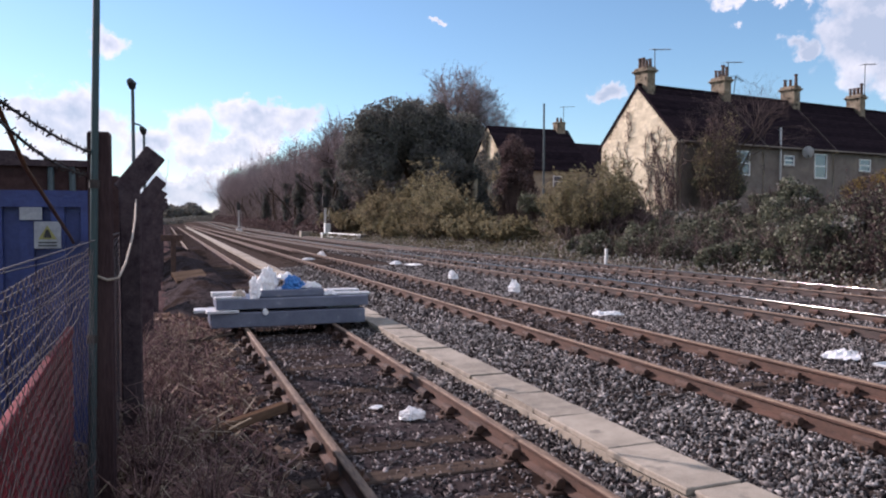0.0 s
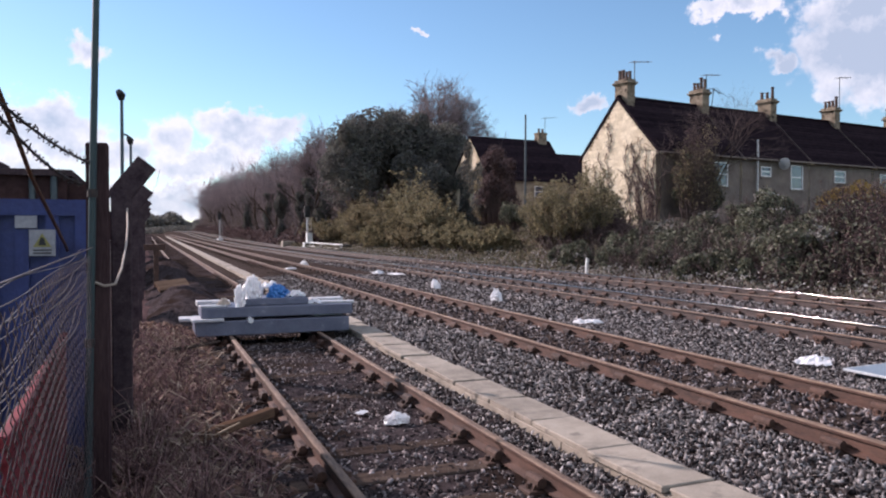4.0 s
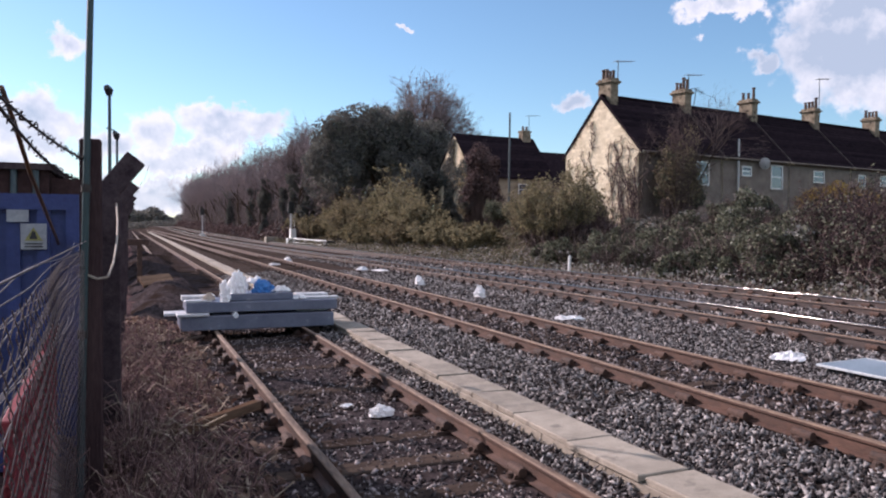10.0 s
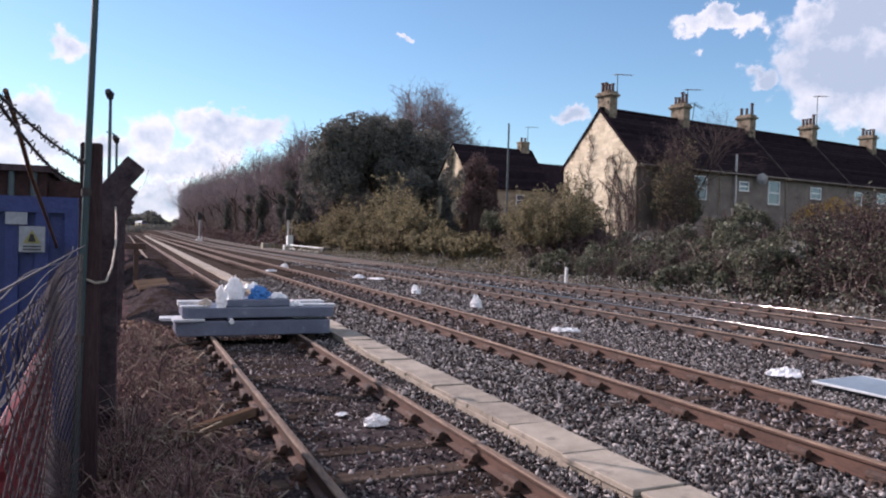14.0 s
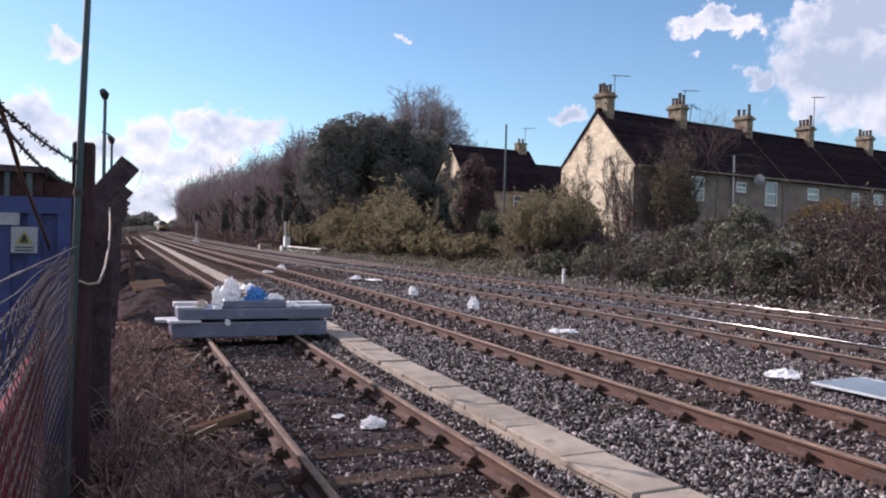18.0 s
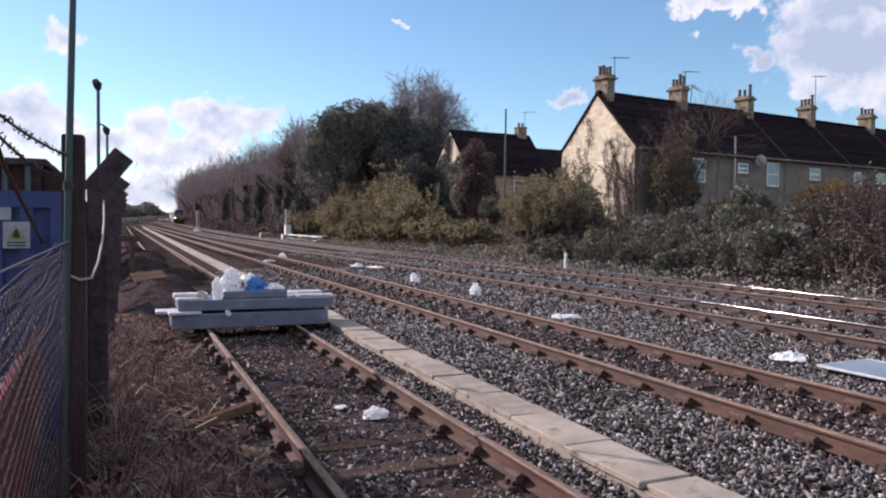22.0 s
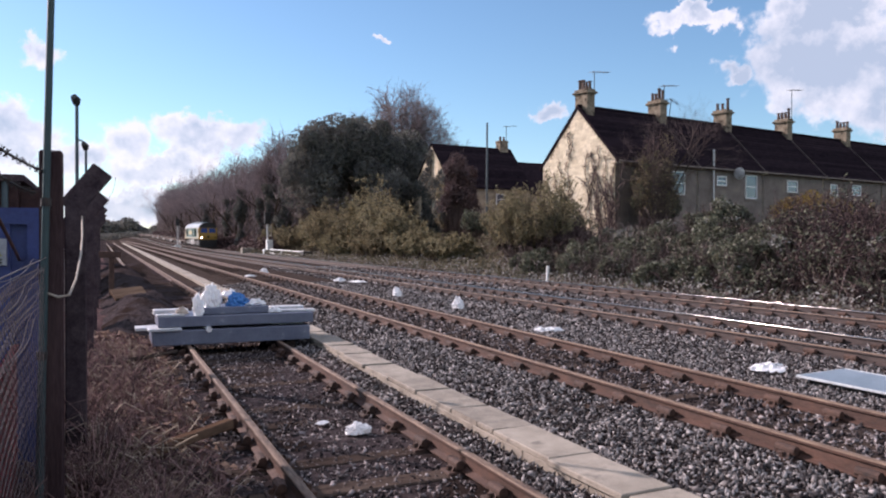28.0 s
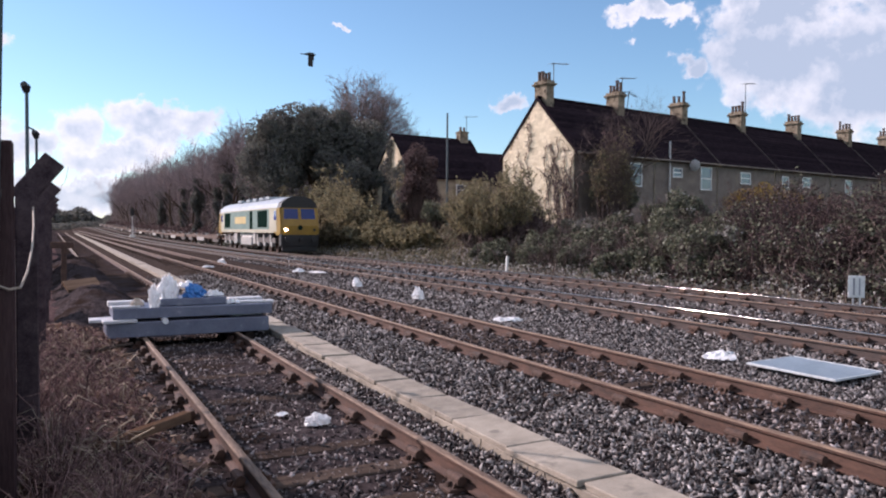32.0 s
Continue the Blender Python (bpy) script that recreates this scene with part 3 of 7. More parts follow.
# ---- ground: one sheet to the horizon ----
def make_ground():
    xs = sorted({-1500, -700, -300, -120, -60, -30, -15, -8, -5, *np.arange(-3, 20.01, 0.35).round(3).tolist(), 20.7, 21.5, 22.5, 24, 26, 30, 36, 45, 60, 90, 160, 320, 700, 1500})
    ys = sorted({-60, -30, -15, -8, *np.arange(-4, 40, 0.7).round(3).tolist(), *np.arange(40, 120, 4).tolist(), *np.arange(120, 300, 12).tolist(), 320, 380, 460, 600, 800, 1200, 1800, 2500})
    verts, faces, mats = [], [], []
    for y in ys:
        for x in xs:
            near = 1 if -4 < x < 20 and y < 60 else 0
            bump = noise.noise(Vector((x * 0.8, y * 0.8, 0))) * 0.035 * near + (noise.noise(Vector((x * 0.25, y * 0.25, 4))) * 0.12 if x > 17 or x < 0.2 else 0)
            verts.append((x, y, ground_z(x, y) + bump))
    w = len(xs)
    for j in range(len(ys) - 1):
        for i in range(w - 1):
            faces.append((j * w + i, j * w + i + 1, (j + 1) * w + i + 1, (j + 1) * w + i))
            x = (xs[i] + xs[i + 1]) / 2 + noise.noise(Vector((xs[i], ys[j], 7))) * 0.25
            mats.append(0 if x < 0.6 else 1 if x < 3.3 else 2 if x < 16.7 else 3)
    me = bpy.data.meshes.new("ground")
    me.from_pydata(verts, [], faces)
    for m in (SOIL, SIDING_SOIL, BALLAST_SOIL, BANK):
        me.materials.append(m)
    me.polygons.foreach_set("material_index", mats)
    me.polygons.foreach_set("use_smooth", [True] * len(faces))
    tagged(new("ground", me), "railway yard ground of ballast, dark soil and grassy bank", "ground", kind="structure")


make_ground()

# ---- tracks ----
RAIL = ((-0.07, -0.158), (0.07, -0.158), (0.07, -0.147), (0.012, -0.128), (0.012, -0.045), (0.034, -0.036), (0.036, -0.014), (0.0335, -0.006), (0.027, -0.0015), (0.0, 0.0), (-0.027, -0.0015), (-0.0335, -0.006), (-0.036, -0.014), (-0.034, -0.036), (-0.012, -0.045), (-0.012, -0.128), (-0.07, -0.147))


def rail_mesh(x, rise, ys, head, web):
    """A rail along ys: web and foot rusty, the running head in its own material."""
    bm = bmesh.new()
    rings = []
    for y in ys:
        z = rise(y)
        rings.append([bm.verts.new((x + SKEW * y + u, y, z + v)) for u, v in RAIL])
    n = len(RAIL)
    for a, b in zip(rings, rings[1:]):
        for i in range(n):
            f = bm.faces.new((a[i], b[i], b[(i + 1) % n], a[(i + 1) % n]))
            f.material_index = 1 if 5 < i < 12 else 0
            f.smooth = 5 < i < 12
    bm.faces.new(rings[0])
    bm.faces.new(rings[-1][::-1])
    me = bpy.data.meshes.new("rail")
    bm.to_mesh(me)
    bm.free()
    me.materials.append(web)
    me.materials.append(head)
    return me


def make_track(x0, x1, rise, spacing, head, label, ends=(-3, 240), near=(0, 42), sunk=0.0, seed=3):
    rng = np.random.default_rng(seed)
    t = thing("railway_track", label, "railway track", group="railway tracks")
    ys = sorted({*np.arange(ends[0], 60, 3.0).tolist(), *np.arange(60, ends[1] + 1, 10.0).tolist()})
    for x in (x0, x1):
        ob = new("rail", rail_mesh(x, rise, ys, SHINE_WORN if x == x0 else head, RUST_MAIN if head == SHINE else RUST))
        ob.parent = t
    mid = (x0 + x1) / 2
    wood = part("sleeper", box(bmesh.new(), -1.28, 1.28, -0.125, 0.125, -0.13, 0.0, bevel=0.012), SLEEPER_WOOD, t)
    bm = bmesh.new()
    box(bm, -0.19, 0.19, -0.095, 0.095, 0.0, 0.035, bevel=0.008)
    for s in (-1, 1):
        prism(bm, ((s * 0.075, 0.03), (s * 0.15, 0.03), (s * 0.095, 0.125), (s * 0.05, 0.125)), -0.06, 0.06)
    tube(bm, ((-0.15, 0, 0.03), (-0.15, 0, 0.075)), 0.022, 6)
    tube(bm, ((0.15, 0, 0.03), (0.15, 0, 0.075)), 0.022, 6)
    tube(bm, ((-0.088, -0.1, 0.092), (-0.088, 0.1, 0.092)), 0.04, 10)
    chair = part("rail_chair", bm, RUST_DARK, t)
    first, far = True, []
    y = near[0]
    while y < ends[1] - 5:
        z = rise(y) - 0.175 - sunk
        turn = Matrix.Rotation(rng.normal(0, 0.012), 4, "Z")
        m = Matrix.Translation((mid + SKEW * y + rng.normal(0, 0.025), y, z + rng.normal(0, 0.006))) @ turn
        if y < near[1]:
            if first:
                wood.matrix_basis = m
            else:
                twin("sleeper", wood, t, m)
            for x in (x0, x1):
                c = Matrix.Translation((x + SKEW * y, y, rise(y) - 0.19))
                if first and x == x0:
                    chair.matrix_basis = c
                else:
                    twin("rail_chair", chair, t, c)
            first = False
        elif y < 150:
            far.append((mid + SKEW * y - 1.28, mid + SKEW * y + 1.28, y - 0.125, y + 0.125, z - 0.1, z + 0.0))
        y += spacing
    ob = part("distant_sleeper", boxes(*far), SLEEPER_WOOD, t)
    tagged(ob, kind="stuff")
    return t


LEVEL = lambda y: 0.0
LOOP = lambda y: 0.15
MAIN = lambda y: 0.2 + main_rise(y)
make_track(*RAIL_X[0:2], LEVEL, 0.76, SHINE_WORN, "rusty siding track on dark timber sleepers, weedy and littered", (-26, 200), (-14.04, 34), sunk=0.014)
make_track(*RAIL_X[2:4], LOOP, 0.76, SHINE_WORN, "rusty unused loop track on sleepers in grey ballast", (-26, 240), (-13.74, 44), seed=4)
make_track(*RAIL_X[4:6], MAIN, 0.7, SHINE, "main line track with polished rail heads on ballast", (-26, 600), (-13.5, 44), seed=5)
make_track(*RAIL_X[6:8], MAIN, 0.7, SHINE, "main line track with polished rails where the train runs", (-26, 600), (-13.2, 44), seed=6)


def trough_x(y):
    """The trough's centre line: straight beside the siding, drawing away slowly further on."""
    return float(np.interp(y, (-20, 6, 9, 14, 28, 47, 90, 190), (3.54, 3.56, 3.6, 3.69, 3.82, 4.02, 4.55, 5.6)))


def make_trough():
    """The run of concrete cable-trough lids beside the siding, on the trough's own side walls."""
    t = thing("cable_trough", "pale weathered concrete cable trough lids laid end to end", "cable trough")
    rng = np.random.default_rng(8)
    lids = [part("trough_lid", box(bmesh.new(), -w, w, 0.008, 0.992, -0.055, 0.0, bevel=0.009), CONCRETE, t) for w in (0.232, 0.226)]
    cracked = bmesh.new()
    box(cracked, -0.232, 0.232, 0.008, 0.36, -0.055, 0.0, bevel=0.009)
    prism(cracked, ((-0.232, -0.06), (0.232, -0.06), (0.232, -0.012), (-0.232, -0.005)), 0.372, 0.99)
    lids.append(part("trough_lid", cracked, CONCRETE, t, "cracked concrete trough lid"))
    wall = part("trough_wall", boxes((-0.222, -0.15, 0.004, 0.996, -0.3, -0.056), (0.15, 0.222, 0.004, 0.996, -0.3, -0.056), bevel=0.006), CONCRETE, t)
    used = set()
    k = 0
    while -14.77 + k < 46:
        y = -14.77 + k
        turn = math.degrees(math.atan2(trough_x(y) - trough_x(y + 1), 1))
        c = (trough_x(y) + rng.normal(0, 0.012), y, 0.0 + rng.normal(0, 0.006))
        m = Matrix.Translation(c) @ pose(0, 0, 0, rng.normal(0, 0.3), rng.normal(0, 0.8), turn + rng.normal(0, 0.5))
        which = 2 if k in (9, 21, 26) else int(rng.random() < 0.4)
        if which in used:
            twin("trough_lid", lids[which], t, m)
        else:
            used.add(which)
            lids[which].matrix_basis = m
        m = Matrix.Translation((trough_x(y + 0.5), y + 0.45, 0.0)) @ pose(0, 0, 0, 0, 0, turn)
        if k:
            twin("trough_wall", wall, t, m)
        else:
            wall.matrix_basis = m
        k += 1
    bm = bmesh.new()
    for y in np.arange(46.3, 190, 4.0):
        box(bm, trough_x(y + 2) - 0.232, trough_x(y + 2) + 0.232, y, y + 3.97, -0.3, 0.0)
    part("distant_lids", bm, CONCRETE, t)


make_trough()

# ---- terraced houses ----
HOUSE_TURN = 9.1
HOUSE_M = pose(26.0, 34.45, 1.82, 0, 0, HOUSE_TURN)      # x along the terrace, y to the back, z from its ground
DEPTH, EAVES, RIDGE = 6.0, 4.45, 7.55


def window(parent, x, z, w, h, sash=True):
    """A sash window in the front wall of a house."""
    win = part("window", boxes((x - 0.05, x + w + 0.05, -0.06, -0.004, z - 0.12, z - 0.02)), RENDERED, parent, "stone-silled white sash window")
    f = 0.07
    part("window_frame", boxes((x, x + f, -0.03, 0.06, z, z + h), (x + w - f, x + w, -0.03, 0.06, z, z + h), (x + f, x + w - f, -0.03, 0.06, z, z + f),
                               (x + f, x + w - f, -0.03, 0.06, z + h - f, z + h), (x + f, x + w - f, -0.02, 0.05, z + h / 2 - f / 2, z + h / 2 + f / 2)), WHITE_PAINT, win)
    part("pane", boxes((x + f, x + w - f, 0.01, 0.02, z + f, z + h / 2 - f / 2)), PANE, win)
    part("pane", boxes((x + f, x + w - f, 0.01, 0.02, z + h / 2 + f / 2, z + h - f)), PANE, win)


def wall_with_holes(bm, x0, x1, y0, y1, z0, z1, holes):
    """A wall panel facing -y with real openings."""
    xs = sorted({x0, x1, *[v for h in holes for v in (h[0], h[0] + h[2])]})
    zs = sorted({z0, z1, *[v for h in holes for v in (h[1], h[1] + h[3])]})
    for a, b in zip(xs, xs[1:]):
        for c, d in zip(zs, zs[1:]):
            mx, mz = (a + b) / 2, (c + d) / 2
            if not any(h[0] < mx < h[0] + h[2] and h[1] < mz < h[1] + h[3] for h in holes):
                box(bm, a, b, y0, y1, c, d)
    bmesh.ops.remove_doubles(bm, verts=bm.verts[:], dist=0.001)
    return bm


def chimney(parent, x, y, z, seed, pots=4):
    rng = np.random.default_rng(seed)
    bm = bmesh.new()
    box(bm, x - 0.3, x + 0.3, y - 0.52, y + 0.52, z - 0.9, z + 0.86, bevel=0.02)
    box(bm, x - 0.34, x + 0.34, y - 0.56, y + 0.56, z + 0.74, z + 0.82)
    box(bm, x - 0.42, x + 0.42, y - 0.64, y + 0.64, z + 0.82, z + 0.93, bevel=0.015)
    box(bm, x - 0.33, x + 0.33, y - 0.55, y + 0.55, z + 0.93, z + 1.08, bevel=0.02)
    stack = part("chimney", bm, CHIMNEY_STONE, parent, "weathered stone chimney stack with moulded cap")
    for k in range(pots):
        bm = bmesh.new()
        py = y - 0.4 + 0.8 * k / max(1, pots - 1)
        h = rng.choice([0.45, 0.5, 0.6, 0.75])
        r = rng.uniform(0.095, 0.12)
        tube(bm, ((x, py, z + 1.08), (x, py, z + 1.08 + h * 0.85), (x, py, z + 1.08 + h * 0.86), (x, py, z + 1.08 + h)), (r, r * 0.8, r * 1.1, r * 1.08), 10)
        part("chimney_pot", bm, TERRACOTTA, stack)
    return stack


def aerial(name, m, label, high=1.6, bars=6, dish=False):
    t = thing(name, label, "aerial", m)
    bm = bmesh.new()
    tube(bm, ((0, 0, 0), (0, 0, high)), 0.028, 6)
    part("mast", bm, GALV, t)
    bm = bmesh.new()
    tube(bm, ((-0.2, 0, high - 0.05), (1.15, 0.15, high + 0.08)), 0.022, 5)
    for k in range(bars):
        u = k / (bars - 1)
        p = Vector((-0.2, 0, high - 0.05)).lerp(Vector((1.15, 0.15, high + 0.08)), u)
        tube(bm, (p + Vector((0.03, -0.28 + 0.1 * u, 0)), p + Vector((-0.03, 0.28 - 0.1 * u, 0))), 0.012, 4)
    part("antenna", bm, GALV, t)
    return t


def roof_slope(parent, x0, x1, y_low, y_top, z_low, z_top, rows):
    """A roof slope: boarding, with each course of tiles lapped over the one below."""
    bm = bmesh.new()
    turn = Matrix(((0, 1, 0, 0), (1, 0, 0, 0), (0, 0, 1, 0), (0, 0, 0, 1)))
    prism(bm, [(y_low, z_low - 0.06), (y_low, z_low + 0.02), (y_top, z_top + 0.02), (y_top, z_top - 0.06)], x0, x1, turn)
    deck = part("roof", bm, ROOF, parent, "dark brown clay tiled roof slope")
    rng = np.random.default_rng(int(abs(x0) * 10) + rows)
    for r in range(rows):
        a, b = r / rows, min(1, (r + 1) / rows + 0.02)
        ya, yb = y_low + (y_top - y_low) * a, y_low + (y_top - y_low) * b
        za, zb = z_low + (z_top - z_low) * a, z_low + (z_top - z_low) * b
        bm = bmesh.new()
        cols = int((x1 - x0) / 0.5)
        low, up, bot = [], [], []
        for k in range(cols + 1):
            x = x0 + (x1 - x0) * k / cols
            w = 0.012 * rng.random()
            low.append(bm.verts.new((x, ya, za + 0.095 + w)))
            up.append(bm.verts.new((x, yb, zb + 0.06 + w * 0.5)))
            bot.append(bm.verts.new((x, ya, za + 0.03)))
        for k in range(cols):
            bm.faces.new((low[k], low[k + 1], up[k + 1], up[k]))
            bm.faces.new((bot[k], bot[k + 1], low[k + 1], low[k]))
        bmesh.ops.recalc_face_normals(bm, faces=bm.faces[:])
        part("tile_course", bm, ROOF, deck)


def make_house(n, s0, s1, windows, front, eaves, gable=False):
    """One house of the terrace, from s0 to s1 along it."""
    h = thing("terraced_house", "stone terraced house with dark tiled roof" + (" and sunlit gable end" if gable else ""), "house", HOUSE_M, "terrace of houses")
    base = -0.8
    bm = bmesh.new()
    wall_with_holes(bm, s0, s1, 0.0, 0.3, base, eaves, windows)
    part("front_wall", bm, front, h, "rendered front wall, grey with its shade in the colour")
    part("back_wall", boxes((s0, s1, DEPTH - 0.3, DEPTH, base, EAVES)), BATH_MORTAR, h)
    for x, w, z, hh in [(q[0], q[2], q[1], q[3]) for q in windows]:
        window(h, x, z, w, hh)
        # black board added behind the window for the unlit room
        part("room_back", boxes((x - 0.1, x + w + 0.1, 0.34, 0.38, z - 0.1, z + hh + 0.1)), BLACK, h)
    # gable or party wall
    out = [(0.0, base), (DEPTH, base), (DEPTH, EAVES - 0.12), (DEPTH / 2, RIDGE - 0.14), (0.0, EAVES - 0.12)]
    turn = Matrix(((0, 1, 0, 0), (1, 0, 0, 0), (0, 0, 1, 0), (0, 0, 0, 1)))
    if gable:
        bm = bmesh.new()
        prism(bm, out, s0 - 0.02, s0 + 0.38, turn)
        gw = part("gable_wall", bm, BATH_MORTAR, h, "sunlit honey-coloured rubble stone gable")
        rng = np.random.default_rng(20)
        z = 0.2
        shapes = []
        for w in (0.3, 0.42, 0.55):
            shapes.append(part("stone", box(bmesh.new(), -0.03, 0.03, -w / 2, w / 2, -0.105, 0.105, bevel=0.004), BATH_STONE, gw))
        used = set()
        k = (RIDGE - EAVES) / (DEPTH / 2)
        bm = bmesh.new()
        prism(bm, [(-0.3, EAVES - 0.3 * k - 0.1), (-0.3, EAVES - 0.3 * k + 0.1), (DEPTH / 2, RIDGE + 0.13), (DEPTH + 0.3, EAVES - 0.3 * k + 0.1), (DEPTH + 0.3, EAVES - 0.3 * k - 0.1), (DEPTH / 2, RIDGE - 0.09)], s0 - 0.07, s0 - 0.005, turn)
        part("verge_tiles", bm, ROOF, h, "dark tile edge along the gable")
        while z < RIDGE - 0.5:
            lo = max(0.0, (z + 0.3 - EAVES) / (RIDGE - EAVES) * DEPTH / 2)
            hi = DEPTH - lo
            y = lo + 0.02
            while y < hi - 0.3:
                k = int(rng.integers(0, 3))
                w = (0.3, 0.42, 0.55)[k]
                if y + w > hi - 0.03:
                    break
                m = Matrix.Translation((s0 + 0.001 + rng.uniform(-0.0025, 0.0025), y + w / 2, z + 0.11)) @ pose(0, 0, 0, rng.normal(0, 0.8), 0, 0)
                if k not in used:
                    used.add(k)
                    shapes[k].matrix_basis = m
                else:
                    twin("stone", shapes[k], gw, m)
                y += w + 0.005
            z += 0.2145
    else:
        bm = bmesh.new()
        k = (RIDGE - EAVES) / (DEPTH / 2)
        prism(bm, [(-0.3, EAVES - 0.3 * k + 0.08), (-0.3, EAVES - 0.3 * k + 0.16), (DEPTH / 2, RIDGE + 0.17), (DEPTH + 0.3, EAVES - 0.3 * k + 0.16), (DEPTH + 0.3, EAVES - 0.3 * k + 0.08), (DEPTH / 2, RIDGE + 0.09)], s0 - 0.03, s0 + 0.03, turn)
        part("roof_flashing", bm, FLASHING, h, "grey mortar flashing up the roof")
        bm = bmesh.new()
        prism(bm, [(y, v) for y, v in out], s0 + 0.005, s0 + 0.25, turn)
        part("party_wall", bm, BATH_MORTAR, h)
    for side in (0, 1):
        roof_slope(h, s0, s1 - 0.01, *((-0.28, DEPTH / 2) if side == 0 else (DEPTH + 0.28, DEPTH / 2)), EAVES - 0.28 * (RIDGE - EAVES) / (DEPTH / 2), RIDGE, 16)
    bm = bmesh.new()
    tube(bm, [(x, DEPTH / 2, RIDGE + 0.09) for x in np.linspace(s0, s1 - 0.01, 12)], 0.11, 8)
    part("ridge_tiles", bm, ROOF, h)
    part("verge_coping", boxes((s0 - 0.06, s0 + 0.3, -0.3, -0.02, EAVES - 0.35, EAVES - 0.2)), BATH_STONE, h)
    bm = bmesh.new()
    tube(bm, ((s0 + 0.02, -0.34, EAVES - 0.27), (s1 - 0.03, -0.34, EAVES - 0.27)), 0.06, 8)
    part("gutter", bm, RENDERED, h, "grey plastic gutter")
    return h


CUTS = (0.0, 6.8, 13.3, 20.3, 28.1, 36.4, 44.0, 52.0)
WINDOWS = (((4.65, 2.5, 1.15, 1.4),), ((8.75, 3.2, 0.95, 0.6), (11.6, 2.5, 1.2, 1.5)), ((16.1, 3.05, 1.2, 0.8),), ((24.1, 3.1, 1.2, 0.75), (21.3, 2.6, 0.9, 1.2)),
           ((30.5, 2.7, 1.1, 1.2),), ((39.0, 2.7, 1.1, 1.2),), ((47.0, 2.7, 1.1, 1.2),))
for n in range(7):
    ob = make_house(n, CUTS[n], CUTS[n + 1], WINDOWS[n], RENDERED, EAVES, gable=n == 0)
    chimney(ob, CUTS[n] + (0.55 if n == 0 else 0.0), DEPTH / 2, RIDGE, 30 + n, 4 if n != 2 else 3)


def terrace(x, y, z):
    return HOUSE_M @ Vector((x, y, z))


aerial("tv_aerial", Matrix.Translation(terrace(1.3, 3, 7.9)), "television aerial on a chimney mast", 1.9)
aerial("tv_aerial", Matrix.Translation(terrace(6.95, 2.6, 8.4)), "television aerial on a chimney mast", 1.15)
aerial("tv_aerial", Matrix.Translation(terrace(7.9, 3, 7.6)) @ pose(0, 0, 0, 0, 12, 20), "thin television aerial on the roof ridge", 1.3)
aerial("tv_aerial", Matrix.Translation(terrace(21.3, 3, 7.7)), "tall television aerial mast beside a chimney", 3.2, 8)
bm = bmesh.new()
tube(bm, ((8.2, -0.2, 1.2), (8.2, -0.2, 5.35)), 0.06, 8)
ob = part("vent_pipe", bm, SLATE_GREY)
ob.matrix_world = HOUSE_M
tagged(ob, "grey soil vent pipe up the house wall", "pipe")


def make_dish():
    t = thing("satellite_dish", "grey satellite dish on the house wall", "satellite dish", HOUSE_M @ pose(10.5, -0.3, 4.05, 10, 0, -48))
    bm = bmesh.new()
    rings = []
    for r in (0.03, 0.15, 0.26, 0.33):
        rings.append([bm.verts.new((r * math.cos(k * math.pi / 8), -0.35 + 0.9 * r * r * 1.2 * 0 - (0.12 - r * r), r * 1.1 * math.sin(k * math.pi / 8))) for k in range(16)])
    for a, b in zip(rings, rings[1:]):
        for k in range(16):
            bm.faces.new((a[k], a[(k + 1) % 16], b[(k + 1) % 16], b[k]))
    bm.faces.new(rings[0])
    bmesh.ops.solidify(bm, geom=bm.faces[:], thickness=0.015)
    part("dish", bm, SLATE_GREY, t)
    bm = bmesh.new()
    tube(bm, ((0, 0.3, -0.1), (0, -0.2, -0.1), (0, -0.42, -0.05)), 0.02, 6)
    tube(bm, ((0, -0.42, -0.3), (0, -0.85, -0.1)), 0.015, 6)
    part("bracket", bm, GALV, t)


make_dish()


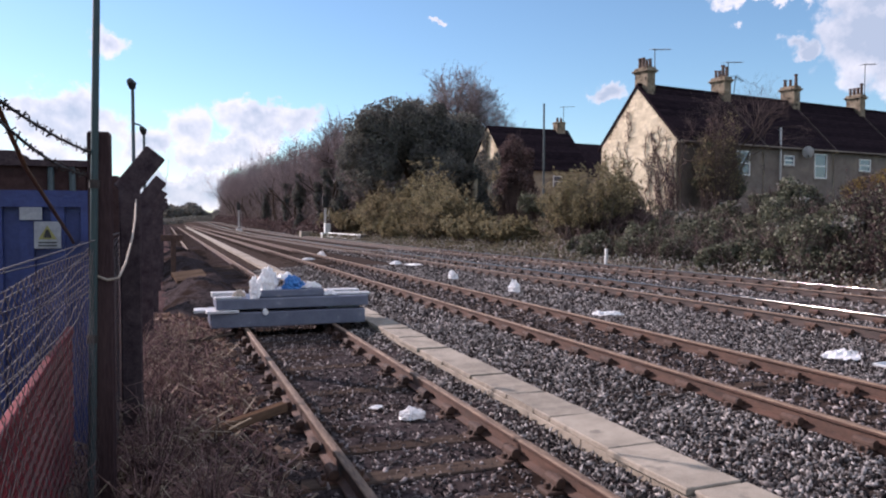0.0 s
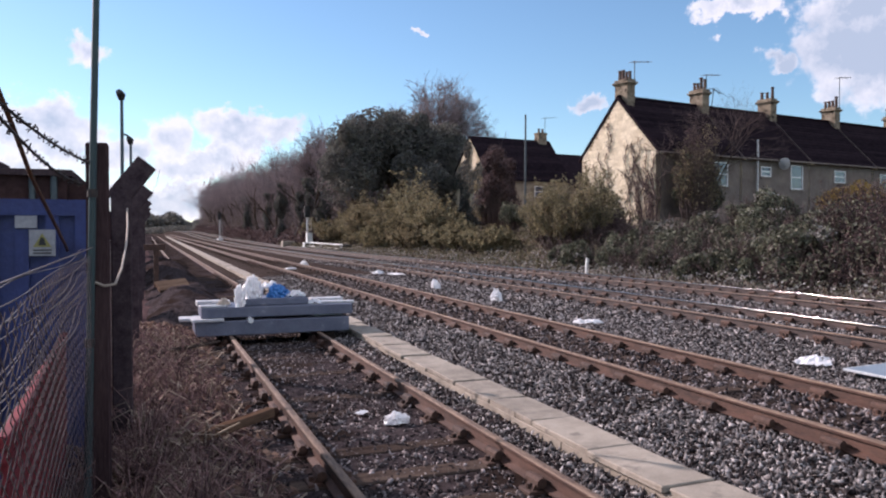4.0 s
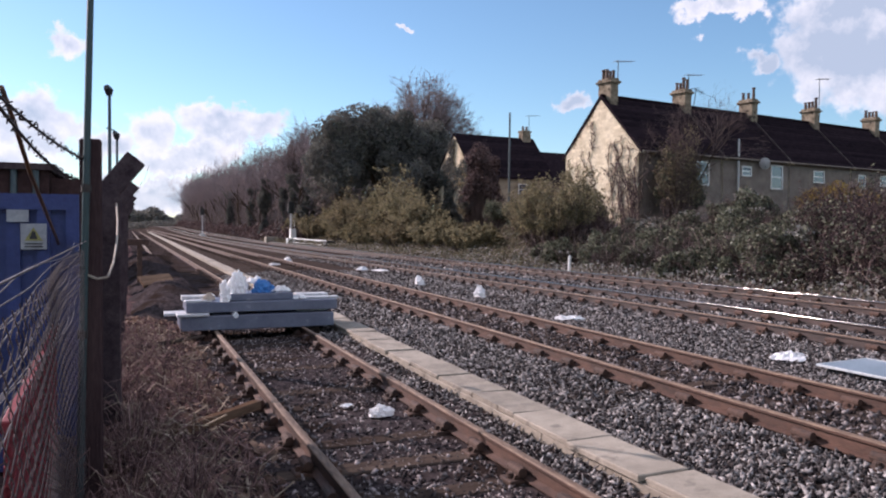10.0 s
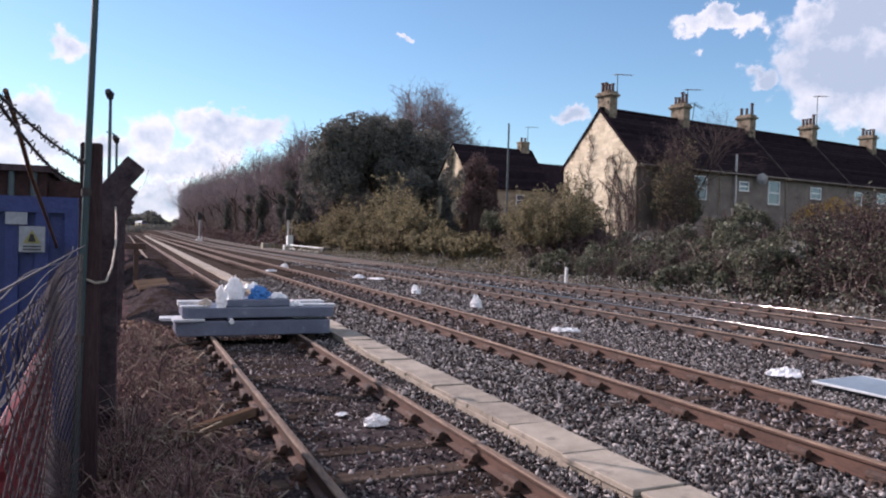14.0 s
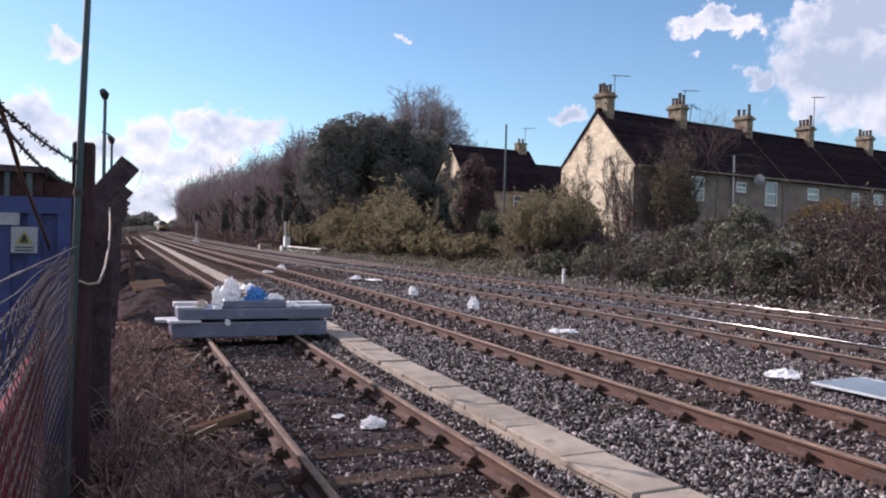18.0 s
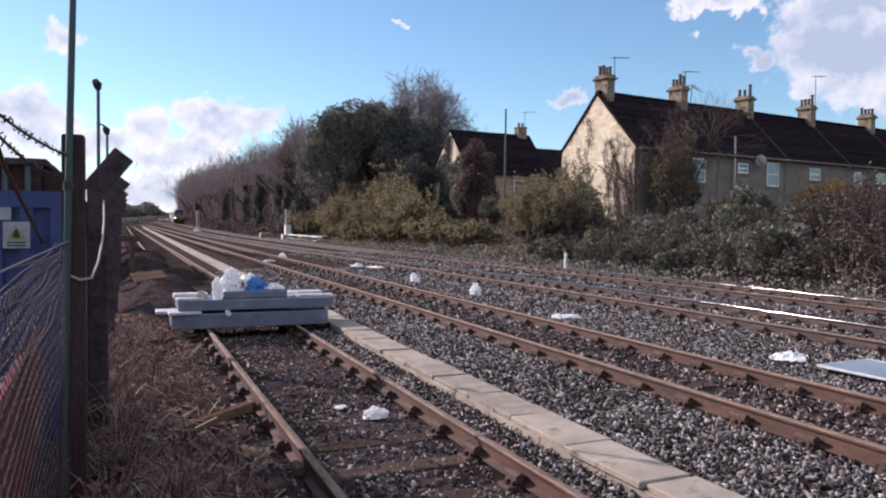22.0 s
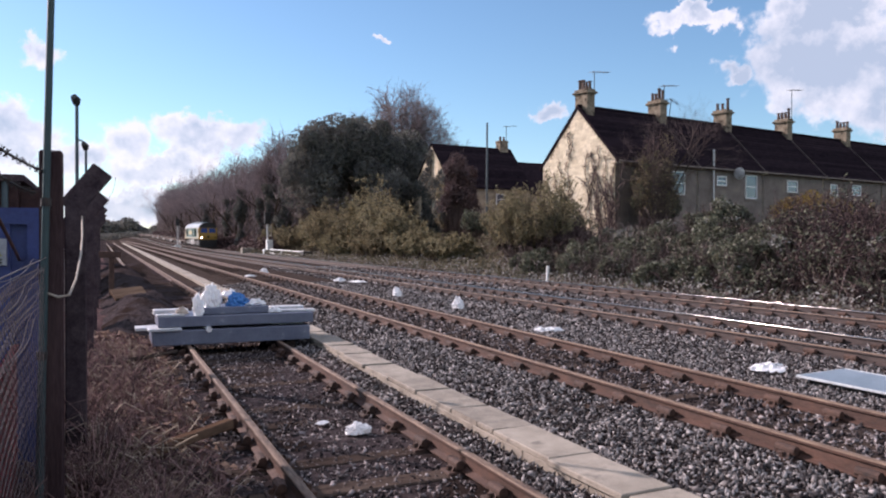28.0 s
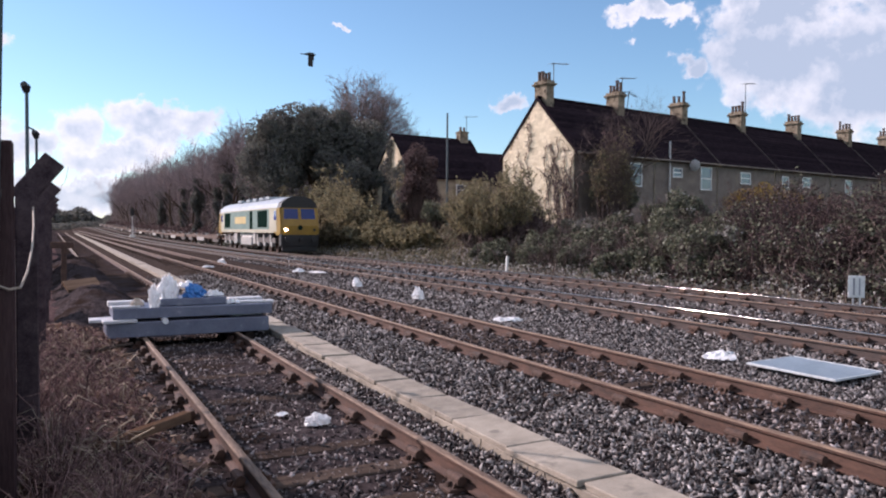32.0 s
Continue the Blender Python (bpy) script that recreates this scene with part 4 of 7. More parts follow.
def make_far_house():
    """The house behind the shrubs, gable to the line, with a lower roof beside it."""
    h = thing("stone_house", "small stone house with brown tiled roof behind shrubs", "house", pose(27.2, 58.5, 2.23, 0, 0, 6))
    turn = Matrix(((0, 1, 0, 0), (1, 0, 0, 0), (0, 0, 1, 0), (0, 0, 0, 1)))
    d, e, r = 6.5, 4.0, 7.7
    wins = ((4.6, 2.35, 0.9, 1.0),)
    bm = bmesh.new()
    wall_with_holes(bm, 0, 8.3, 0.0, 0.3, -1, e, wins)
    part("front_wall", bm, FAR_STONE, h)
    for q in wins:
        window(h, q[0], q[1], q[2], q[3])
        # an added black sheet gives the darkness indoors
        part("room_back", boxes((q[0] - 0.1, q[0] + q[2] + 0.1, 0.34, 0.38, q[1] - 0.1, q[1] + q[3] + 0.1)), BLACK, h)
    bm = bmesh.new()
    prism(bm, [(0, -1), (d, -1), (d, e), (d / 2, r - 0.05), (0, e)], -0.02, 0.35, turn)
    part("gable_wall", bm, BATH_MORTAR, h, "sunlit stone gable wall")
    for side in (0, 1):
        roof_slope(h, -0.1, 8.4, *(((-0.25, d / 2), (d + 0.25, d / 2))[side]), e - 0.25, r, 12)
    bm = bmesh.new()
    box(bm, 7.0, 7.9, d / 2 - 0.35, d / 2 + 0.35, r - 0.6, r + 0.75, bevel=0.02)
    box(bm, 6.95, 7.95, d / 2 - 0.4, d / 2 + 0.4, r + 0.6, r + 0.7)
    st = part("chimney", bm, CHIMNEY_STONE, h, "sooty stone chimney stack")
    for px in (7.25, 7.65):
        bm = bmesh.new()
        tube(bm, ((px, d / 2, r + 0.74), (px, d / 2, r + 1.15)), (0.12, 0.1), 8)
        part("chimney_pot", bm, TERRACOTTA, st)
    h2 = thing("house_wing", "lower dark roofed house behind the stone house", "house", pose(35.6, 61.5, 2.18, 0, 0, 6))
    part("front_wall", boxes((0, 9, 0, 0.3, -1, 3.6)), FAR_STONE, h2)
    bm = bmesh.new()
    prism(bm, [(-0.2, 3.5), (6.4, 3.5), (3.1, 6.9)], -0.1, 9.1, turn)
    part("roof", bm, ROOF, h2)


make_far_house()
aerial("tv_aerial", Matrix.Translation((34.6, 62.3, 10.58)), "television aerial on the far house", 1.5)
bm = bmesh.new()
tube(bm, ((26.95, 51.5, 1.5), (26.95, 51.5, 10.44)), (0.1, 0.07), 8)
ob = part("telegraph_pole", bm, LAMP_GREY)
tagged(ob, "slim grey telegraph pole standing before the far house", "pole")

# ---- trees and shrubs ----
def leafy_tree(name, label, centre, radii, leaf, n, size, clumps, material, seed, trunk=0.35, category="tree"):
    rng = np.random.default_rng(seed)
    c = Vector(centre)
    base = ground_z(c.x, c.y) - 0.1
    t = thing(name, label, category, Matrix.Translation((c.x, c.y, base)))
    at = lumps(rng, (0, 0, c.z - base), radii, n, clumps)
    at = at[at[:, 2] > 0.15]
    leaves("crown", at, size, leaf, t, seed)
    bm = bmesh.new()
    top = c.z - base
    tube(bm, [(0, 0, 0), (rng.normal(0, 0.1), rng.normal(0, 0.1), top * 0.4), (rng.normal(0, 0.2), rng.normal(0, 0.2), top)], (trunk, trunk * 0.7, trunk * 0.3), 9)
    for k in range(7):
        a = rng.uniform(0, 6.28)
        z0 = top * rng.uniform(0.3, 0.7)
        tube(bm, [(0, 0, z0), (math.cos(a) * radii[0] * 0.35, math.sin(a) * radii[1] * 0.35, z0 + top * 0.2), (math.cos(a) * radii[0] * 0.7, math.sin(a) * radii[1] * 0.7, z0 + top * 0.35)],
             (trunk * 0.4, trunk * 0.25, trunk * 0.08), 6)
    part("trunk", bm, material, t)
    return t


def bare_tree(name, label, base, high, radius, seed, levels=5, spread=0.6, bark=TWIG, forks=(3, 4), lean=(0, 0, 1), category="tree", split=True, shrink=0.68):
    rng = np.random.default_rng(seed)
    x, y = base
    t = thing(name, label, category, Matrix.Translation((x, y, ground_z(x, y) - 0.1)))
    out = branches((0, 0, 0), lean, high * 0.36, radius, levels, rng, forks, spread, shrink=shrink)
    k = max(v[1][2] for v in out) or 1
    f = high / k
    out = [(tuple(c * f for c in p), tuple(c * f for c in q), r, s) for p, q, r, s in out]
    lim = radius * 0.25
    sticks("trunk", [o for o in out if o[2] > lim], BARK, t)
    thin = [o for o in out if o[2] <= lim]
    if thin:
        sticks("crown", thin, bark, t)
    return t


# the dark evergreen oak and the bare tree behind it
leafy_tree("evergreen_oak", "broad dense dark evergreen oak beside the line", (24.3, 75, 8.5), (6.6, 6.5, 5.7), LEAF_DARK, 90000, 0.13, 90, BARK, 41, 0.6)
leafy_tree("evergreen_oak", "lower dark evergreen oak joined to its neighbour", (19.7, 73, 8.0), (2.9, 4.0, 5.0), LEAF_DARK, 34000, 0.13, 40, BARK, 42, 0.4)
leafy_tree("evergreen_oak", "dark evergreen oak at the edge of the gardens", (29.3, 74, 7.6), (3.9, 4.0, 4.9), LEAF_DARK, 34000, 0.13, 40, BARK, 43, 0.4)
def dome_tree(label, base, high, wide, seed, limbs=70):
    """A bare tree with a broad domed crown of fine twigs."""
    rng = np.random.default_rng(seed)
    x, y = base
    t = thing("bare_tree", label, "tree", Matrix.Translation((x, y, ground_z(x, y) - 0.1)))
    fork = Vector((0, 0, high * 0.38))
    thick, thin = [((0, 0, 0), fork[:], 0.42, 0.34)], []
    for k in range(limbs):
        a, e = rng.uniform(0, 6.28), math.asin(rng.uniform(0.02, 1.0))
        tip = Vector((math.cos(a) * math.cos(e) * wide, math.sin(a) * math.cos(e) * wide, high * 0.42 + math.sin(e) * high * 0.58)) * rng.uniform(0.93, 1.0)
        mid = fork.lerp(tip, 0.5) + Vector((0, 0, high * 0.05)) + Vector(rng.normal(0, wide * 0.06, 3))
        thick += [(fork[:], mid[:], 0.13, 0.075), (mid[:], fork.lerp(tip, 0.8)[:], 0.07, 0.04)]
        for _ in range(16):
            u = rng.uniform(0.45, 1.0)
            p = mid.lerp(tip, (u - 0.45) / 0.55)
            q = p + ((tip - fork).normalized() * 0.8 + Vector(rng.normal(0, 0.6, 3))) * high * rng.uniform(0.03, 0.065)
            thin.append((p[:], q[:], 0.03, 0.016))
            for _ in range(7):
                v = p.lerp(q, rng.uniform(0.3, 1.0))
                w = v + ((q - p).normalized() * 0.6 + Vector(rng.normal(0, 0.6, 3))) * high * rng.uniform(0.02, 0.04)
                thin.append((v[:], w[:], 0.016, 0.008))
    sticks("trunk", thick, BARK, t)
    sticks("crown", thin, TWIG_WOOD, t)
    return t


dome_tree("tall bare broadleaf tree with a domed crown of fine twigs", (34.0, 88), 18.3, 6.9, 51, 150)
dome_tree("bare broadleaf tree with a domed crown of fine twigs", (28.6, 89), 14.6, 4.2, 52, 60)
dome_tree("bare tree at the back of the gardens", (38.5, 84), 12.5, 3.6, 53, 50)
dome_tree("bare tree standing above the wood", (21.5, 100), 15.0, 3.4, 54, 60)


def make_woods():
    """The leafless wood that follows the line into the distance."""
    rng = np.random.default_rng(60)
    plan = []
    for k in range(34):
        y = 92 + k * 6.4 + rng.uniform(-2, 2)
        plan.append((19.6 + rng.uniform(0, 2.5) + (y - 92) * 0.006, y, 9.5 + rng.uniform(0, 2.5) + 3 * rng.random() + min(3, (y - 92) * 0.02)))
        if y < 190:
            plan.append((24 + rng.uniform(0, 6), y + 3, 14.5 + rng.uniform(-1, 2.5)))
    protos = []
    for k in range(5):
        protos.append(bare_tree("bare_tree", "leafless brown tree in the wood beside the line", (plan[k][0], plan[k][1]), plan[k][2], 0.22, 61 + k, 5, 0.5, TWIG_WOOD, (3, 4)))
    for k, (x, y, h) in enumerate(plan[5:]):
        p = protos[k % 5]
        m = Matrix.Translation((x, y, ground_z(x, y) - 0.1)) @ pose(0, 0, 0, 0, 0, rng.uniform(0, 360))
        copy_thing(p, m)
    for p in protos:
        tagged(p, group="wood along the line")


make_woods()


def make_wood_filling():
    """Twig haze and undergrowth deep in the wood: uncountable."""
    rng = np.random.default_rng(70)
    n = 70000
    y = 88 + 215 * rng.random(n) ** 1.2
    x = 20.0 + 13 * rng.random(n)
    top = 10.5 + 1.6 * np.sin(y * 0.21) + 1.2 * np.sin(y * 0.57 + x) + np.minimum(3.5, (y - 88) * 0.02)
    z = (rng.random(n) ** 0.8) * top + 0.6 + np.array([main_rise(v) for v in y])
    p = np.stack([x, y, z], 1)
    d = rng.normal(size=(n, 3)) * 0.5 + [0, 0, 0.9]
    q = p + d * rng.uniform(0.5, 1.6, (n, 1))
    ob = sticks("undergrowth", [(a, b, 0.05, 0.014) for a, b in zip(p, q)], TWIG_WOOD)
    tagged(ob, "tangle of leafless twigs deep in the wood", "undergrowth", kind="stuff")
    # dead leaves and thicket that close the wood's foot
    n = 60000
    y = 86 + 215 * rng.random(n) ** 1.15
    x = 20.5 + 6 * rng.random(n)
    z = rng.random(n) ** 0.9 * (6.0 + 1.8 * np.sin(y * 0.33 + x) + 1.2 * np.sin(y * 0.9)) + np.array([main_rise(v) for v in y]) + 0.3
    ob = leaves("thicket", np.stack([x, y, z], 1), 0.19, LEAF_THICKET, None, 72)
    tagged(ob, "grey-brown thicket closing the foot of the wood", "thicket", kind="stuff")
    m = 42000
    y = 84 + 210 * rng.random(m)
    x = 17.0 + 4.5 * rng.random(m)
    z = 0.4 + 2.1 * rng.random(m) ** 1.6 * (0.6 + 0.4 * np.sin(y * 0.3) ** 2)
    z *= 0.55 + 0.45 * np.sin(y * 0.11 + 2 * np.sin(x))
    ob = leaves("low_scrub", np.stack([x, y, z + np.array([main_rise(v) for v in y])], 1), 0.2, LEAF_BROWN, None, 71)
    tagged(ob, "low brown scrub along the foot of the wood", "scrub", kind="stuff")
    # ivy-clad trunks standing in the wood's edge
    for k, (x, y, h, r) in enumerate(((19.9, 96, 8.0, 1.0), (20.3, 104, 6.5, 0.9), (19.6, 116, 8.5, 1.1), (20.2, 90, 6.0, 1.2), (20.4, 133, 7.5, 1.2), (20.0, 158, 8.0, 1.3))):
        t = thing("ivy_clad_tree", "tall trunk wrapped in dark ivy at the wood's edge", "tree", Matrix.Translation((x, y, ground_z(x, y) - 0.1)), "ivy-clad trunks")
        u, a = rng.random(5200), rng.uniform(0, 6.28, 5200)
        w = r * (0.55 + 0.3 * np.sin(u * 9 + k) + 0.25 * np.sin(a * 2 + u * 14)) * rng.random(5200) ** 0.35 * np.where(u > 0.85, 1.25, 1.0)
        leaves("ivy", np.stack([np.cos(a) * w, np.sin(a) * w, u * h], 1), 0.17, LEAF_DARK, t, 75 + k)
        part("trunk", tube(bmesh.new(), ((0, 0, 0), (0.1, 0, h * 0.5), (0.0, 0.1, h)), (0.25, 0.18, 0.08), 8), BARK, t)


make_wood_filling()


def shrub(name, label, at, radii, leaf, n, size, seed, clumps=26, twigs=160, category="shrub", twig=TWIG, root_at=0.25, pale=0):
    """A shrub: stems from the ground and lumpy foliage with twigs standing out of it."""
    rng = np.random.default_rng(seed)
    x, y = at
    g = ground_z(x, y) - 0.05
    t = thing(name, label, category, Matrix.Translation((x, y, g)))
    p = lumps(rng, (0, 0, radii[2] * 0.95), radii, n, clumps, 0.4, -0.2)
    big = float(np.mean(radii))
    for a, w in ((0.17, 2.4), (0.09, 5.1)):
        p = p + a * big * np.sin(p[:, [1, 2, 0]] * w / big + rng.uniform(0, 6, 3)) * np.sin(p[:, [2, 0, 1]] * w * 0.7 / big + rng.uniform(0, 6, 3))
    hole = np.sin(p[:, 0] * 3.1 / big + seed) * np.sin(p[:, 1] * 2.7 / big + 1.3 * seed) * np.sin(p[:, 2] * 3.4 / big)
    p = p[(p[:, 2] > 0.02) & ((hole > -0.45) | (rng.random(len(p)) < 0.3))]
    leaves("foliage", p, size, leaf, t, seed)
    if pale:
        spot = np.sin(p[:, 0] * 4.1 + seed) + np.sin(p[:, 1] * 3.3) + np.sin(p[:, 2] * 5.0 + seed)
        few = p[np.argsort(-spot + rng.normal(0, 0.5, len(p)))[:pale]]
        leaves("pale_leaves", few + rng.normal(0, 0.03, few.shape), size * 1.15, PALE_LEAF, t, seed + 3)
    rows = []
    for k in range(twigs):
        a, e = rng.uniform(0, 6.28), rng.uniform(0.15, 1.45)
        tip = Vector((math.cos(a) * math.cos(e) * radii[0], math.sin(a) * math.cos(e) * radii[1], radii[2] * 0.9 + math.sin(e) * radii[2])) * rng.uniform(0.75, 1.08)
        root = Vector((tip.x * root_at, tip.y * root_at, 0))
        mid = root.lerp(tip, 0.55) + Vector(rng.normal(0, 0.12 * radii[0] / 2, 3))
        rows += [(root, mid, 0.022, 0.014), (mid, tip, 0.014, 0.004)]
        for _ in range(4):
            b = mid.lerp(tip, rng.uniform(0.1, 0.9))
            rows.append((b, b + Vector(rng.normal(0, 0.25, 3)) + Vector((0, 0, 0.2)), 0.009, 0.003))
    sticks("brushwood", rows, twig, t)
    return t


def spray(name, label, at, radii, leaf, n, size, seed, stems=110, twig=TWIG, category="shrub", gap=0.55, up=1.0, mixed=()):
    """A twiggy shrub: many arching stems fanning up from the ground, leaves and fine side twigs along their outer half."""
    rng = np.random.default_rng(seed)
    x, y = at
    t = thing(name, label, category, Matrix.Translation((x, y, ground_z(x, y) - 0.05)))
    rx, ry, rz = radii
    a = rng.uniform(0, 2 * math.pi, stems)
    rho = np.sqrt(rng.random(stems))
    out = np.stack([np.cos(a) * rho, np.sin(a) * rho, 0 * a], 1)
    root = out * [rx * 0.62, ry * 0.62, 0] * up
    high = 2 * rz * (1 - 0.42 * rho ** 2.5) * (0.86 + 0.22 * np.sin(out[:, 0] * 3.3 + seed) * np.sin(out[:, 1] * 4.1 + 2 * seed)) * rng.uniform(0.62, 1.06, stems)
    tip = out * [rx, ry, 0] * rng.uniform(0.8, 1.15, (stems, 1)) + np.stack([0 * a, 0 * a, high], 1)
    mid = root * 0.55 + tip * 0.45 + [0, 0, 0.25 * rz] + rng.normal(0, 0.05 * rx, (stems, 3))

    def along(k, u):
        u = u[:, None]
        return root[k] * (1 - u) ** 2 + 2 * mid[k] * u * (1 - u) + tip[k] * u * u

    rows = []
    ks = np.arange(stems)
    cuts = [along(ks, np.full(stems, u)) for u in (0, 0.35, 0.7, 1.0)]
    for i, r in enumerate((0.02, 0.014, 0.008)):
        rows += [(p, q, r, r * 0.65) for p, q in zip(cuts[i], cuts[i + 1])]
    k, u = rng.integers(0, stems, stems * 9), rng.uniform(0.25, 1.0, stems * 9)
    p = along(k, u)
    d = rng.normal(0, 0.55, p.shape) + [0, 0, 0.75] + out[k] * 0.5
    q = p + d * (0.16 * rz * rng.uniform(0.5, 1.5, (len(p), 1)))
    rows += [(e, f, 0.0065, 0.0025) for e, f in zip(p, q)]
    sticks("brushwood", rows, twig, t)
    j = rng.integers(0, len(p), n)
    at = p[j] + (q[j] - p[j]) * rng.random((n, 1)) ** 0.7 + rng.normal(0, 0.035 * rz, (n, 3))
    hole = np.sin(at[:, 0] * 2.6 / rx + seed) * np.sin(at[:, 1] * 2.9 / ry + 1.7 * seed) * np.sin(at[:, 2] * 2.3 / rz + seed)
    at = at[(at[:, 2] > 0.03) & ((hole > -gap) | (rng.random(n) < 0.25))]
    leaves("foliage", at, size, leaf, t, seed)
    for more, share, big in mixed:
        patch = np.sin(at[:, 0] * 1.9 + seed) + np.sin(at[:, 1] * 1.4 + 2 * seed) + np.sin(at[:, 2] * 2.2) > 0.6
        some = at[patch & (rng.random(len(at)) < share)]
        leaves("foliage", some + rng.normal(0, 0.06, some.shape), big, more, t, seed + 7)
    return t


OLIVE = "olive-green budding shrub on the railway bank"
for k, (x, y, rx, ry, rz) in enumerate(((19.6, 67, 2.4, 4.4, 3.2), (20.7, 58.5, 2.7, 4.6, 3.25), (20.2, 53.5, 1.8, 2.6, 2.1), (20.6, 74, 2.2, 4.2, 2.5), (19.4, 82, 1.8, 3.6, 1.9), (19.6, 71, 1.6, 3.0, 1.7),
                                        (19.0, 89, 1.6, 3.4, 1.8), (18.6, 62.5, 1.6, 4.0, 1.5), (18.9, 54, 1.7, 4.0, 1.5), (19.2, 46.5, 1.6, 3.4, 1.3), (19.0, 41, 1.5, 2.8, 1.1), (22.2, 57.5, 2.0, 3, 1.5), (22.6, 66, 2.6, 5, 3.0))):
    spray("shrub", OLIVE, (x, y), (rx * 1.1, ry * 1.05, rz * 0.86), LEAF_OLIVE if k % 4 else LEAF_KHAKI, 13000, 0.088, 80 + k, 130)
spray("shrub", "large rounded olive-green shrub below the gable", (20.4, 33.6), (2.5, 3.1, 2.15), LEAF_OLIVE, 30000, 0.058, 90, 280)
spray("shrub", "brown twiggy shrub below the gable", (21.1, 31.2), (1.0, 1.4, 0.8), LEAF_BROWN, 6000, 0.045, 95, 200)
spray("shrub", "olive-green shrub at the foot of the bank", (21.2, 37.2), (1.5, 2.0, 1.4), LEAF_KHAKI, 14000, 0.06, 91, 160)
shrub("ivy_shrub", "low dark green bush on the bank", (22.5, 44.5), (0.95, 1.1, 1.15), LEAF_IVY, 8000, 0.06, 97, 30, 80)
shrub("ivy_shrub", "dark ivy-covered shrub beside the far house", (22.7, 47.6), (1.15, 1.4, 3.3), LEAF_BROWN, 17000, 0.08, 92, 50, 200, twig=TWIG)
shrub("ivy_shrub", "dark ivy-covered shrub before the far house", (24.3, 50.5), (1.1, 1.4, 3.1), LEAF_BROWN, 12000, 0.09, 94, 50, 260, twig=TWIG)
spray("shrub", "creeper-hung brown shrub against the far gable", (26.2, 56.6), (0.9, 1.3, 2.7), LEAF_KHAKI, 5000, 0.08, 96, 70)
shrub("shrub", "dark evergreen shrub below the oaks", (25.2, 66.0), (2.4, 3.0, 3.0), LEAF_DARK, 20000, 0.1, 98, 30, 80)
shrub("ivy_shrub", "dark ivy climbing the far gable", (25.7, 55.8), (0.8, 1.2, 1.9), LEAF_DARK, 7000, 0.09, 99, 30, 80)
shrub("ivy_shrub", "dark ivy-covered bush on the bank", (18.8, 26.0), (1.2, 2.0, 0.7), LEAF_IVY, 15000, 0.055, 93, 50)
for k, (x, y, rx, ry, top) in enumerate(((19.2, 22.6, 1.6, 2.3, 1.5), (20.9, 20.6, 1.4, 2.0, 2.35), (19.0, 18.6, 1.5, 2.1, 1.75), (21.8, 24.8, 1.7, 2.1, 1.95), (22.6, 28.4, 1.6, 2.0, 1.75), (18.0, 29.5, 0.9, 2.2, 0.95),
                                         (21.9, 22.4, 1.3, 1.5, 3.1), (17.9, 25.0, 0.9, 2.4, 1.0), (17.9, 20.5, 0.9, 2.2, 0.9))):
    shrub("ivy_shrub", "ivy and bramble thicket on the railway bank", (x, y), (rx, ry, (top - ground_z(x, y)) / 2), LEAF_IVY, 15000, 0.06, 100 + k, 13, 160, pale=450)
for k, (x, y, rx, ry, top) in enumerate(((20.9, 16.6, 1.9, 2.4, 3.2), (19.2, 14.6, 1.6, 2.1, 2.3), (21.8, 12.2, 2.0, 2.6, 3.3), (19.8, 10.4, 1.8, 2.2, 2.7), (22.8, 18.2, 1.9, 2.2, 3.6), (21.4, 7.4, 2.1, 2.4, 3.0),
                                         (18.9, 7.0, 1.5, 2.2, 2.0), (24.8, 15.0, 2.2, 2.7, 3.6), (25, 9.5, 2.4, 3, 3.1), (22, 3.5, 2.6, 2.8, 2.6), (17.9, 16.5, 0.9, 2.2, 0.95), (17.8, 12.0, 0.9, 2.4, 1.0))):
    spray("bramble_thicket", "brown leafless bramble thicket on the railway bank", (x, y), (rx * 1.1, ry * 1.1, (top - ground_z(x, y)) * 0.53), BRAMBLE_LEAF, 5500, 0.038, 110 + k, 190, BRAMBLE_TWIG, mixed=((LEAF_IVY, 0.5, 0.05), (PALE_LEAF, 0.02, 0.04)))
for k, (x, y, rx, ry, top) in enumerate(((20.9, 22.0, 1.1, 1.2, 3.15), (20.2, 24.6, 0.8, 0.9, 1.7), (19.3, 20.2, 0.9, 1.0, 1.6), (20.3, 17.8, 0.8, 1.0, 2.3), (19.0, 24.4, 0.7, 0.8, 1.25), (21.0, 26.6, 0.9, 1.0, 1.9), (18.4, 18.0, 0.7, 0.9, 1.1), (20.6, 14.0, 0.8, 0.9, 2.3))):
    shrub("ivy_shrub", "tall dark ivy bush with bright glossy leaves", (x, y), (rx, ry, (top - ground_z(x, y)) / 2), LEAF_IVY, 6500, 0.062, 180 + k, 14, 60, pale=380)
shrub("shrub", "golden-brown shrub in the house garden", (25.5, 20.6), (1.3, 1.3, 0.75), LEAF_GOLD, 8000, 0.05, 125, 50)
shrub("shrub", "golden-brown shrub in the house garden", (27.5, 23.0), (1.5, 1.5, 0.9), LEAF_GOLD, 6000, 0.06, 126, 50)
shrub("ivy_shrub", "dark holly bush against the house front", (28.9, 33.5), (0.5, 0.5, 1.5), LEAF_IVY, 7000, 0.07, 127, 40)
spray("climbing_shrub", "leafless climbing shrub grown over the house corner", (27.5, 32.9), (1.35, 0.8, 2.9), LEAF_KHAKI, 5200, 0.055, 128, 130, TWIG, gap=0.2)
shrub("ivy_shrub", "dark ivy clump on the house corner", (27.2, 33.5), (0.5, 0.5, 2.2), LEAF_IVY, 6000, 0.07, 129, 30, 60)
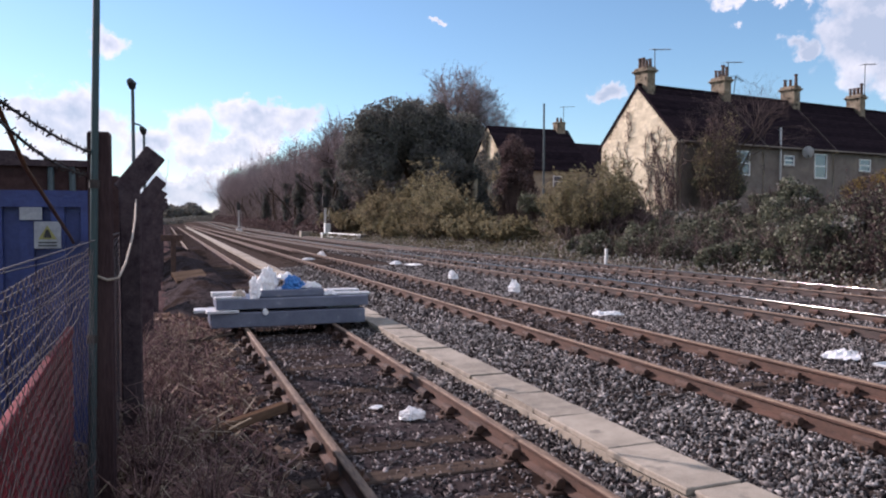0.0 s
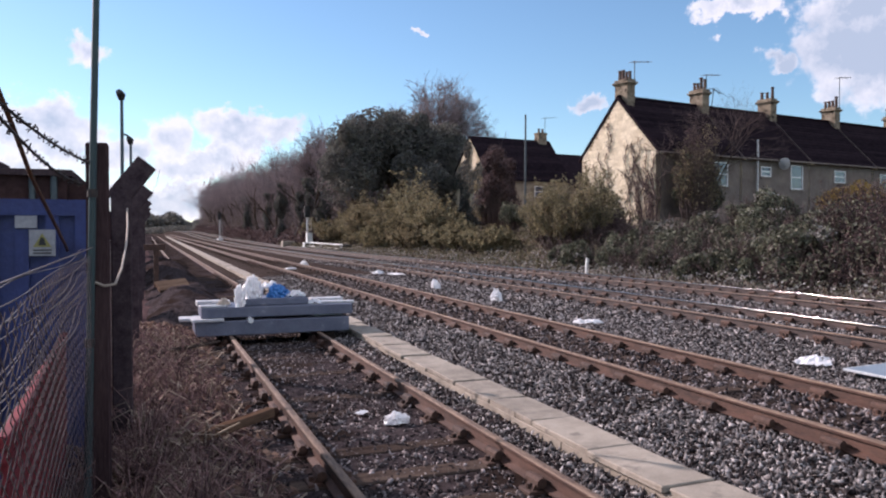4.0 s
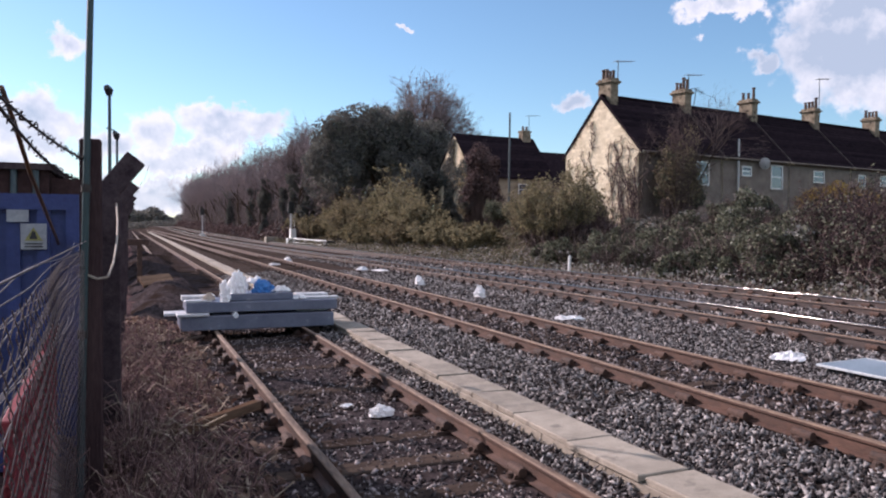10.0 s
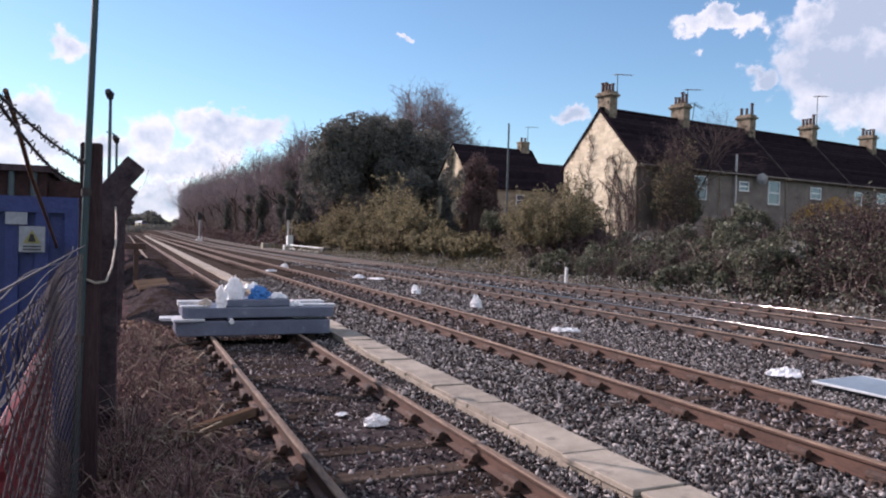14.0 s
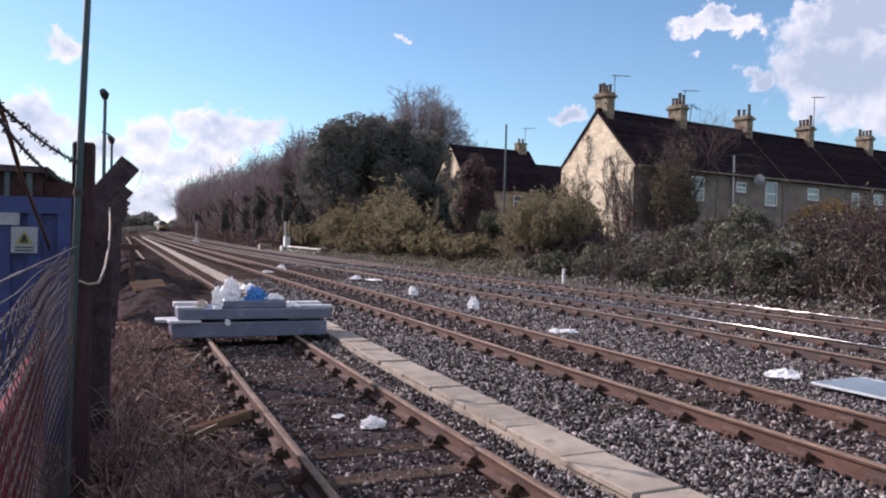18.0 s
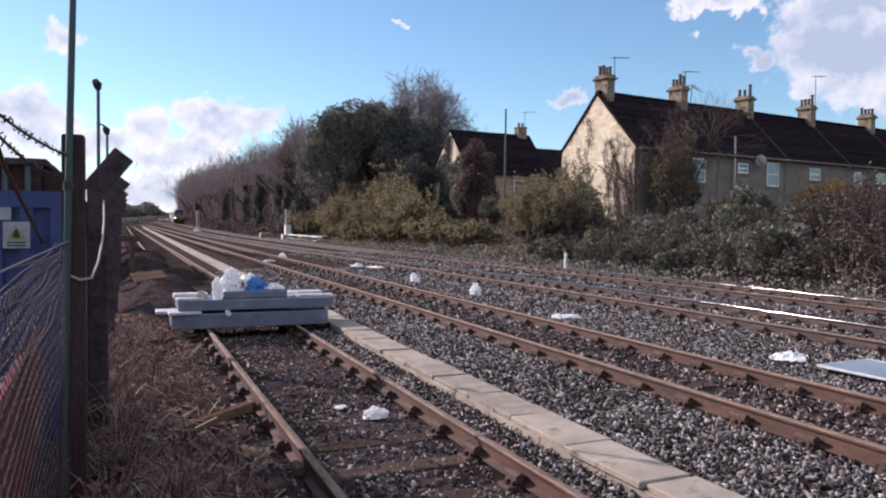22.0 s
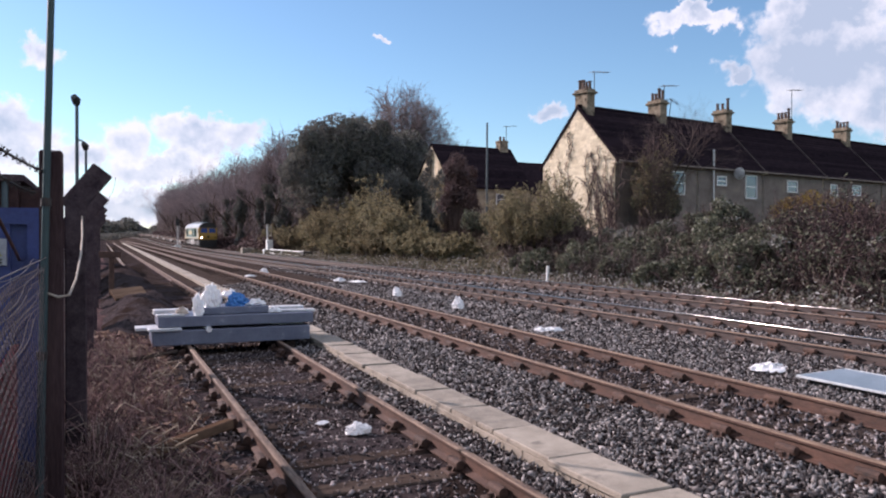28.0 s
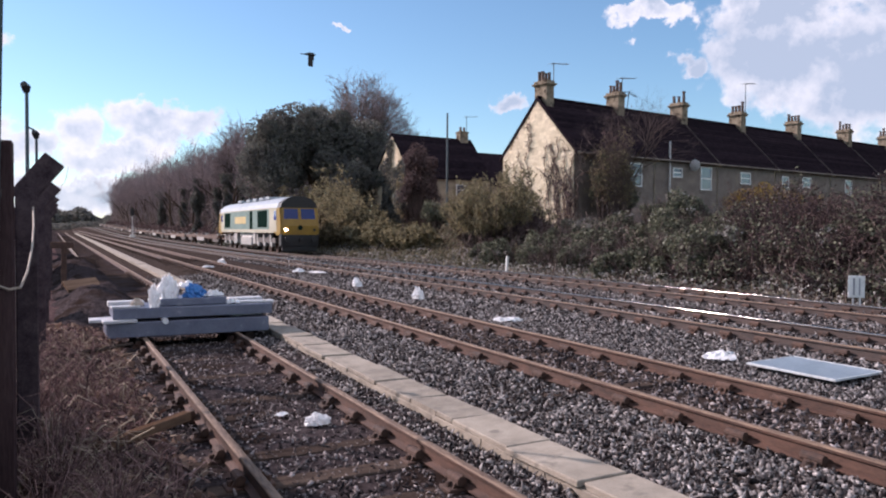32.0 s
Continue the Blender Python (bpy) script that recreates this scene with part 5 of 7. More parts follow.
spray("climbing_shrub", "olive-brown creeper grown up over the roof edge", (28.1, 33.6), (1.2, 0.7, 3.2), LEAF_BROWN, 5200, 0.055, 130, 110, TWIG, gap=0.2)
bare_tree("climbing_shrub", "leafless climbing shrub grown over the house corner", (27.3, 32.9), 6.8, 0.12, 131, 5, 0.75, TWIG, (3, 5), (0.15, 0, 1), "shrub")
bare_tree("climbing_shrub", "leafless climbing shrub grown against the house front", (28.6, 33.3), 7.8, 0.12, 132, 5, 0.8, TWIG, (3, 5), (0.1, 0, 1), "shrub")


def scatter(rng, n, x0, x1, y0, y1, up, skew=1.0):
    x, y = rng.uniform(x0, x1, n), y0 + (y1 - y0) * rng.random(n) ** skew
    z = np.array([ground_z(a, b) for a, b in zip(x, y)]) + rng.random(n) ** 1.6 * up
    return np.stack([x, y, z], 1)


def make_ground_cover():
    """Trailing growth over the bank and dead weeds by the yard fence: uncountable."""
    rng = np.random.default_rng(140)
    p = scatter(rng, 13000, 16.5, 24, 3, 42, 0.45)
    p[:, 0] += 0.3 * np.sin(p[:, 1] * 1.7)
    tagged(leaves("bank_ivy", p, 0.05, LEAF_IVY, None, 141), "ivy and bramble leaves trailing over the bank", "ground cover", kind="stuff")
    p = scatter(rng, 13000, 16.3, 24, 3, 60, 0.4)
    tagged(leaves("bank_bramble", p, 0.05, LEAF_BROWN, None, 142), "brown bramble litter over the bank", "ground cover", kind="stuff")
    p = scatter(rng, 9000, 16.3, 20, 4, 95, 0.25)
    q = p + rng.normal(0, 0.13, p.shape) + [0, 0, 0.08]
    tagged(sticks("bank_grass", [(a, b, 0.007, 0.002) for a, b in zip(p, q)], STRAW), "dead grass stalks at the foot of the bank", "grass", kind="stuff")
    p = scatter(rng, 24000, 16.2, 24, 28, 100, 0.6)
    tagged(leaves("bank_grass_tufts", p, 0.09, GRASS, None, 143), "rough green grass on the bank", "grass", kind="stuff")
    # long arching bramble canes over the bank
    rows = []
    for r in scatter(rng, 520, 16.8, 22.5, 5, 32, 0.3):
        a, h = rng.uniform(0, 6.28), rng.uniform(0.4, 1.5)
        d = np.array([math.cos(a), math.sin(a), 0]) * rng.uniform(0.5, 1.6)
        pts = [r + d * u + [0, 0, h * (1 - (1.7 * u - 1) ** 2)] for u in (0, 0.25, 0.5, 0.75, 1.0)]
        rows += [(p0, p1, 0.009 - 0.0015 * i, 0.0075 - 0.0015 * i) for i, (p0, p1) in enumerate(zip(pts, pts[1:]))]
    tagged(sticks("bramble_canes", rows, CANE), "pale arching bramble canes over the bank", "brambles", kind="stuff")
    # weeds between the fence and the siding
    p = scatter(rng, 19000, 16.35, 18.8, 4, 78, 0.5)
    p[:, 2] += 0.15 * np.sin(p[:, 1] * 1.1) * np.sin(p[:, 0] * 2.3)
    tagged(leaves("pale_ivy", p, 0.05, PALE_LEAF, None, 144), "pale grey ivy and bramble leaves along the foot of the bank", "ground cover", kind="stuff")
    p = scatter(rng, 2200, -0.75, 0.86, 2.2, 15, 0.12, 1.3)
    q = p + rng.normal(0, 0.12, p.shape) * [1, 1, 0.4] + [0, 0, 0.03]
    tagged(sticks("dead_weeds", [(a, b, 0.005, 0.002) for a, b in zip(p, q)], DEAD_STEM), "tangled brown dead weed stalks beside the siding", "weeds", kind="stuff")
    p = scatter(rng, 700, -0.7, 0.9, 2.2, 14, 0.12, 1.3)
    q = p + rng.normal(0, 0.09, p.shape) * [1, 1, 0.4] + [0, 0, 0.02]
    tagged(sticks("straw", [(a, b, 0.0045, 0.003) for a, b in zip(p, q)], STRAW), "pale straw scattered among dead weeds", "straw", kind="stuff")
    p = scatter(rng, 8000, -0.75, 0.9, 2.2, 16, 0.07, 1.3)
    tagged(leaves("leaf_litter", p, 0.036, DEAD_STEM, None, 145), "brown leaf litter beside the siding", "leaf litter", kind="stuff")
    p = scatter(rng, 2200, -0.75, 1.0, 2.2, 16, 0.1, 1.3)
    tagged(leaves("dead_leaves", p, 0.055, STRAW_BROWN, None, 149), "curled dead leaves among the weeds", "leaf litter", kind="stuff")
    # curled and arching dead stalks, knee high at most
    for name, n, material, label in (("dead_stalks", 1500, DEAD_STEM, "arching brown dead stalks beside the siding"), ("pale_stalks", 380, STRAW, "bleached curled stalks among the dead weeds")):
        rows = []
        root = scatter(rng, n, -0.7, 0.84, 2.2, 14, 0.02, 1.3)
        for r in root:
            tuft = max(0.25, 0.6 + 0.6 * math.sin(r[0] * 5 + 2 * math.sin(r[1] * 1.9)))
            h, a = rng.uniform(0.06, 0.3) * tuft, rng.uniform(0, 6.28)
            d = np.array([math.cos(a), math.sin(a), 0])
            lean = rng.uniform(0.1, 0.9) * h
            p1 = r + d * lean * 0.3 + [0, 0, h * 0.7]
            p2 = r + d * lean + [0, 0, h]
            p3 = r + d * (lean + h * 0.6) + [0, 0, h * rng.uniform(0.4, 0.95)]
            w = rng.uniform(0.003, 0.009)
            rows += [(r, p1, w, w), (p1, p2, w, w * 0.8), (p2, p3, w * 0.8, w * 0.4)]
        tagged(sticks(name, rows, material), label, "weeds", kind="stuff")
    # tussocks of arching dead stalks, thickest along the fence
    for name, share, material, label in (("dead_tussocks", 1.0, DEAD_STEM, "dark tussocks of arching dead stalks along the fence"), ("bleached_tussocks", 0.22, STRAW, "bleached stalks standing in the dead tussocks")):
        rows = []
        spots = np.random.default_rng(151)
        for _ in range(72):
            x, y = -0.45 + 1.3 * spots.random() ** 1.5, 3.0 + 9.5 * spots.random() ** 1.2
            if x > -0.05 and 6.6 < y < 8.3:
                continue
            big = spots.uniform(0.35, 1.0) * (1.0 if x < 0.4 else 0.55)
            for _ in range(int(46 * share)):
                a, h = rng.uniform(0, 6.28), rng.uniform(0.1, 0.5) * big
                d = np.array([math.cos(a), math.sin(a), 0])
                r = np.array([x, y, ground_z(x, y) - 0.03]) + d * rng.uniform(0, 0.12)
                lean = rng.uniform(0.15, 0.9) * h
                p1, p2 = r + d * lean * 0.3 + [0, 0, h * 0.65], r + d * lean * 0.8 + [0, 0, h]
                p3 = p2 + d * h * 0.55 + [0, 0, -h * rng.uniform(0.0, 0.7)]
                w = rng.uniform(0.002, 0.0055)
                rows += [(r, p1, w, w), (p1, p2, w, w * 0.8), (p2, p3, w * 0.8, w * 0.4)]
        tagged(sticks(name, rows, material), label, "weeds", kind="stuff")
    # broken thick stalks lying and leaning about
    rows = []
    for r in scatter(rng, 420, -0.5, 0.95, 2.4, 13.5, 0.16, 1.3):
        a, h = rng.uniform(0, 6.28), rng.uniform(0.05, 0.24)
        d = np.array([math.cos(a), math.sin(a), rng.uniform(-0.1, 0.75)])
        w = rng.uniform(0.005, 0.0115)
        rows += [(r, r + d * h, w, w * 0.8)]
        if rng.random() < 0.4:
            rows += [(r + d * h, r + d * h + rng.normal(0, 0.06, 3), w * 0.8, w * 0.5)]
    tagged(sticks("broken_stalks", rows, STRAW), "thick bleached broken stalks lying in the dead weeds", "weeds", kind="stuff")
    p = scatter(rng, 5000, -2.2, 0.85, -10, 2.3, 0.08)
    q = p + rng.normal(0, 0.1, p.shape) * [1, 1, 0.4] + [0, 0, 0.03]
    tagged(sticks("dead_weeds", [(a, b, 0.005, 0.002) for a, b in zip(p, q)], DEAD_STEM), "brown dead weed stalks beside the path", "weeds", kind="stuff")
    # tall stems along the fence
    rows = []
    for k in range(130):
        x, y = rng.uniform(-0.5, 0.25), rng.uniform(3.2, 11)
        a = Vector((x, y, ground_z(x, y)))
        d = Vector((rng.normal(0.05, 0.25), rng.normal(0, 0.25), 1)).normalized()
        h = rng.uniform(0.2, 0.75)
        b = a + d * h * 0.6
        c = b + (d + Vector((rng.normal(0, 0.4), rng.normal(0, 0.4), -0.3))) * h * 0.5
        rows += [(a, b, 0.006, 0.004), (b, c, 0.004, 0.002)]
        for _ in range(3):
            e = b.lerp(c, rng.random())
            rows.append((e, e + Vector(rng.normal(0, 0.08, 3)), 0.003, 0.001))
    tagged(sticks("tall_weeds", rows, DEAD_STEM), "tall dry brown weed stems along the fence", "weeds", kind="stuff")
    # distant trees closing the view down the line
    n = 20000
    x = rng.uniform(-190, 70, n)
    y = 430 + rng.uniform(-25, 25, n)
    z = rng.random(n) ** 0.7 * (7.3 + 2.4 * np.sin(x * 0.16) + 1.5 * np.sin(x * 0.43 + 1))
    tagged(leaves("distant_trees", np.stack([x, y, z], 1), 1.3, LEAF_DARK, None, 146), "dark distant trees closing the view down the line", "trees", kind="stuff")
    n = 5000
    x = rng.uniform(-30, 26, n)
    y = rng.uniform(300, 330, n)
    z = rng.random(n) * 2.2 + np.interp(x, [5, 12], [0, 0.8])
    tagged(leaves("distant_scrub", np.stack([x, y, z], 1), 0.5, LEAF_DARK, None, 147), "dark distant scrub beside the line", "scrub", kind="stuff")


make_ground_cover()


def make_creeper():
    """Bare creeper stems fixed to the sunlit gable, thickest towards the front corner."""
    rng = np.random.default_rng(160)
    c = thing("wall_creeper", "leafless creeper stems clinging to the stone gable", "creeper", HOUSE_M)
    rows, at = [], []
    for k in range(24):
        y, z = 0.1 + (DEPTH - 1.2) * rng.random() ** 3.0, -0.3
        top = min(RIDGE - 0.7, EAVES + y * 0.8) * rng.uniform(0.45, 0.98)
        while z < top:
            d = Vector((0, rng.normal(0.03, 0.12), rng.uniform(0.1, 0.3)))
            p, q = Vector((-0.07, y, z)), Vector((-0.07 - 0.05 * rng.random(), y + d.y, z + d.z))
            rows.append((p, q, 0.03, 0.024))
            for _ in range(3):
                e = q + Vector((-0.1 * rng.random(), rng.normal(0, 0.22), rng.normal(0.05, 0.18)))
                rows.append((q, e, 0.013, 0.005))
                if rng.random() < 0.12:
                    at.append(e)
            y, z = min(q.y, DEPTH - 0.4 if q.z < EAVES else DEPTH * 0.6), q.z
    sticks("stem", rows, TWIG, c)
    leaves("foliage", np.array([a[:] for a in at]), 0.07, LEAF_BROWN, c, 161)


make_creeper()


def make_far_creeper():
    """Ivy in ragged patches over the far gable."""
    rng = np.random.default_rng(170)
    c = thing("wall_creeper", "dark ivy in ragged patches on the far stone gable", "creeper", pose(27.2, 58.5, 2.23, 0, 0, 6))
    y, z = rng.uniform(0, 6.4, 9000), rng.uniform(-1, 7.2, 9000)
    keep = (z < np.interp(y, [0, 3.25, 6.5], [4.2, 7.5, 4.2])) & (np.sin(y * 2.1 + 0.6 * np.sin(z * 2.3)) + np.sin(z * 1.7 + 1.0) - 0.16 * (z - 3) > -0.75)
    y, z = y[keep], z[keep]
    leaves("foliage", np.stack([-0.08 - 0.22 * rng.random(len(y)), y, z], 1), 0.11, LEAF_DARK, c, 171)
    rows = [((-0.06, a, -1.0), (-0.08, a + rng.normal(0, 0.5), rng.uniform(2, 5)), 0.03, 0.015) for a in rng.uniform(0.3, 6.2, 14)]
    sticks("stem", rows, TWIG, c)


make_far_creeper()

# ---- stacked panels and litter ----
def crumple(name, m, size, material, seed, label, category, lobes=7):
    """A crumpled plastic bag or sheet."""
    rng = np.random.default_rng(seed)
    bm = bmesh.new()
    bmesh.ops.create_icosphere(bm, subdivisions=4, radius=1.0)
    knots = rng.normal(size=(lobes, 3))
    knots /= np.linalg.norm(knots, axis=1)[:, None]
    for v in bm.verts:
        p = v.co.normalized()
        r = 0.62 + 0.35 * max(p.dot(Vector(k)) for k in knots) ** 3
        r += 0.5 * abs(noise.noise(p * 2.1 + Vector((seed, 0, 0)))) + 0.3 * abs(noise.noise(p * 4.7 + Vector((0, seed, 0)))) - 0.12
        v.co = Vector((p.x * r * size[0], p.y * r * size[1], max(-0.2, p.z * r) * size[2] + 0.2 * size[2]))
    ob = part(name, bm, material)
    ob.matrix_world = m
    return tagged(ob, label, category)


def flat_bag(name, m, size, material, seed, label, category):
    """A torn plastic bag lying in folds."""
    rng = np.random.default_rng(seed)
    bm = bmesh.new()
    n = 15
    grid = []
    shift = Vector(rng.uniform(0, 50, 3))
    for i in range(n):
        row = []
        for j in range(n):
            u, v = i / (n - 1) * 2 - 1, j / (n - 1) * 2 - 1
            r = 1 + 0.35 * noise.noise(Vector((math.atan2(v, u) * 1.3, 0, 0)) + shift)
            x, y = u * r + 0.25 * noise.noise(Vector((u * 2, v * 2, 5)) + shift), v * r + 0.25 * noise.noise(Vector((u * 2, v * 2, 9)) + shift)
            fold = (1 - abs(noise.noise(Vector((u * 1.6 + v, v * 1.2, 0)) + shift)) * 2.2) * max(0.0, 1 - 0.75 * (u * u + v * v))
            z = 0.08 + 0.75 * max(0, fold) + 0.3 * abs(noise.noise(Vector((u * 4, v * 4, 2)) + shift))
            row.append(bm.verts.new((x * size[0], y * size[1], z * size[2])))
        grid.append(row)
    for i in range(n - 1):
        for j in range(n - 1):
            u, v = (i + 0.5) / (n - 1) * 2 - 1, (j + 0.5) / (n - 1) * 2 - 1
            if u * u + v * v < 1.25:
                bm.faces.new((grid[i][j], grid[i + 1][j], grid[i + 1][j + 1], grid[i][j + 1]))
    bmesh.ops.delete(bm, geom=[v for v in bm.verts if not v.link_faces], context="VERTS")
    bmesh.ops.solidify(bm, geom=bm.faces[:], thickness=0.008)
    ob = part(name, bm, material)
    ob.matrix_world = m
    return tagged(ob, label, category)


def make_stack():
    """Two thick grey panels and a smaller one across the siding rails, with pale planks between them and litter on top."""
    ob = part("timber_bearer", box(bmesh.new(), 2.98, 3.14, 13.3, 14.2, -0.19, 0.0, bevel=0.006), SLEEPER_WOOD)
    tagged(ob, "dark timber bearer under the stacked panels", "timber")
    for x0, x1, y0, y1, z0, z1, turn in ((0.76, 3.38, 13.2, 14.3, 0.002, 0.25, -0.6), (0.85, 3.45, 13.24, 14.25, 0.3, 0.475, -0.9), (1.55, 2.68, 13.38, 14.1, 0.48, 0.6, 1.5)):
        ob = part("panel", box(bmesh.new(), x0 - 2, x1 - 2, y0 - 13.7, y1 - 13.7, 0, z1 - z0, bevel=0.012), PANEL)
        ob.matrix_world = pose(2, 13.7, z0, 0, 0, turn)
        tagged(ob, "thick pale grey panel lying in a stack across the siding", "panel", "stacked panels")
    for x0, x1, y0, y1, z0, z1, turn in ((0.68, 1.2, 13.14, 13.5, 0.253, 0.298, 3), (0.5, 1.15, 13.35, 13.75, 0.252, 0.3, -2), (2.75, 3.3, 13.45, 14.0, 0.253, 0.297, 1),
                                         (0.82, 1.26, 13.28, 13.46, 0.478, 0.515, 4), (0.8, 1.36, 13.65, 13.9, 0.479, 0.56, 1), (2.85, 3.52, 13.38, 13.55, 0.478, 0.517, -4), (2.8, 3.4, 13.75, 14.0, 0.479, 0.545, 2)):
        ob = part("plank_end", box(bmesh.new(), (x0 - x1) / 2, (x1 - x0) / 2, (y0 - y1) / 2, (y1 - y0) / 2, 0, z1 - z0, bevel=0.007), PLANK_SUNLIT)
        ob.matrix_world = pose((x0 + x1) / 2, (y0 + y1) / 2, z0, 0, 0, turn)
        tagged(ob, "pale grey plank jutting out of the stack", "plank", "stacked planks")
    crumple("plastic_bag", pose(1.72, 13.58, 0.595), (0.18, 0.17, 0.42), PLASTIC, 3, "crumpled white plastic bag heaped on the stack", "plastic bag")
    crumple("plastic_bag", pose(1.48, 13.36, 0.475), (0.1, 0.1, 0.3), PLASTIC, 4, "crumpled white plastic bag hanging over the stack's edge", "plastic bag")
    crumple("litter_scrap", pose(1.22, 13.4, 0.51), (0.12, 0.07, 0.1), surface("buff_paper", (0.4, 0.33, 0.27), (0.6, 0.52, 0.44), 0.1, 0.8, 0.3), 9, "small buff paper scrap on the planks", "litter")
    crumple("plastic_sheet", pose(2.2, 13.6, 0.597), (0.23, 0.16, 0.22), BLUE_PLASTIC, 5, "crumpled bright blue plastic sheet on the stack", "plastic sheet")
    flat_bag("plastic_bag", pose(2.02, 13.72, 0.75), (0.2, 0.13, 0.2), PLASTIC, 6, "white plastic film over the blue sheet", "plastic bag")
    flat_bag("plastic_bag", pose(2.5, 13.56, 0.598), (0.17, 0.1, 0.15), PLASTIC, 7, "torn white plastic film beside the blue sheet", "plastic bag")
    flat_bag("plastic_bag", pose(2.8, 13.42, 0.475), (0.12, 0.08, 0.12), PLASTIC, 8, "scrap of white plastic on the panel", "plastic bag")
    ob = part("pipe_end", tube(bmesh.new(), ((1.64, 13.12, 0.255), (1.64, 13.45, 0.272)), 0.047, 12), PLASTIC)
    tagged(ob, "pale round pipe end poking out of the stack", "pipe")


make_stack()
for k, (x, y, z, sx, sy, sz, lab) in enumerate(((2.33, 7.25, -0.17, 0.19, 0.12, 0.12, "crumpled white plastic bag between the siding rails"),
                                               (2.1, 7.78, -0.19, 0.09, 0.06, 0.025, "small scrap of white plastic between the siding rails"),
                                               (8.45, 17.7, -0.03, 0.26, 0.22, 0.34, "upright white plastic bag beside the loop track"),
                                               (8.5, 22.2, -0.03, 0.24, 0.2, 0.32, "white plastic bag beside the loop track"),
                                               (7.95, 12.6, -0.04, 0.34, 0.2, 0.16, "flattened white plastic bag beside the loop rail"),
                                               (8.5, 7.7, -0.04, 0.42, 0.24, 0.16, "flat white plastic bag lying on the ballast"),
                                               (8.75, 29.3, 0.0, 0.5, 0.25, 0.2, "white plastic scrap beside the main line"), (9.3, 28.6, 0.0, 0.5, 0.3, 0.1, "torn white plastic sheet beside the main line"),
                                               (7.3, 37, -0.04, 0.3, 0.25, 0.3, "white plastic bag far along the loop track"), (6.2, 34.5, -0.04, 0.25, 0.2, 0.18, "white plastic scrap on the loop track"))):
    if k in (0, 2, 3, 8):
        crumple("plastic_bag", pose(x, y, z, 0, 0, 40 * k), (sx * 0.72, sy * 0.72, sz * 0.8), PLASTIC, 20 + k, lab, "plastic bag")
    else:
        flat_bag("plastic_bag", pose(x, y, z + 0.03, 0, 0, 40 * k if k != 5 else 20), (sx * 0.85, sy * 0.85, sz * 0.8), PLASTIC, 20 + k, lab, "plastic bag")
LID_STEEL = surface("pale_blue_grey_sheet", (0.13, 0.18, 0.22), (0.22, 0.28, 0.33), 0.4, 0.35, 0.1, fine=0.05)
# lighter than the sheet: sunlight on the lid's edges is in the colour
LID_RIM_SUNLIT = surface("sunlit_folded_steel", (0.4, 0.44, 0.46), (0.6, 0.63, 0.64), 0.2, 0.4, 0.05, fine=0.05)
D = thing("cabinet_lid", "pale blue-grey steel cabinet lid lying on the ballast", "lid", pose(8.74, 6.36, -0.04, 0.5, -0.5, 3))
part("sheet", box(bmesh.new(), -0.6, 0.36, -0.66, 0.56, 0.105, 0.112), LID_STEEL, D)
for x0, x1, y0, y1 in ((-0.615, 0.375, -0.675, -0.655), (-0.615, 0.375, 0.555, 0.575), (-0.615, -0.595, -0.654, 0.554), (0.355, 0.375, -0.654, 0.554)):
    part("rim", box(bmesh.new(), x0, x1, y0, y1, 0.088, 0.118, bevel=0.004), LID_RIM_SUNLIT, D, "folded steel rim, pale with the sunlight in its colour")
# recessed frame, coloured dark for the shade beneath the sheet
for x0, x1, y0, y1 in ((-0.5, 0.3, -0.57, -0.545), (-0.5, 0.3, 0.45, 0.475), (-0.5, -0.475, -0.54, 0.445), (0.275, 0.3, -0.54, 0.445)):
    part("flange", boxes((x0, x1, y0, y1, -0.03, 0.104)), LOCO_UNDER, D, "lower frame, dark with the shade under the lid")
ob = part("old_sleeper", box(bmesh.new(), -0.75, 0.6, -0.05, 0.05, -0.045, 0.045, bevel=0.01), surface("weathered_plank", (0.055, 0.032, 0.024), (0.16, 0.1, 0.066), 0.2, 0.9, 0.5, grain=(0.2, 1, 1)))
ob.matrix_world = pose(0.6, 7.1, -0.03, 0, -4, 34)
tagged(ob, "weathered brown timber lying against the siding rail", "timber")
ob = part("loose_branch", tube(bmesh.new(), ((-0.6, 11.2, 0.03), (0.2, 11.8, 0.0), (1.05, 12.3, 0.04)), (0.03, 0.04, 0.02), 7), SLEEPER_WOOD)
tagged(ob, "thin dead branch lying on the weeds", "branch")

# ---- fence, mast, container on the yard side ----
FENCE_X = -0.33


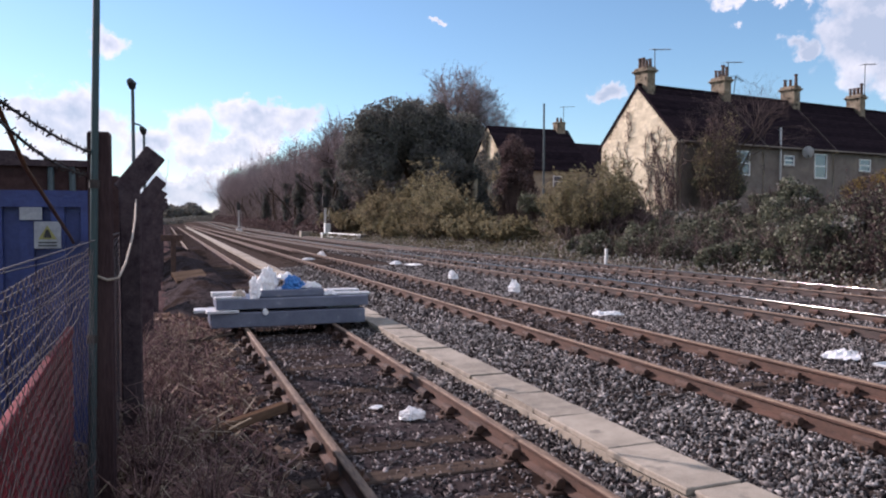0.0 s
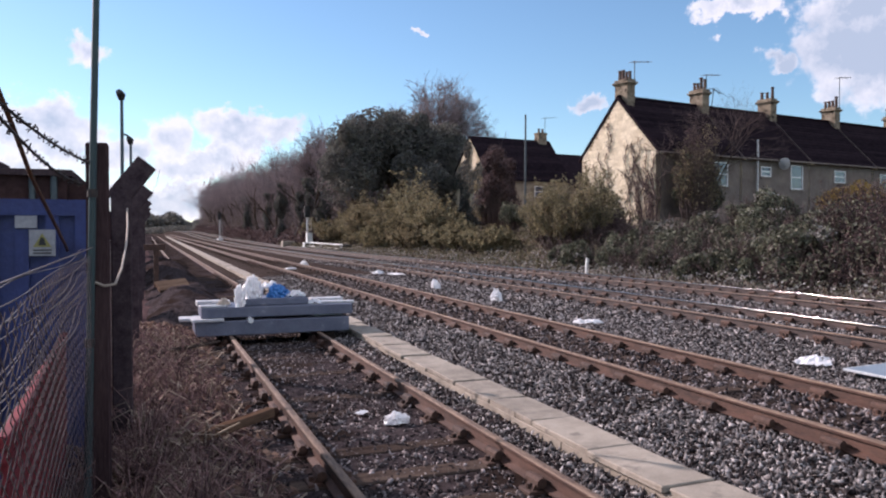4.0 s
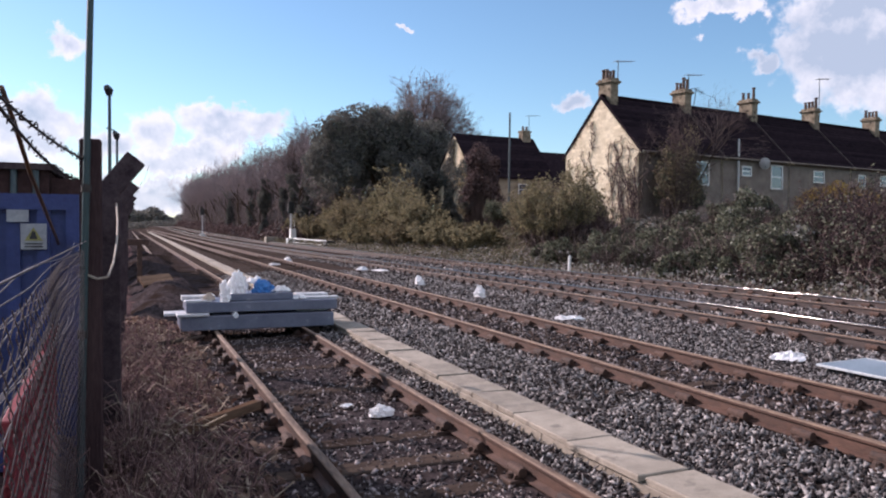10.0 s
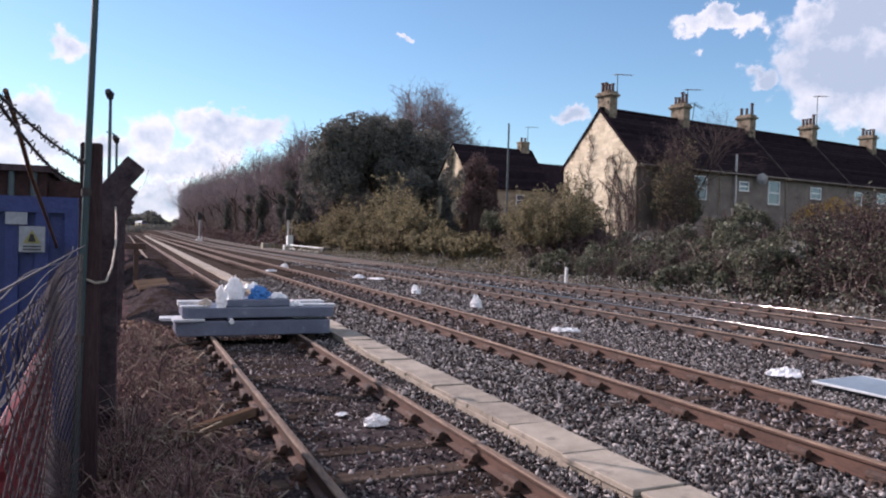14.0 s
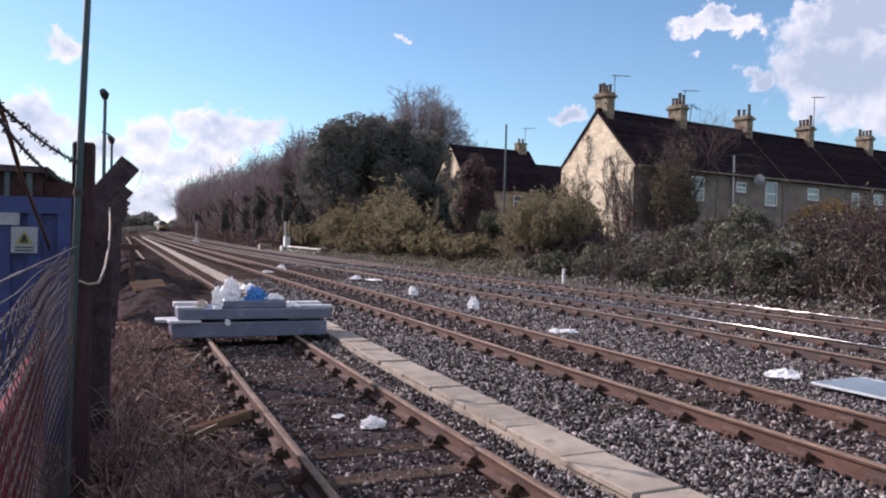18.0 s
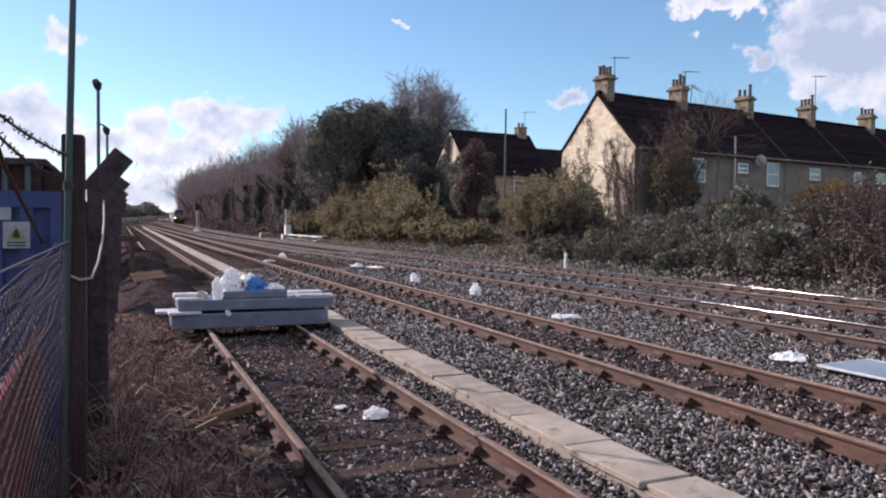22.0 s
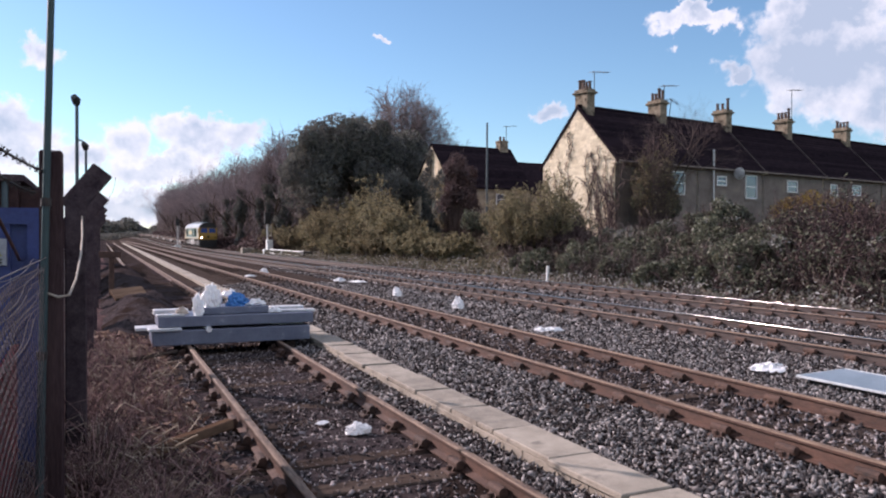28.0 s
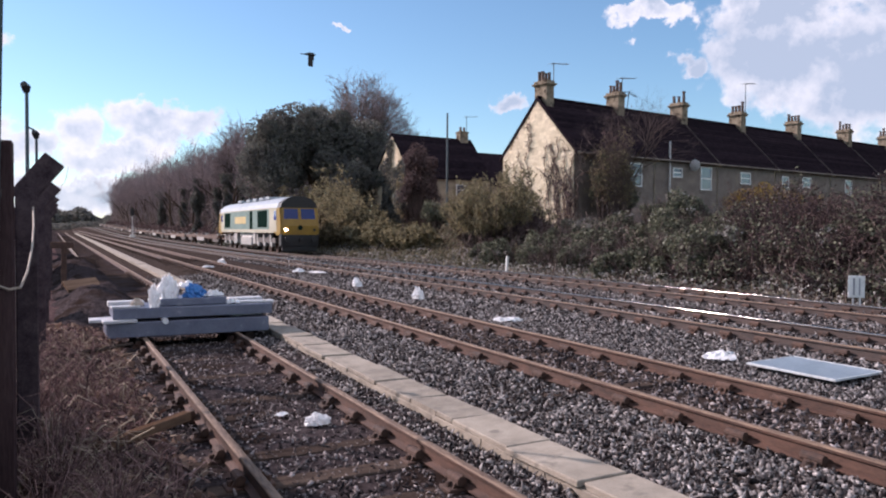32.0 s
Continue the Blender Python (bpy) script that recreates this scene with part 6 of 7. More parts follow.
def make_fence():
    f = thing("chain_link_fence", "chain-link fence on dark posts topped with barbed wire", "fence", Matrix.Translation((0, 0, 0.13)))
    # first post, square timber
    ob = part("post", box(bmesh.new(), -0.4, -0.272, 4.92, 5.05, -0.4, 2.205, bevel=0.012), POST_WOOD, f, "square dark timber fence post")
    # cranked concrete posts
    for k, y in enumerate((7.2, 12.0, 17.0, 22.0, 27.0, 32.0)):
        bm = bmesh.new()
        x = -0.25 + 0.010 * (y - 7.2)
        box(bm, x - 0.085, x + 0.085, y - 0.07, y + 0.07, -0.4, 2.03, bevel=0.012)
        m = Matrix.Translation((x - 0.02, y, 2.0)) @ pose(0, 0, 0, 0, 38, 0)
        box(bm, -0.075, 0.115, -0.065, 0.065, -0.08, 0.36, bevel=0.01, m=m)
        part("post", bm, POST_CONCRETE, f, "concrete fence post with cranked top")
    # tension wires
    bm = bmesh.new()
    tube(bm, [(FENCE_X - 0.03, y, 1.57) for y in np.arange(-2, 35, 0.75)], 0.003, 4)
    part("line_wire", bm, WIRE, f)
    # the mesh's top, slack and crumpled into loose folds between the posts
    slack = np.random.default_rng(31)
    for k in range(11):
        bm = bmesh.new()
        a, b = slack.uniform(0, 6, 2)
        pts = [(FENCE_X - 0.08 + 0.02 * math.sin(y * 2.3 + a), y, 1.56 - 0.035 * k - 0.03 * abs(math.sin(y * 0.64)) + 0.007 * math.sin(y * 3.1 + b)) for y in np.arange(0.9, 12.4, 0.12)]
        tube(bm, pts, 0.002, 4)
        part("slack_strand", bm, STRAND, f)
    # diamond mesh: zigzag wires down the fence
    rows = []
    p, z0, z1 = 0.06, -0.22, 1.55
    n = int((z1 - z0) / p)
    for k in range(int(12.4 / p)):
        y = 0.6 + k * p
        sag = 0.03 * math.sin(y * 1.3)
        for j in range(n):
            a = ((j + k) % 2)
            za, zb = z0 + j * p, z0 + (j + 1) * p
            ya, yb = y + (p if a else 0), y + (0 if a else p)
            rows.append(((FENCE_X - 0.04 + sag + 0.004 * (1 if a else -1), ya, za), (FENCE_X - 0.04 + sag - 0.004 * (1 if a else -1), yb, zb), 0.0016, 0.0016))
    ob = sticks("wire_mesh", rows, WIRE, f)
    tagged(ob, "rusting diamond wire mesh", kind="stuff")
    # barbed strands above the mesh
    prick = np.random.default_rng(77)
    for k, (xa, za, xb, zb, sag) in enumerate(((-0.60, 2.165, -0.38, 2.08, 0.03), (-0.56, 2.10, -0.42, 1.95, 0.05))):
        bm = bmesh.new()
        pts = []
        for i in range(41):
            u = i / 40
            y = 2.6 + 2.35 * u
            pts.append(Vector((xa + (xb - xa) * u, y, za + (zb - za) * u - sag * math.sin(math.pi * u))))
        tube(bm, pts, 0.007, 5)
        for i in range(1, 40, 2):
            for d in ((0.02, 0.012, 0.022), (-0.016, 0.01, 0.024), (0.012, -0.02, -0.022)):
                e = Vector(prick.normal(0, 1, 3)).normalized() * 0.024
                tube(bm, (pts[i] - e, pts[i] + e), (0.002, 0.004), 4)
        part("barbed_wire", bm, WIRE_DARK, f)
    for dx in (0.12,):
        bm = bmesh.new()
        pts = [Vector((-0.05 + dx, y, 2.08 + dx * 1.1 - 0.06 * abs(math.sin((y - 7.2) * math.pi / 3)))) for y in np.arange(7.2, 34.3, 0.5)]
        tube(bm, pts, 0.0022, 4)
        part("barbed_wire", bm, WIRE_DARK, f)
    # loop of loose wire hanging from the post
    bm = bmesh.new()
    tube(bm, [(-0.39, 4.93, 1.4), (-0.36, 4.91, 1.36), (-0.30, 4.9, 1.335), (-0.24, 4.91, 1.345), (-0.21, 5.2, 1.42), (-0.19, 5.8, 1.56), (-0.19, 6.5, 1.7), (-0.2, 7.12, 1.86)], 0.008, 6)
    part("loose_wire", bm, surface("pale_rope", (0.25, 0.2, 0.16), (0.42, 0.36, 0.3), 0.05, 0.8, 0.3), f, "pale rope slung between the posts")
    return f


make_fence()


def make_mast():
    """A slim pole lashed to the fence post, leaning a little."""
    t = thing("fence_mast", "slim tall grey-green pole lashed to the fence post", "pole", Matrix.Translation((-0.416, 4.88, -0.1)))
    top = Vector((0.124, 0, 4.7))
    part("pole", tube(bmesh.new(), ((0, 0, -0.2), top * 0.5, top), (0.024, 0.021, 0.018), 10), GALV, t)
    for z in (1.2, 2.1):
        part("clamp", tube(bmesh.new(), (top * (z / 4.7), top * ((z + 0.05) / 4.7)), 0.03, 10), WIRE_DARK, t)


make_mast()


def lamp_column(x, y, high, label, arm=0.0):
    t = thing("lamp_column", label, "lamp post", Matrix.Translation((x, y, ground_z(x, y))))
    part("column", tube(bmesh.new(), ((0, 0, 0), (0, 0, high * 0.3), (0, 0, high)), (0.036, 0.025, 0.018), 10), LAMP_GREY, t)
    bm = bmesh.new()
    tube(bm, ((0.0, 0, high - 0.03), (-0.005, -0.01, high + 0.03), (-0.03, -0.06, high + 0.06)), (0.03, 0.05, 0.035), 8)
    part("lantern", bm, BLACK, t)
    if arm:
        bm = bmesh.new()
        tube(bm, ((0, 0, high * 0.99), (-arm * 0.3, 0, high + 0.1), (-arm, 0, high + 0.13)), 0.014, 6)
        part("neck", bm, LAMP_GREY, t)
    return t


lamp_column(-0.284, 9.5, 3.41, "slim grey lamp column with small dark lantern")
lamp_column(-0.216, 12.0, 3.16, "slim grey lamp column with a bent neck further along the yard", 0.14)


def make_container():
    c = thing("container", "dark blue steel site container with signs", "container", pose(-3.0, 6.2, -0.05))
    body = part("body", box(bmesh.new(), -3.0, 2.5, 0.04, 1.9, 0.1, 2.03, bevel=0.015), BLUE_PAINT, c)
    k = -2.95
    while k < 2.4:
        part("rib", box(bmesh.new(), k, k + 0.09, 0.0, 0.038, 0.18, 1.96), BLUE_PAINT, body)
        k += 0.2
    part("frame", boxes((-3.03, 2.54, -0.015, 0.06, 0.0, 0.17), (-3.03, 2.54, -0.015, 0.06, 1.96, 2.08), (2.45, 2.54, -0.015, 0.06, 0.17, 1.96)), BLUE_PAINT, c)
    return c


make_container()


def plate(name, m, w, h, material, label):
    t = thing(name, label, "sign", m)
    part("plate", box(bmesh.new(), -w / 2, w / 2, -0.008, 0.008, -h / 2, h / 2, bevel=0.003), material, t)
    return t


W = plate("warning_sign", pose(-0.768, 6.178, 1.707), 0.175, 0.195, SIGN_GREY, "white warning sign with yellow triangle on the container")
bm = bmesh.new()
prism(bm, ((-0.06, -0.03), (0.06, -0.03), (0.0, 0.07)), -0.014, -0.009)
part("triangle", bm, SIGN_DULL, W, "yellow warning triangle")
bm = bmesh.new()
prism(bm, ((-0.027, -0.018), (0.027, -0.018), (0.009, 0.04), (-0.009, 0.04)), -0.019, -0.015)
part("symbol", bm, BLACK, W)
bm = bmesh.new()
for z in (-0.058, -0.08):
    box(bm, -0.06, 0.06, -0.013, -0.009, z, z + 0.009)
part("text_bar", bm, BLACK, W)
plate("notice", pose(-0.874, 6.178, 1.861), 0.145, 0.092, SIGN_GREY, "plain white notice on the container")


def make_yard_back():
    t = thing("yard_building", "low dark brown yard building behind the container", "building", pose(-8.6, 31.0, -0.03))
    part("wall", boxes((-8, 6.0, 0, 8, 0, 3.75)), BRICK_RED, t)
    part("roof", boxes((-8.3, 6.2, -0.3, 8.3, 3.75, 3.98)), POST_CONCRETE, t)
    part("roof_unit", boxes((-1.5, 3.6, 1.2, 4.4, 3.98, 4.4), bevel=0.05), POST_CONCRETE, t)
    part("lean_to", boxes((6.02, 7.1, 0.6, 6, 0, 3.5)), BRICK_RED, t)
    part("downpipe", tube(bmesh.new(), ((4.9, -0.12, 0), (4.9, -0.12, 3.74)), 0.11, 8), LAMP_GREY, t)
    part("downpipe", tube(bmesh.new(), ((5.6, -0.12, 0), (5.6, -0.12, 3.74)), 0.11, 8), LAMP_GREY, t)
    for x, y, h, lab in ((-2.6, 44, 2.6, "dark low shed far along the yard"), (-3.5, 58, 2.4, "dark low shed at the yard's end")):
        u = thing("shed", lab, "shed", pose(x, y, -0.03))
        part("wall", boxes((-3, 1.2, 0, 4, 0, h)), BRICK_RED, u)
        part("roof", boxes((-3.2, 1.4, -0.2, 4.2, h, h + 0.15)), POST_CONCRETE, u)
    bar = part("leaning_bar", tube(bmesh.new(), ((-0.60, 3.2, 2.35), (-0.58, 3.4, 2.24), (-0.57, 3.9, 2.055), (-0.6, 6.0, 1.69), (-0.62, 6.6, 1.59)), 0.0105, 8), ORANGE)
    tagged(bar, "bent orange-brown steel bar leaning over the fence", "bar")
    b = thing("barrier", "red plastic mesh barrier panel leaning behind the fence", "barrier", pose(-0.615, 5.12, -0.05, 0, 0, 1))
    bm = bmesh.new()
    for k in range(34):
        box(bm, 0.0, 0.02, -2.1 + k * 0.09, -2.1 + k * 0.09 + 0.078, 0.0, 1.05)
    for k in range(14):
        box(bm, -0.004, 0.024, -2.1, 0.95, 0.02 + k * 0.078, 0.06 + k * 0.078)
    part("mesh_panel", bm, RED_MESH, b)
    part("top_rail", boxes((-0.012, 0.032, -2.12, 0.97, 1.05, 1.1), bevel=0.006), RED_MESH, b)
    g = thing("pallet_stack", "grey-brown pile of planks behind the fence", "pile", pose(-1.6, 7.9, -0.04))
    rng = np.random.default_rng(5)
    for k in range(16):
        bm = box(bmesh.new(), -0.6 + rng.uniform(-.1, .1), 0.5 + rng.uniform(-.1, .1), -0.07, 0.07, 0, 0.05, bevel=0.006)
        ob = part("plank", bm, SLEEPER_WOOD, g)
        ob.matrix_basis = pose(0, -0.4 + (k % 4) * 0.24, 0.02 + (k // 4) * 0.07, 0, 0, rng.normal(0, 4))
    s = thing("scrap_heap", "rust-brown timber frame beside the siding", "frame", pose(0.18, 24.0, -0.12))
    part("top_beam", boxes((-0.4, 0.4, -0.1, 0.1, 1.3, 1.48), bevel=0.01), RUST, s)
    part("leg", boxes((-0.34, -0.2, -0.08, 0.08, 0, 1.3)), RUST, s)
    part("leg", boxes((0.08, 0.22, -0.08, 0.08, 0, 1.3)), RUST, s)
    # long low heap added over the disused rail for the dark, shaded strip beyond the stack
    rng = np.random.default_rng(64)
    xs, ys = np.linspace(-0.15, 2.05, 24), np.linspace(15.2, 52, 150)
    X, Y = np.meshgrid(xs, ys)
    hump = np.clip(np.sin(np.pi * (X + 0.15) / 2.2), 0, 1) ** 0.7 * np.clip((Y - 15.2) / 1.2, 0, 1) * np.clip((52 - Y) / 9, 0, 1)
    Z = -0.3 + hump * (0.52 + 0.1 * np.sin(X * 4 + Y * 0.9) * np.sin(Y * 1.7) + 0.06 * np.sin(Y * 3.7 + X * 6)) + rng.normal(0, 0.018, X.shape)
    m, n = X.shape
    at = np.arange(m * n).reshape(m, n)
    faces = np.stack([at[:-1, :-1], at[:-1, 1:], at[1:, 1:], at[1:, :-1]], -1).reshape(-1, 4)
    tagged(soup("earth_heap", np.stack([X, Y, Z], -1).reshape(-1, 3), faces, SIDING_SOIL), "long low heap of dark earth, set where shade hides the disused rail", "heap", kind="stuff")
    board = surface("dry_weathered_board", (0.085, 0.055, 0.04), (0.18, 0.125, 0.09), 0.2, 0.9, 0.4, fine=0.02, grain=(0.2, 1, 1))
    ob = part("loose_slab", box(bmesh.new(), -0.42, 0.42, -0.28, 0.28, -0.04, 0.04, bevel=0.01), board)
    ob.matrix_world = pose(0.72, 22.0, 0.27, 22, -5, 14)
    tagged(ob, "weathered brown board leaning on the dark heap", "board")


make_yard_back()

# ---- lineside things across the main line ----
def marker_post(x, y, high, label):
    ob = part("marker_post", box(bmesh.new(), -0.05, 0.05, -0.04, 0.04, -0.2, high, bevel=0.01), SIGN_WHITE)
    ob.matrix_world = pose(x, y, ground_z(x, y), 0, 3, 10)
    tagged(ob, label, "marker post")


marker_post(16.4, 26.1, 0.75, "short white marker post at the foot of the bank")
marker_post(17.2, 29.5, 0.5, "short pale stake at the foot of the bank")
S = thing("line_sign", "white distance board on two short legs beside the line", "sign", pose(16.2, 10.9, ground_z(16.2, 10.9), 0, 0, -52))
part("board", box(bmesh.new(), -0.17, 0.17, -0.012, 0.012, 0.28, 0.78, bevel=0.005), SIGN_WHITE, S)
for x in (-0.08, 0.06):
    part("leg", box(bmesh.new(), x, x + 0.035, 0.013, 0.04, -0.2, 0.76), SIGN_WHITE, S)
part("text_bar", boxes((-0.07, -0.03, -0.018, -0.0125, 0.34, 0.72), (0.05, 0.08, -0.018, -0.0125, 0.34, 0.72)), SIGN_GREY, S)


def make_signal(x, y, high, label):
    s = thing("signal_post", label, "railway signal", pose(x, y, ground_z(x, y)))
    part("post", tube(bmesh.new(), ((0, 0, 0), (0, 0, high)), 0.09, 10), SLATE_GREY, s)
    part("ladder", boxes((0.14, 0.17, -0.03, 0.0, 0, high), (0.42, 0.45, -0.03, 0, 0, high), *[(0.17, 0.42, -0.03, 0.0, z, z + 0.03) for z in np.arange(0.4, high, 0.45)]), SLATE_GREY, s)
    head = part("signal_head", boxes((-0.3, 0.3, -0.2, 0.1, high, high + 1.25), bevel=0.03), BLACK, s, "black signal head")
    part("hood", tube(bmesh.new(), ((0, -0.2, high + 0.85), (0, -0.42, high + 0.85)), 0.14, 12), BLACK, head)
    part("hood", tube(bmesh.new(), ((0, -0.2, high + 0.4), (0, -0.42, high + 0.4)), 0.14, 12), BLACK, head)
    part("base", boxes((-0.4, 0.5, -0.4, 0.4, -0.3, 0.35), bevel=0.03), SIGN_WHITE, s)


make_signal(12.7, 138, 3.6, "slim railway signal between the tracks")
make_signal(17.0, 84, 3.5, "slim railway signal at the foot of the wood")


def make_cabinets():
    c = thing("location_cabinet", "white lineside equipment cabinet with pipe rails", "cabinet", pose(16.9, 83, ground_z(16.9, 83)))
    part("body", boxes((-0.5, 0.4, -0.4, 0.5, 0, 0.75), (-0.15, 0.45, -0.3, 0.5, 0.75, 1.75), bevel=0.03), SIGN_WHITE, c)
    f = thing("white_barrier", "low white pipe-rail barrier at the foot of the bank", "barrier", pose(17.0, 78, ground_z(17.0, 78)))
    bm = bmesh.new()
    for z in (0.35, 0.75):
        tube(bm, ((0.2, -9.5, z), (-0.1, 4, z)), 0.06, 8)
    part("rail", bm, SIGN_WHITE, f)
    for y in (-9, -5, -1, 3):
        part("post", boxes((-0.06, 0.06, y - 0.06, y + 0.06, -0.2, 0.85)), SIGN_WHITE, f)
    part("end_block", boxes((-0.3, 0.5, -11.2, -9.6, -0.1, 0.8), bevel=0.05), BLACK, f, "black end block")
    y = thing("cable_drum", "pale bin beside the white barrier", "bin", pose(16.6, 92, ground_z(16.6, 92)))
    part("bin_body", boxes((-1.0, 1.0, -0.6, 0.6, 0, 0.7), bevel=0.05), CONCRETE, y)


make_cabinets()

# ---- train ----
def make_loco():
    t = thing("locomotive", "green and yellow diesel freight locomotive with lit headlamp", "locomotive")
    L = 21.0
    side, roof = 1.32, 3.86
    arc = [(-side, 1.05), (-side, 3.05), (-1.2, 3.38), (-0.85, 3.66), (-0.4, 3.82), (0, 3.86), (0.4, 3.82), (0.85, 3.66), (1.2, 3.38), (side, 3.05), (side, 1.05)]
    bm = bmesh.new()
    prism(bm, [(-side, 1.4), (-side, 3.05), (side, 3.05), (side, 1.4)], 1.9, L - 1.6)
    part("body", bm, LOCO_GREEN, t, "pale grey-green body side")
    bm = bmesh.new()
    prism(bm, arc[1:10], 0.93, L - 0.5)
    part("roof", bm, LOCO_ROOF, t, "light grey curved roof")
    # cabs at both ends, front face raked
    turn = Matrix(((0, 1, 0, 0), (1, 0, 0, 0), (0, 0, 1, 0), (0, 0, 0, 1)))
    for end in (0, 1):
        bm = bmesh.new()
        prism(bm, [(0.0, 1.25), (0.0, 1.85), (0.3, 3.05), (1.9, 3.05), (1.9, 1.38), (0.5, 1.15)], -side + 0.005, side - 0.005, turn)
        bmesh.ops.bevel(bm, geom=[e for e in bm.edges if abs(e.verts[0].co.x) > 1 and e.verts[0].co.x * e.verts[1].co.x > 0 and min(v.co.y for v in e.verts) < 0.2], offset=0.1, segments=2, affect="EDGES")
        if end:
            bmesh.ops.transform(bm, matrix=Matrix.Translation((0, L, 0)) @ Matrix.Rotation(math.pi, 4, "Z"), verts=bm.verts[:])
        cab = part("cab", bm, LOCO_YELLOW, t, "yellow cab end")
        y0, y1 = ((0.75, 1.9), (L - 1.9, L - 0.75))[end]
        part("cab_side", boxes((-side - 0.008, side + 0.008, y0 + (0.35 if not end else 0), y1 - (0.35 if end else 0), 1.45, 3.04)), LOCO_CREAM, cab)
        part("side_window", boxes((-side - 0.016, side + 0.016, *((1.15, 1.75), (L - 1.75, L - 1.15))[end], 2.25, 2.85)), WINDSCREEN, cab)
        if not end:
            for s in (-1, 1):
                bm = bmesh.new()
                a, b = (0.1, 1.08)
                vs = [bm.verts.new(v) for v in ((s * a, 0.11, 2.3), (s * b, 0.11, 2.3), (s * (b - 0.05), 0.277, 2.98), (s * a, 0.277, 2.98))]
                f = bm.faces.new(vs if s > 0 else vs[::-1])
                bmesh.ops.solidify(bm, geom=[f], thickness=0.06)
                part("windscreen", bm, WINDSCREEN, cab, "windscreen with the reflected sky's blue in its colour")
            bm = bmesh.new()
            prism(bm, [(x * 0.97, z * 1.0) for x, z in arc[1:10]], 0.28, 0.92)
            part("brow", bm, BLACK, cab, "dark rounded brow over the windscreens")
            for s in (-1, 1):
                bm = bmesh.new()
                tube(bm, ((s * 0.98, 0.05, 1.58), (s * 0.98, -0.05, 1.58)), 0.095 if s < 0 else 0.09, 12)
                part("headlamp", bm, LIGHT_ON if s < 0 else BLACK, cab, "lit round headlamp" if s < 0 else "unlit marker lamp")
            bm = bmesh.new()
            tube(bm, ((0, 0.05, 1.72), (0, -0.02, 1.72)), 0.17, 14)
            part("emblem", bm, LOCO_GRILLE, cab)
    # front below the cab
    part("buffer_beam", boxes((-1.29, 1.29, 0.02, 0.6, 0.45, 1.29), bevel=0.04), BLACK, t, "black buffer beam")
    part("snow_plough", boxes((-1.2, 1.2, 0.05, 0.35, 0.12, 0.5), bevel=0.04), BLACK, t)
    for s in (-0.88, 0.88):
        bm = bmesh.new()
        tube(bm, ((s, 0.2, 0.98), (s, -0.35, 0.98), (s, -0.36, 0.98), (s, -0.42, 0.98)), (0.09, 0.09, 0.24, 0.24), 14)
        part("buffer", bm, BLACK, t)
    part("coupling", boxes((-0.08, 0.08, -0.3, 0.2, 0.8, 1.0)), BLACK, t)
    # side dressing
    for y0, y1, m, n, z0, z1 in ((3.6, 6.4, LOCO_GRILLE, "grille", 1.75, 2.95), (10.2, 14.2, LOCO_LETTER, "lettering_panel", 2.05, 2.6), (16.0, 18.3, LOCO_GRILLE, "grille", 1.75, 2.95), (8.0, 8.9, LOCO_GRILLE, "door_panel", 1.6, 3.0)):
        part(n, boxes((-side - 0.012, side + 0.012, y0, y1, z0, z1)), m, t)
    part("sole_bar", boxes((-side - 0.02, side + 0.02, 1.7, L - 1.4, 1.36, 1.6)), LOCO_CREAM, t, "pale lined sole bar")
    for y0, y1 in ((1.9, 3.0), (18.5, 19.4)):
        part("end_panel", boxes((-side - 0.009, side + 0.009, y0, y1, 1.6, 3.02)), LOCO_CREAM, t)
    part("cantrail_stripe", boxes((-side - 0.015, side + 0.015, 1.9, L - 1.7, 3.02, 3.1)), LOCO_CREAM, t)
    for y in (5.5, 7.2, 9.4, 11.5, 14.6):
        part("roof_unit", boxes((-0.7, 0.7, y, y + 1.3, 3.76, 3.98), bevel=0.04), LOCO_ROOF, t)
    bm = bmesh.new()
    box(bm, -1.25, 1.25, 8.6, 12.4, 0.32, 1.1, bevel=0.12)
    box(bm, -1.1, 1.1, 8.2, 13.2, 1.1, 1.4)
    part("fuel_tank", bm, LOCO_TANK, t, "pale grey fuel tank")
    for y in (4.6, 16.4):
        b = part("bogie", boxes((-1.15, -0.95, y - 2.6, y + 2.6, 0.62, 1.0), (0.95, 1.15, y - 2.6, y + 2.6, 0.62, 1.0), (-1.0, 1.0, y - 0.5, y + 0.5, 0.55, 1.39), bevel=0.03), LOCO_UNDER, t, "grimy six-wheeled bogie frame")
        for k in (-1.9, 0, 1.9):
            for s in (-1, 1):
                bm = bmesh.new()
                tube(bm, ((s * 0.68, y + k, 0.53), (s * 0.82, y + k, 0.53)), 0.53, 20)
                part("wheel", bm, RUST_DARK, b)
                part("axle_box", boxes((s * 1.16 - 0.1, s * 1.16 + 0.1, y + k - 0.2, y + k + 0.2, 0.38, 0.72), bevel=0.03), LOCO_TANK, b)
                part("spring", boxes((s * 1.12 - 0.07, s * 1.12 + 0.07, y + k + 0.4, y + k + 0.68, 0.5, 1.25)), LOCO_TANK, b)
    for y in (7.3, 13.6):
        part("equipment_box", boxes((-1.27, 1.27, y, y + 0.8, 0.5, 1.36), bevel=0.03), LOCO_TANK, t)
    return t


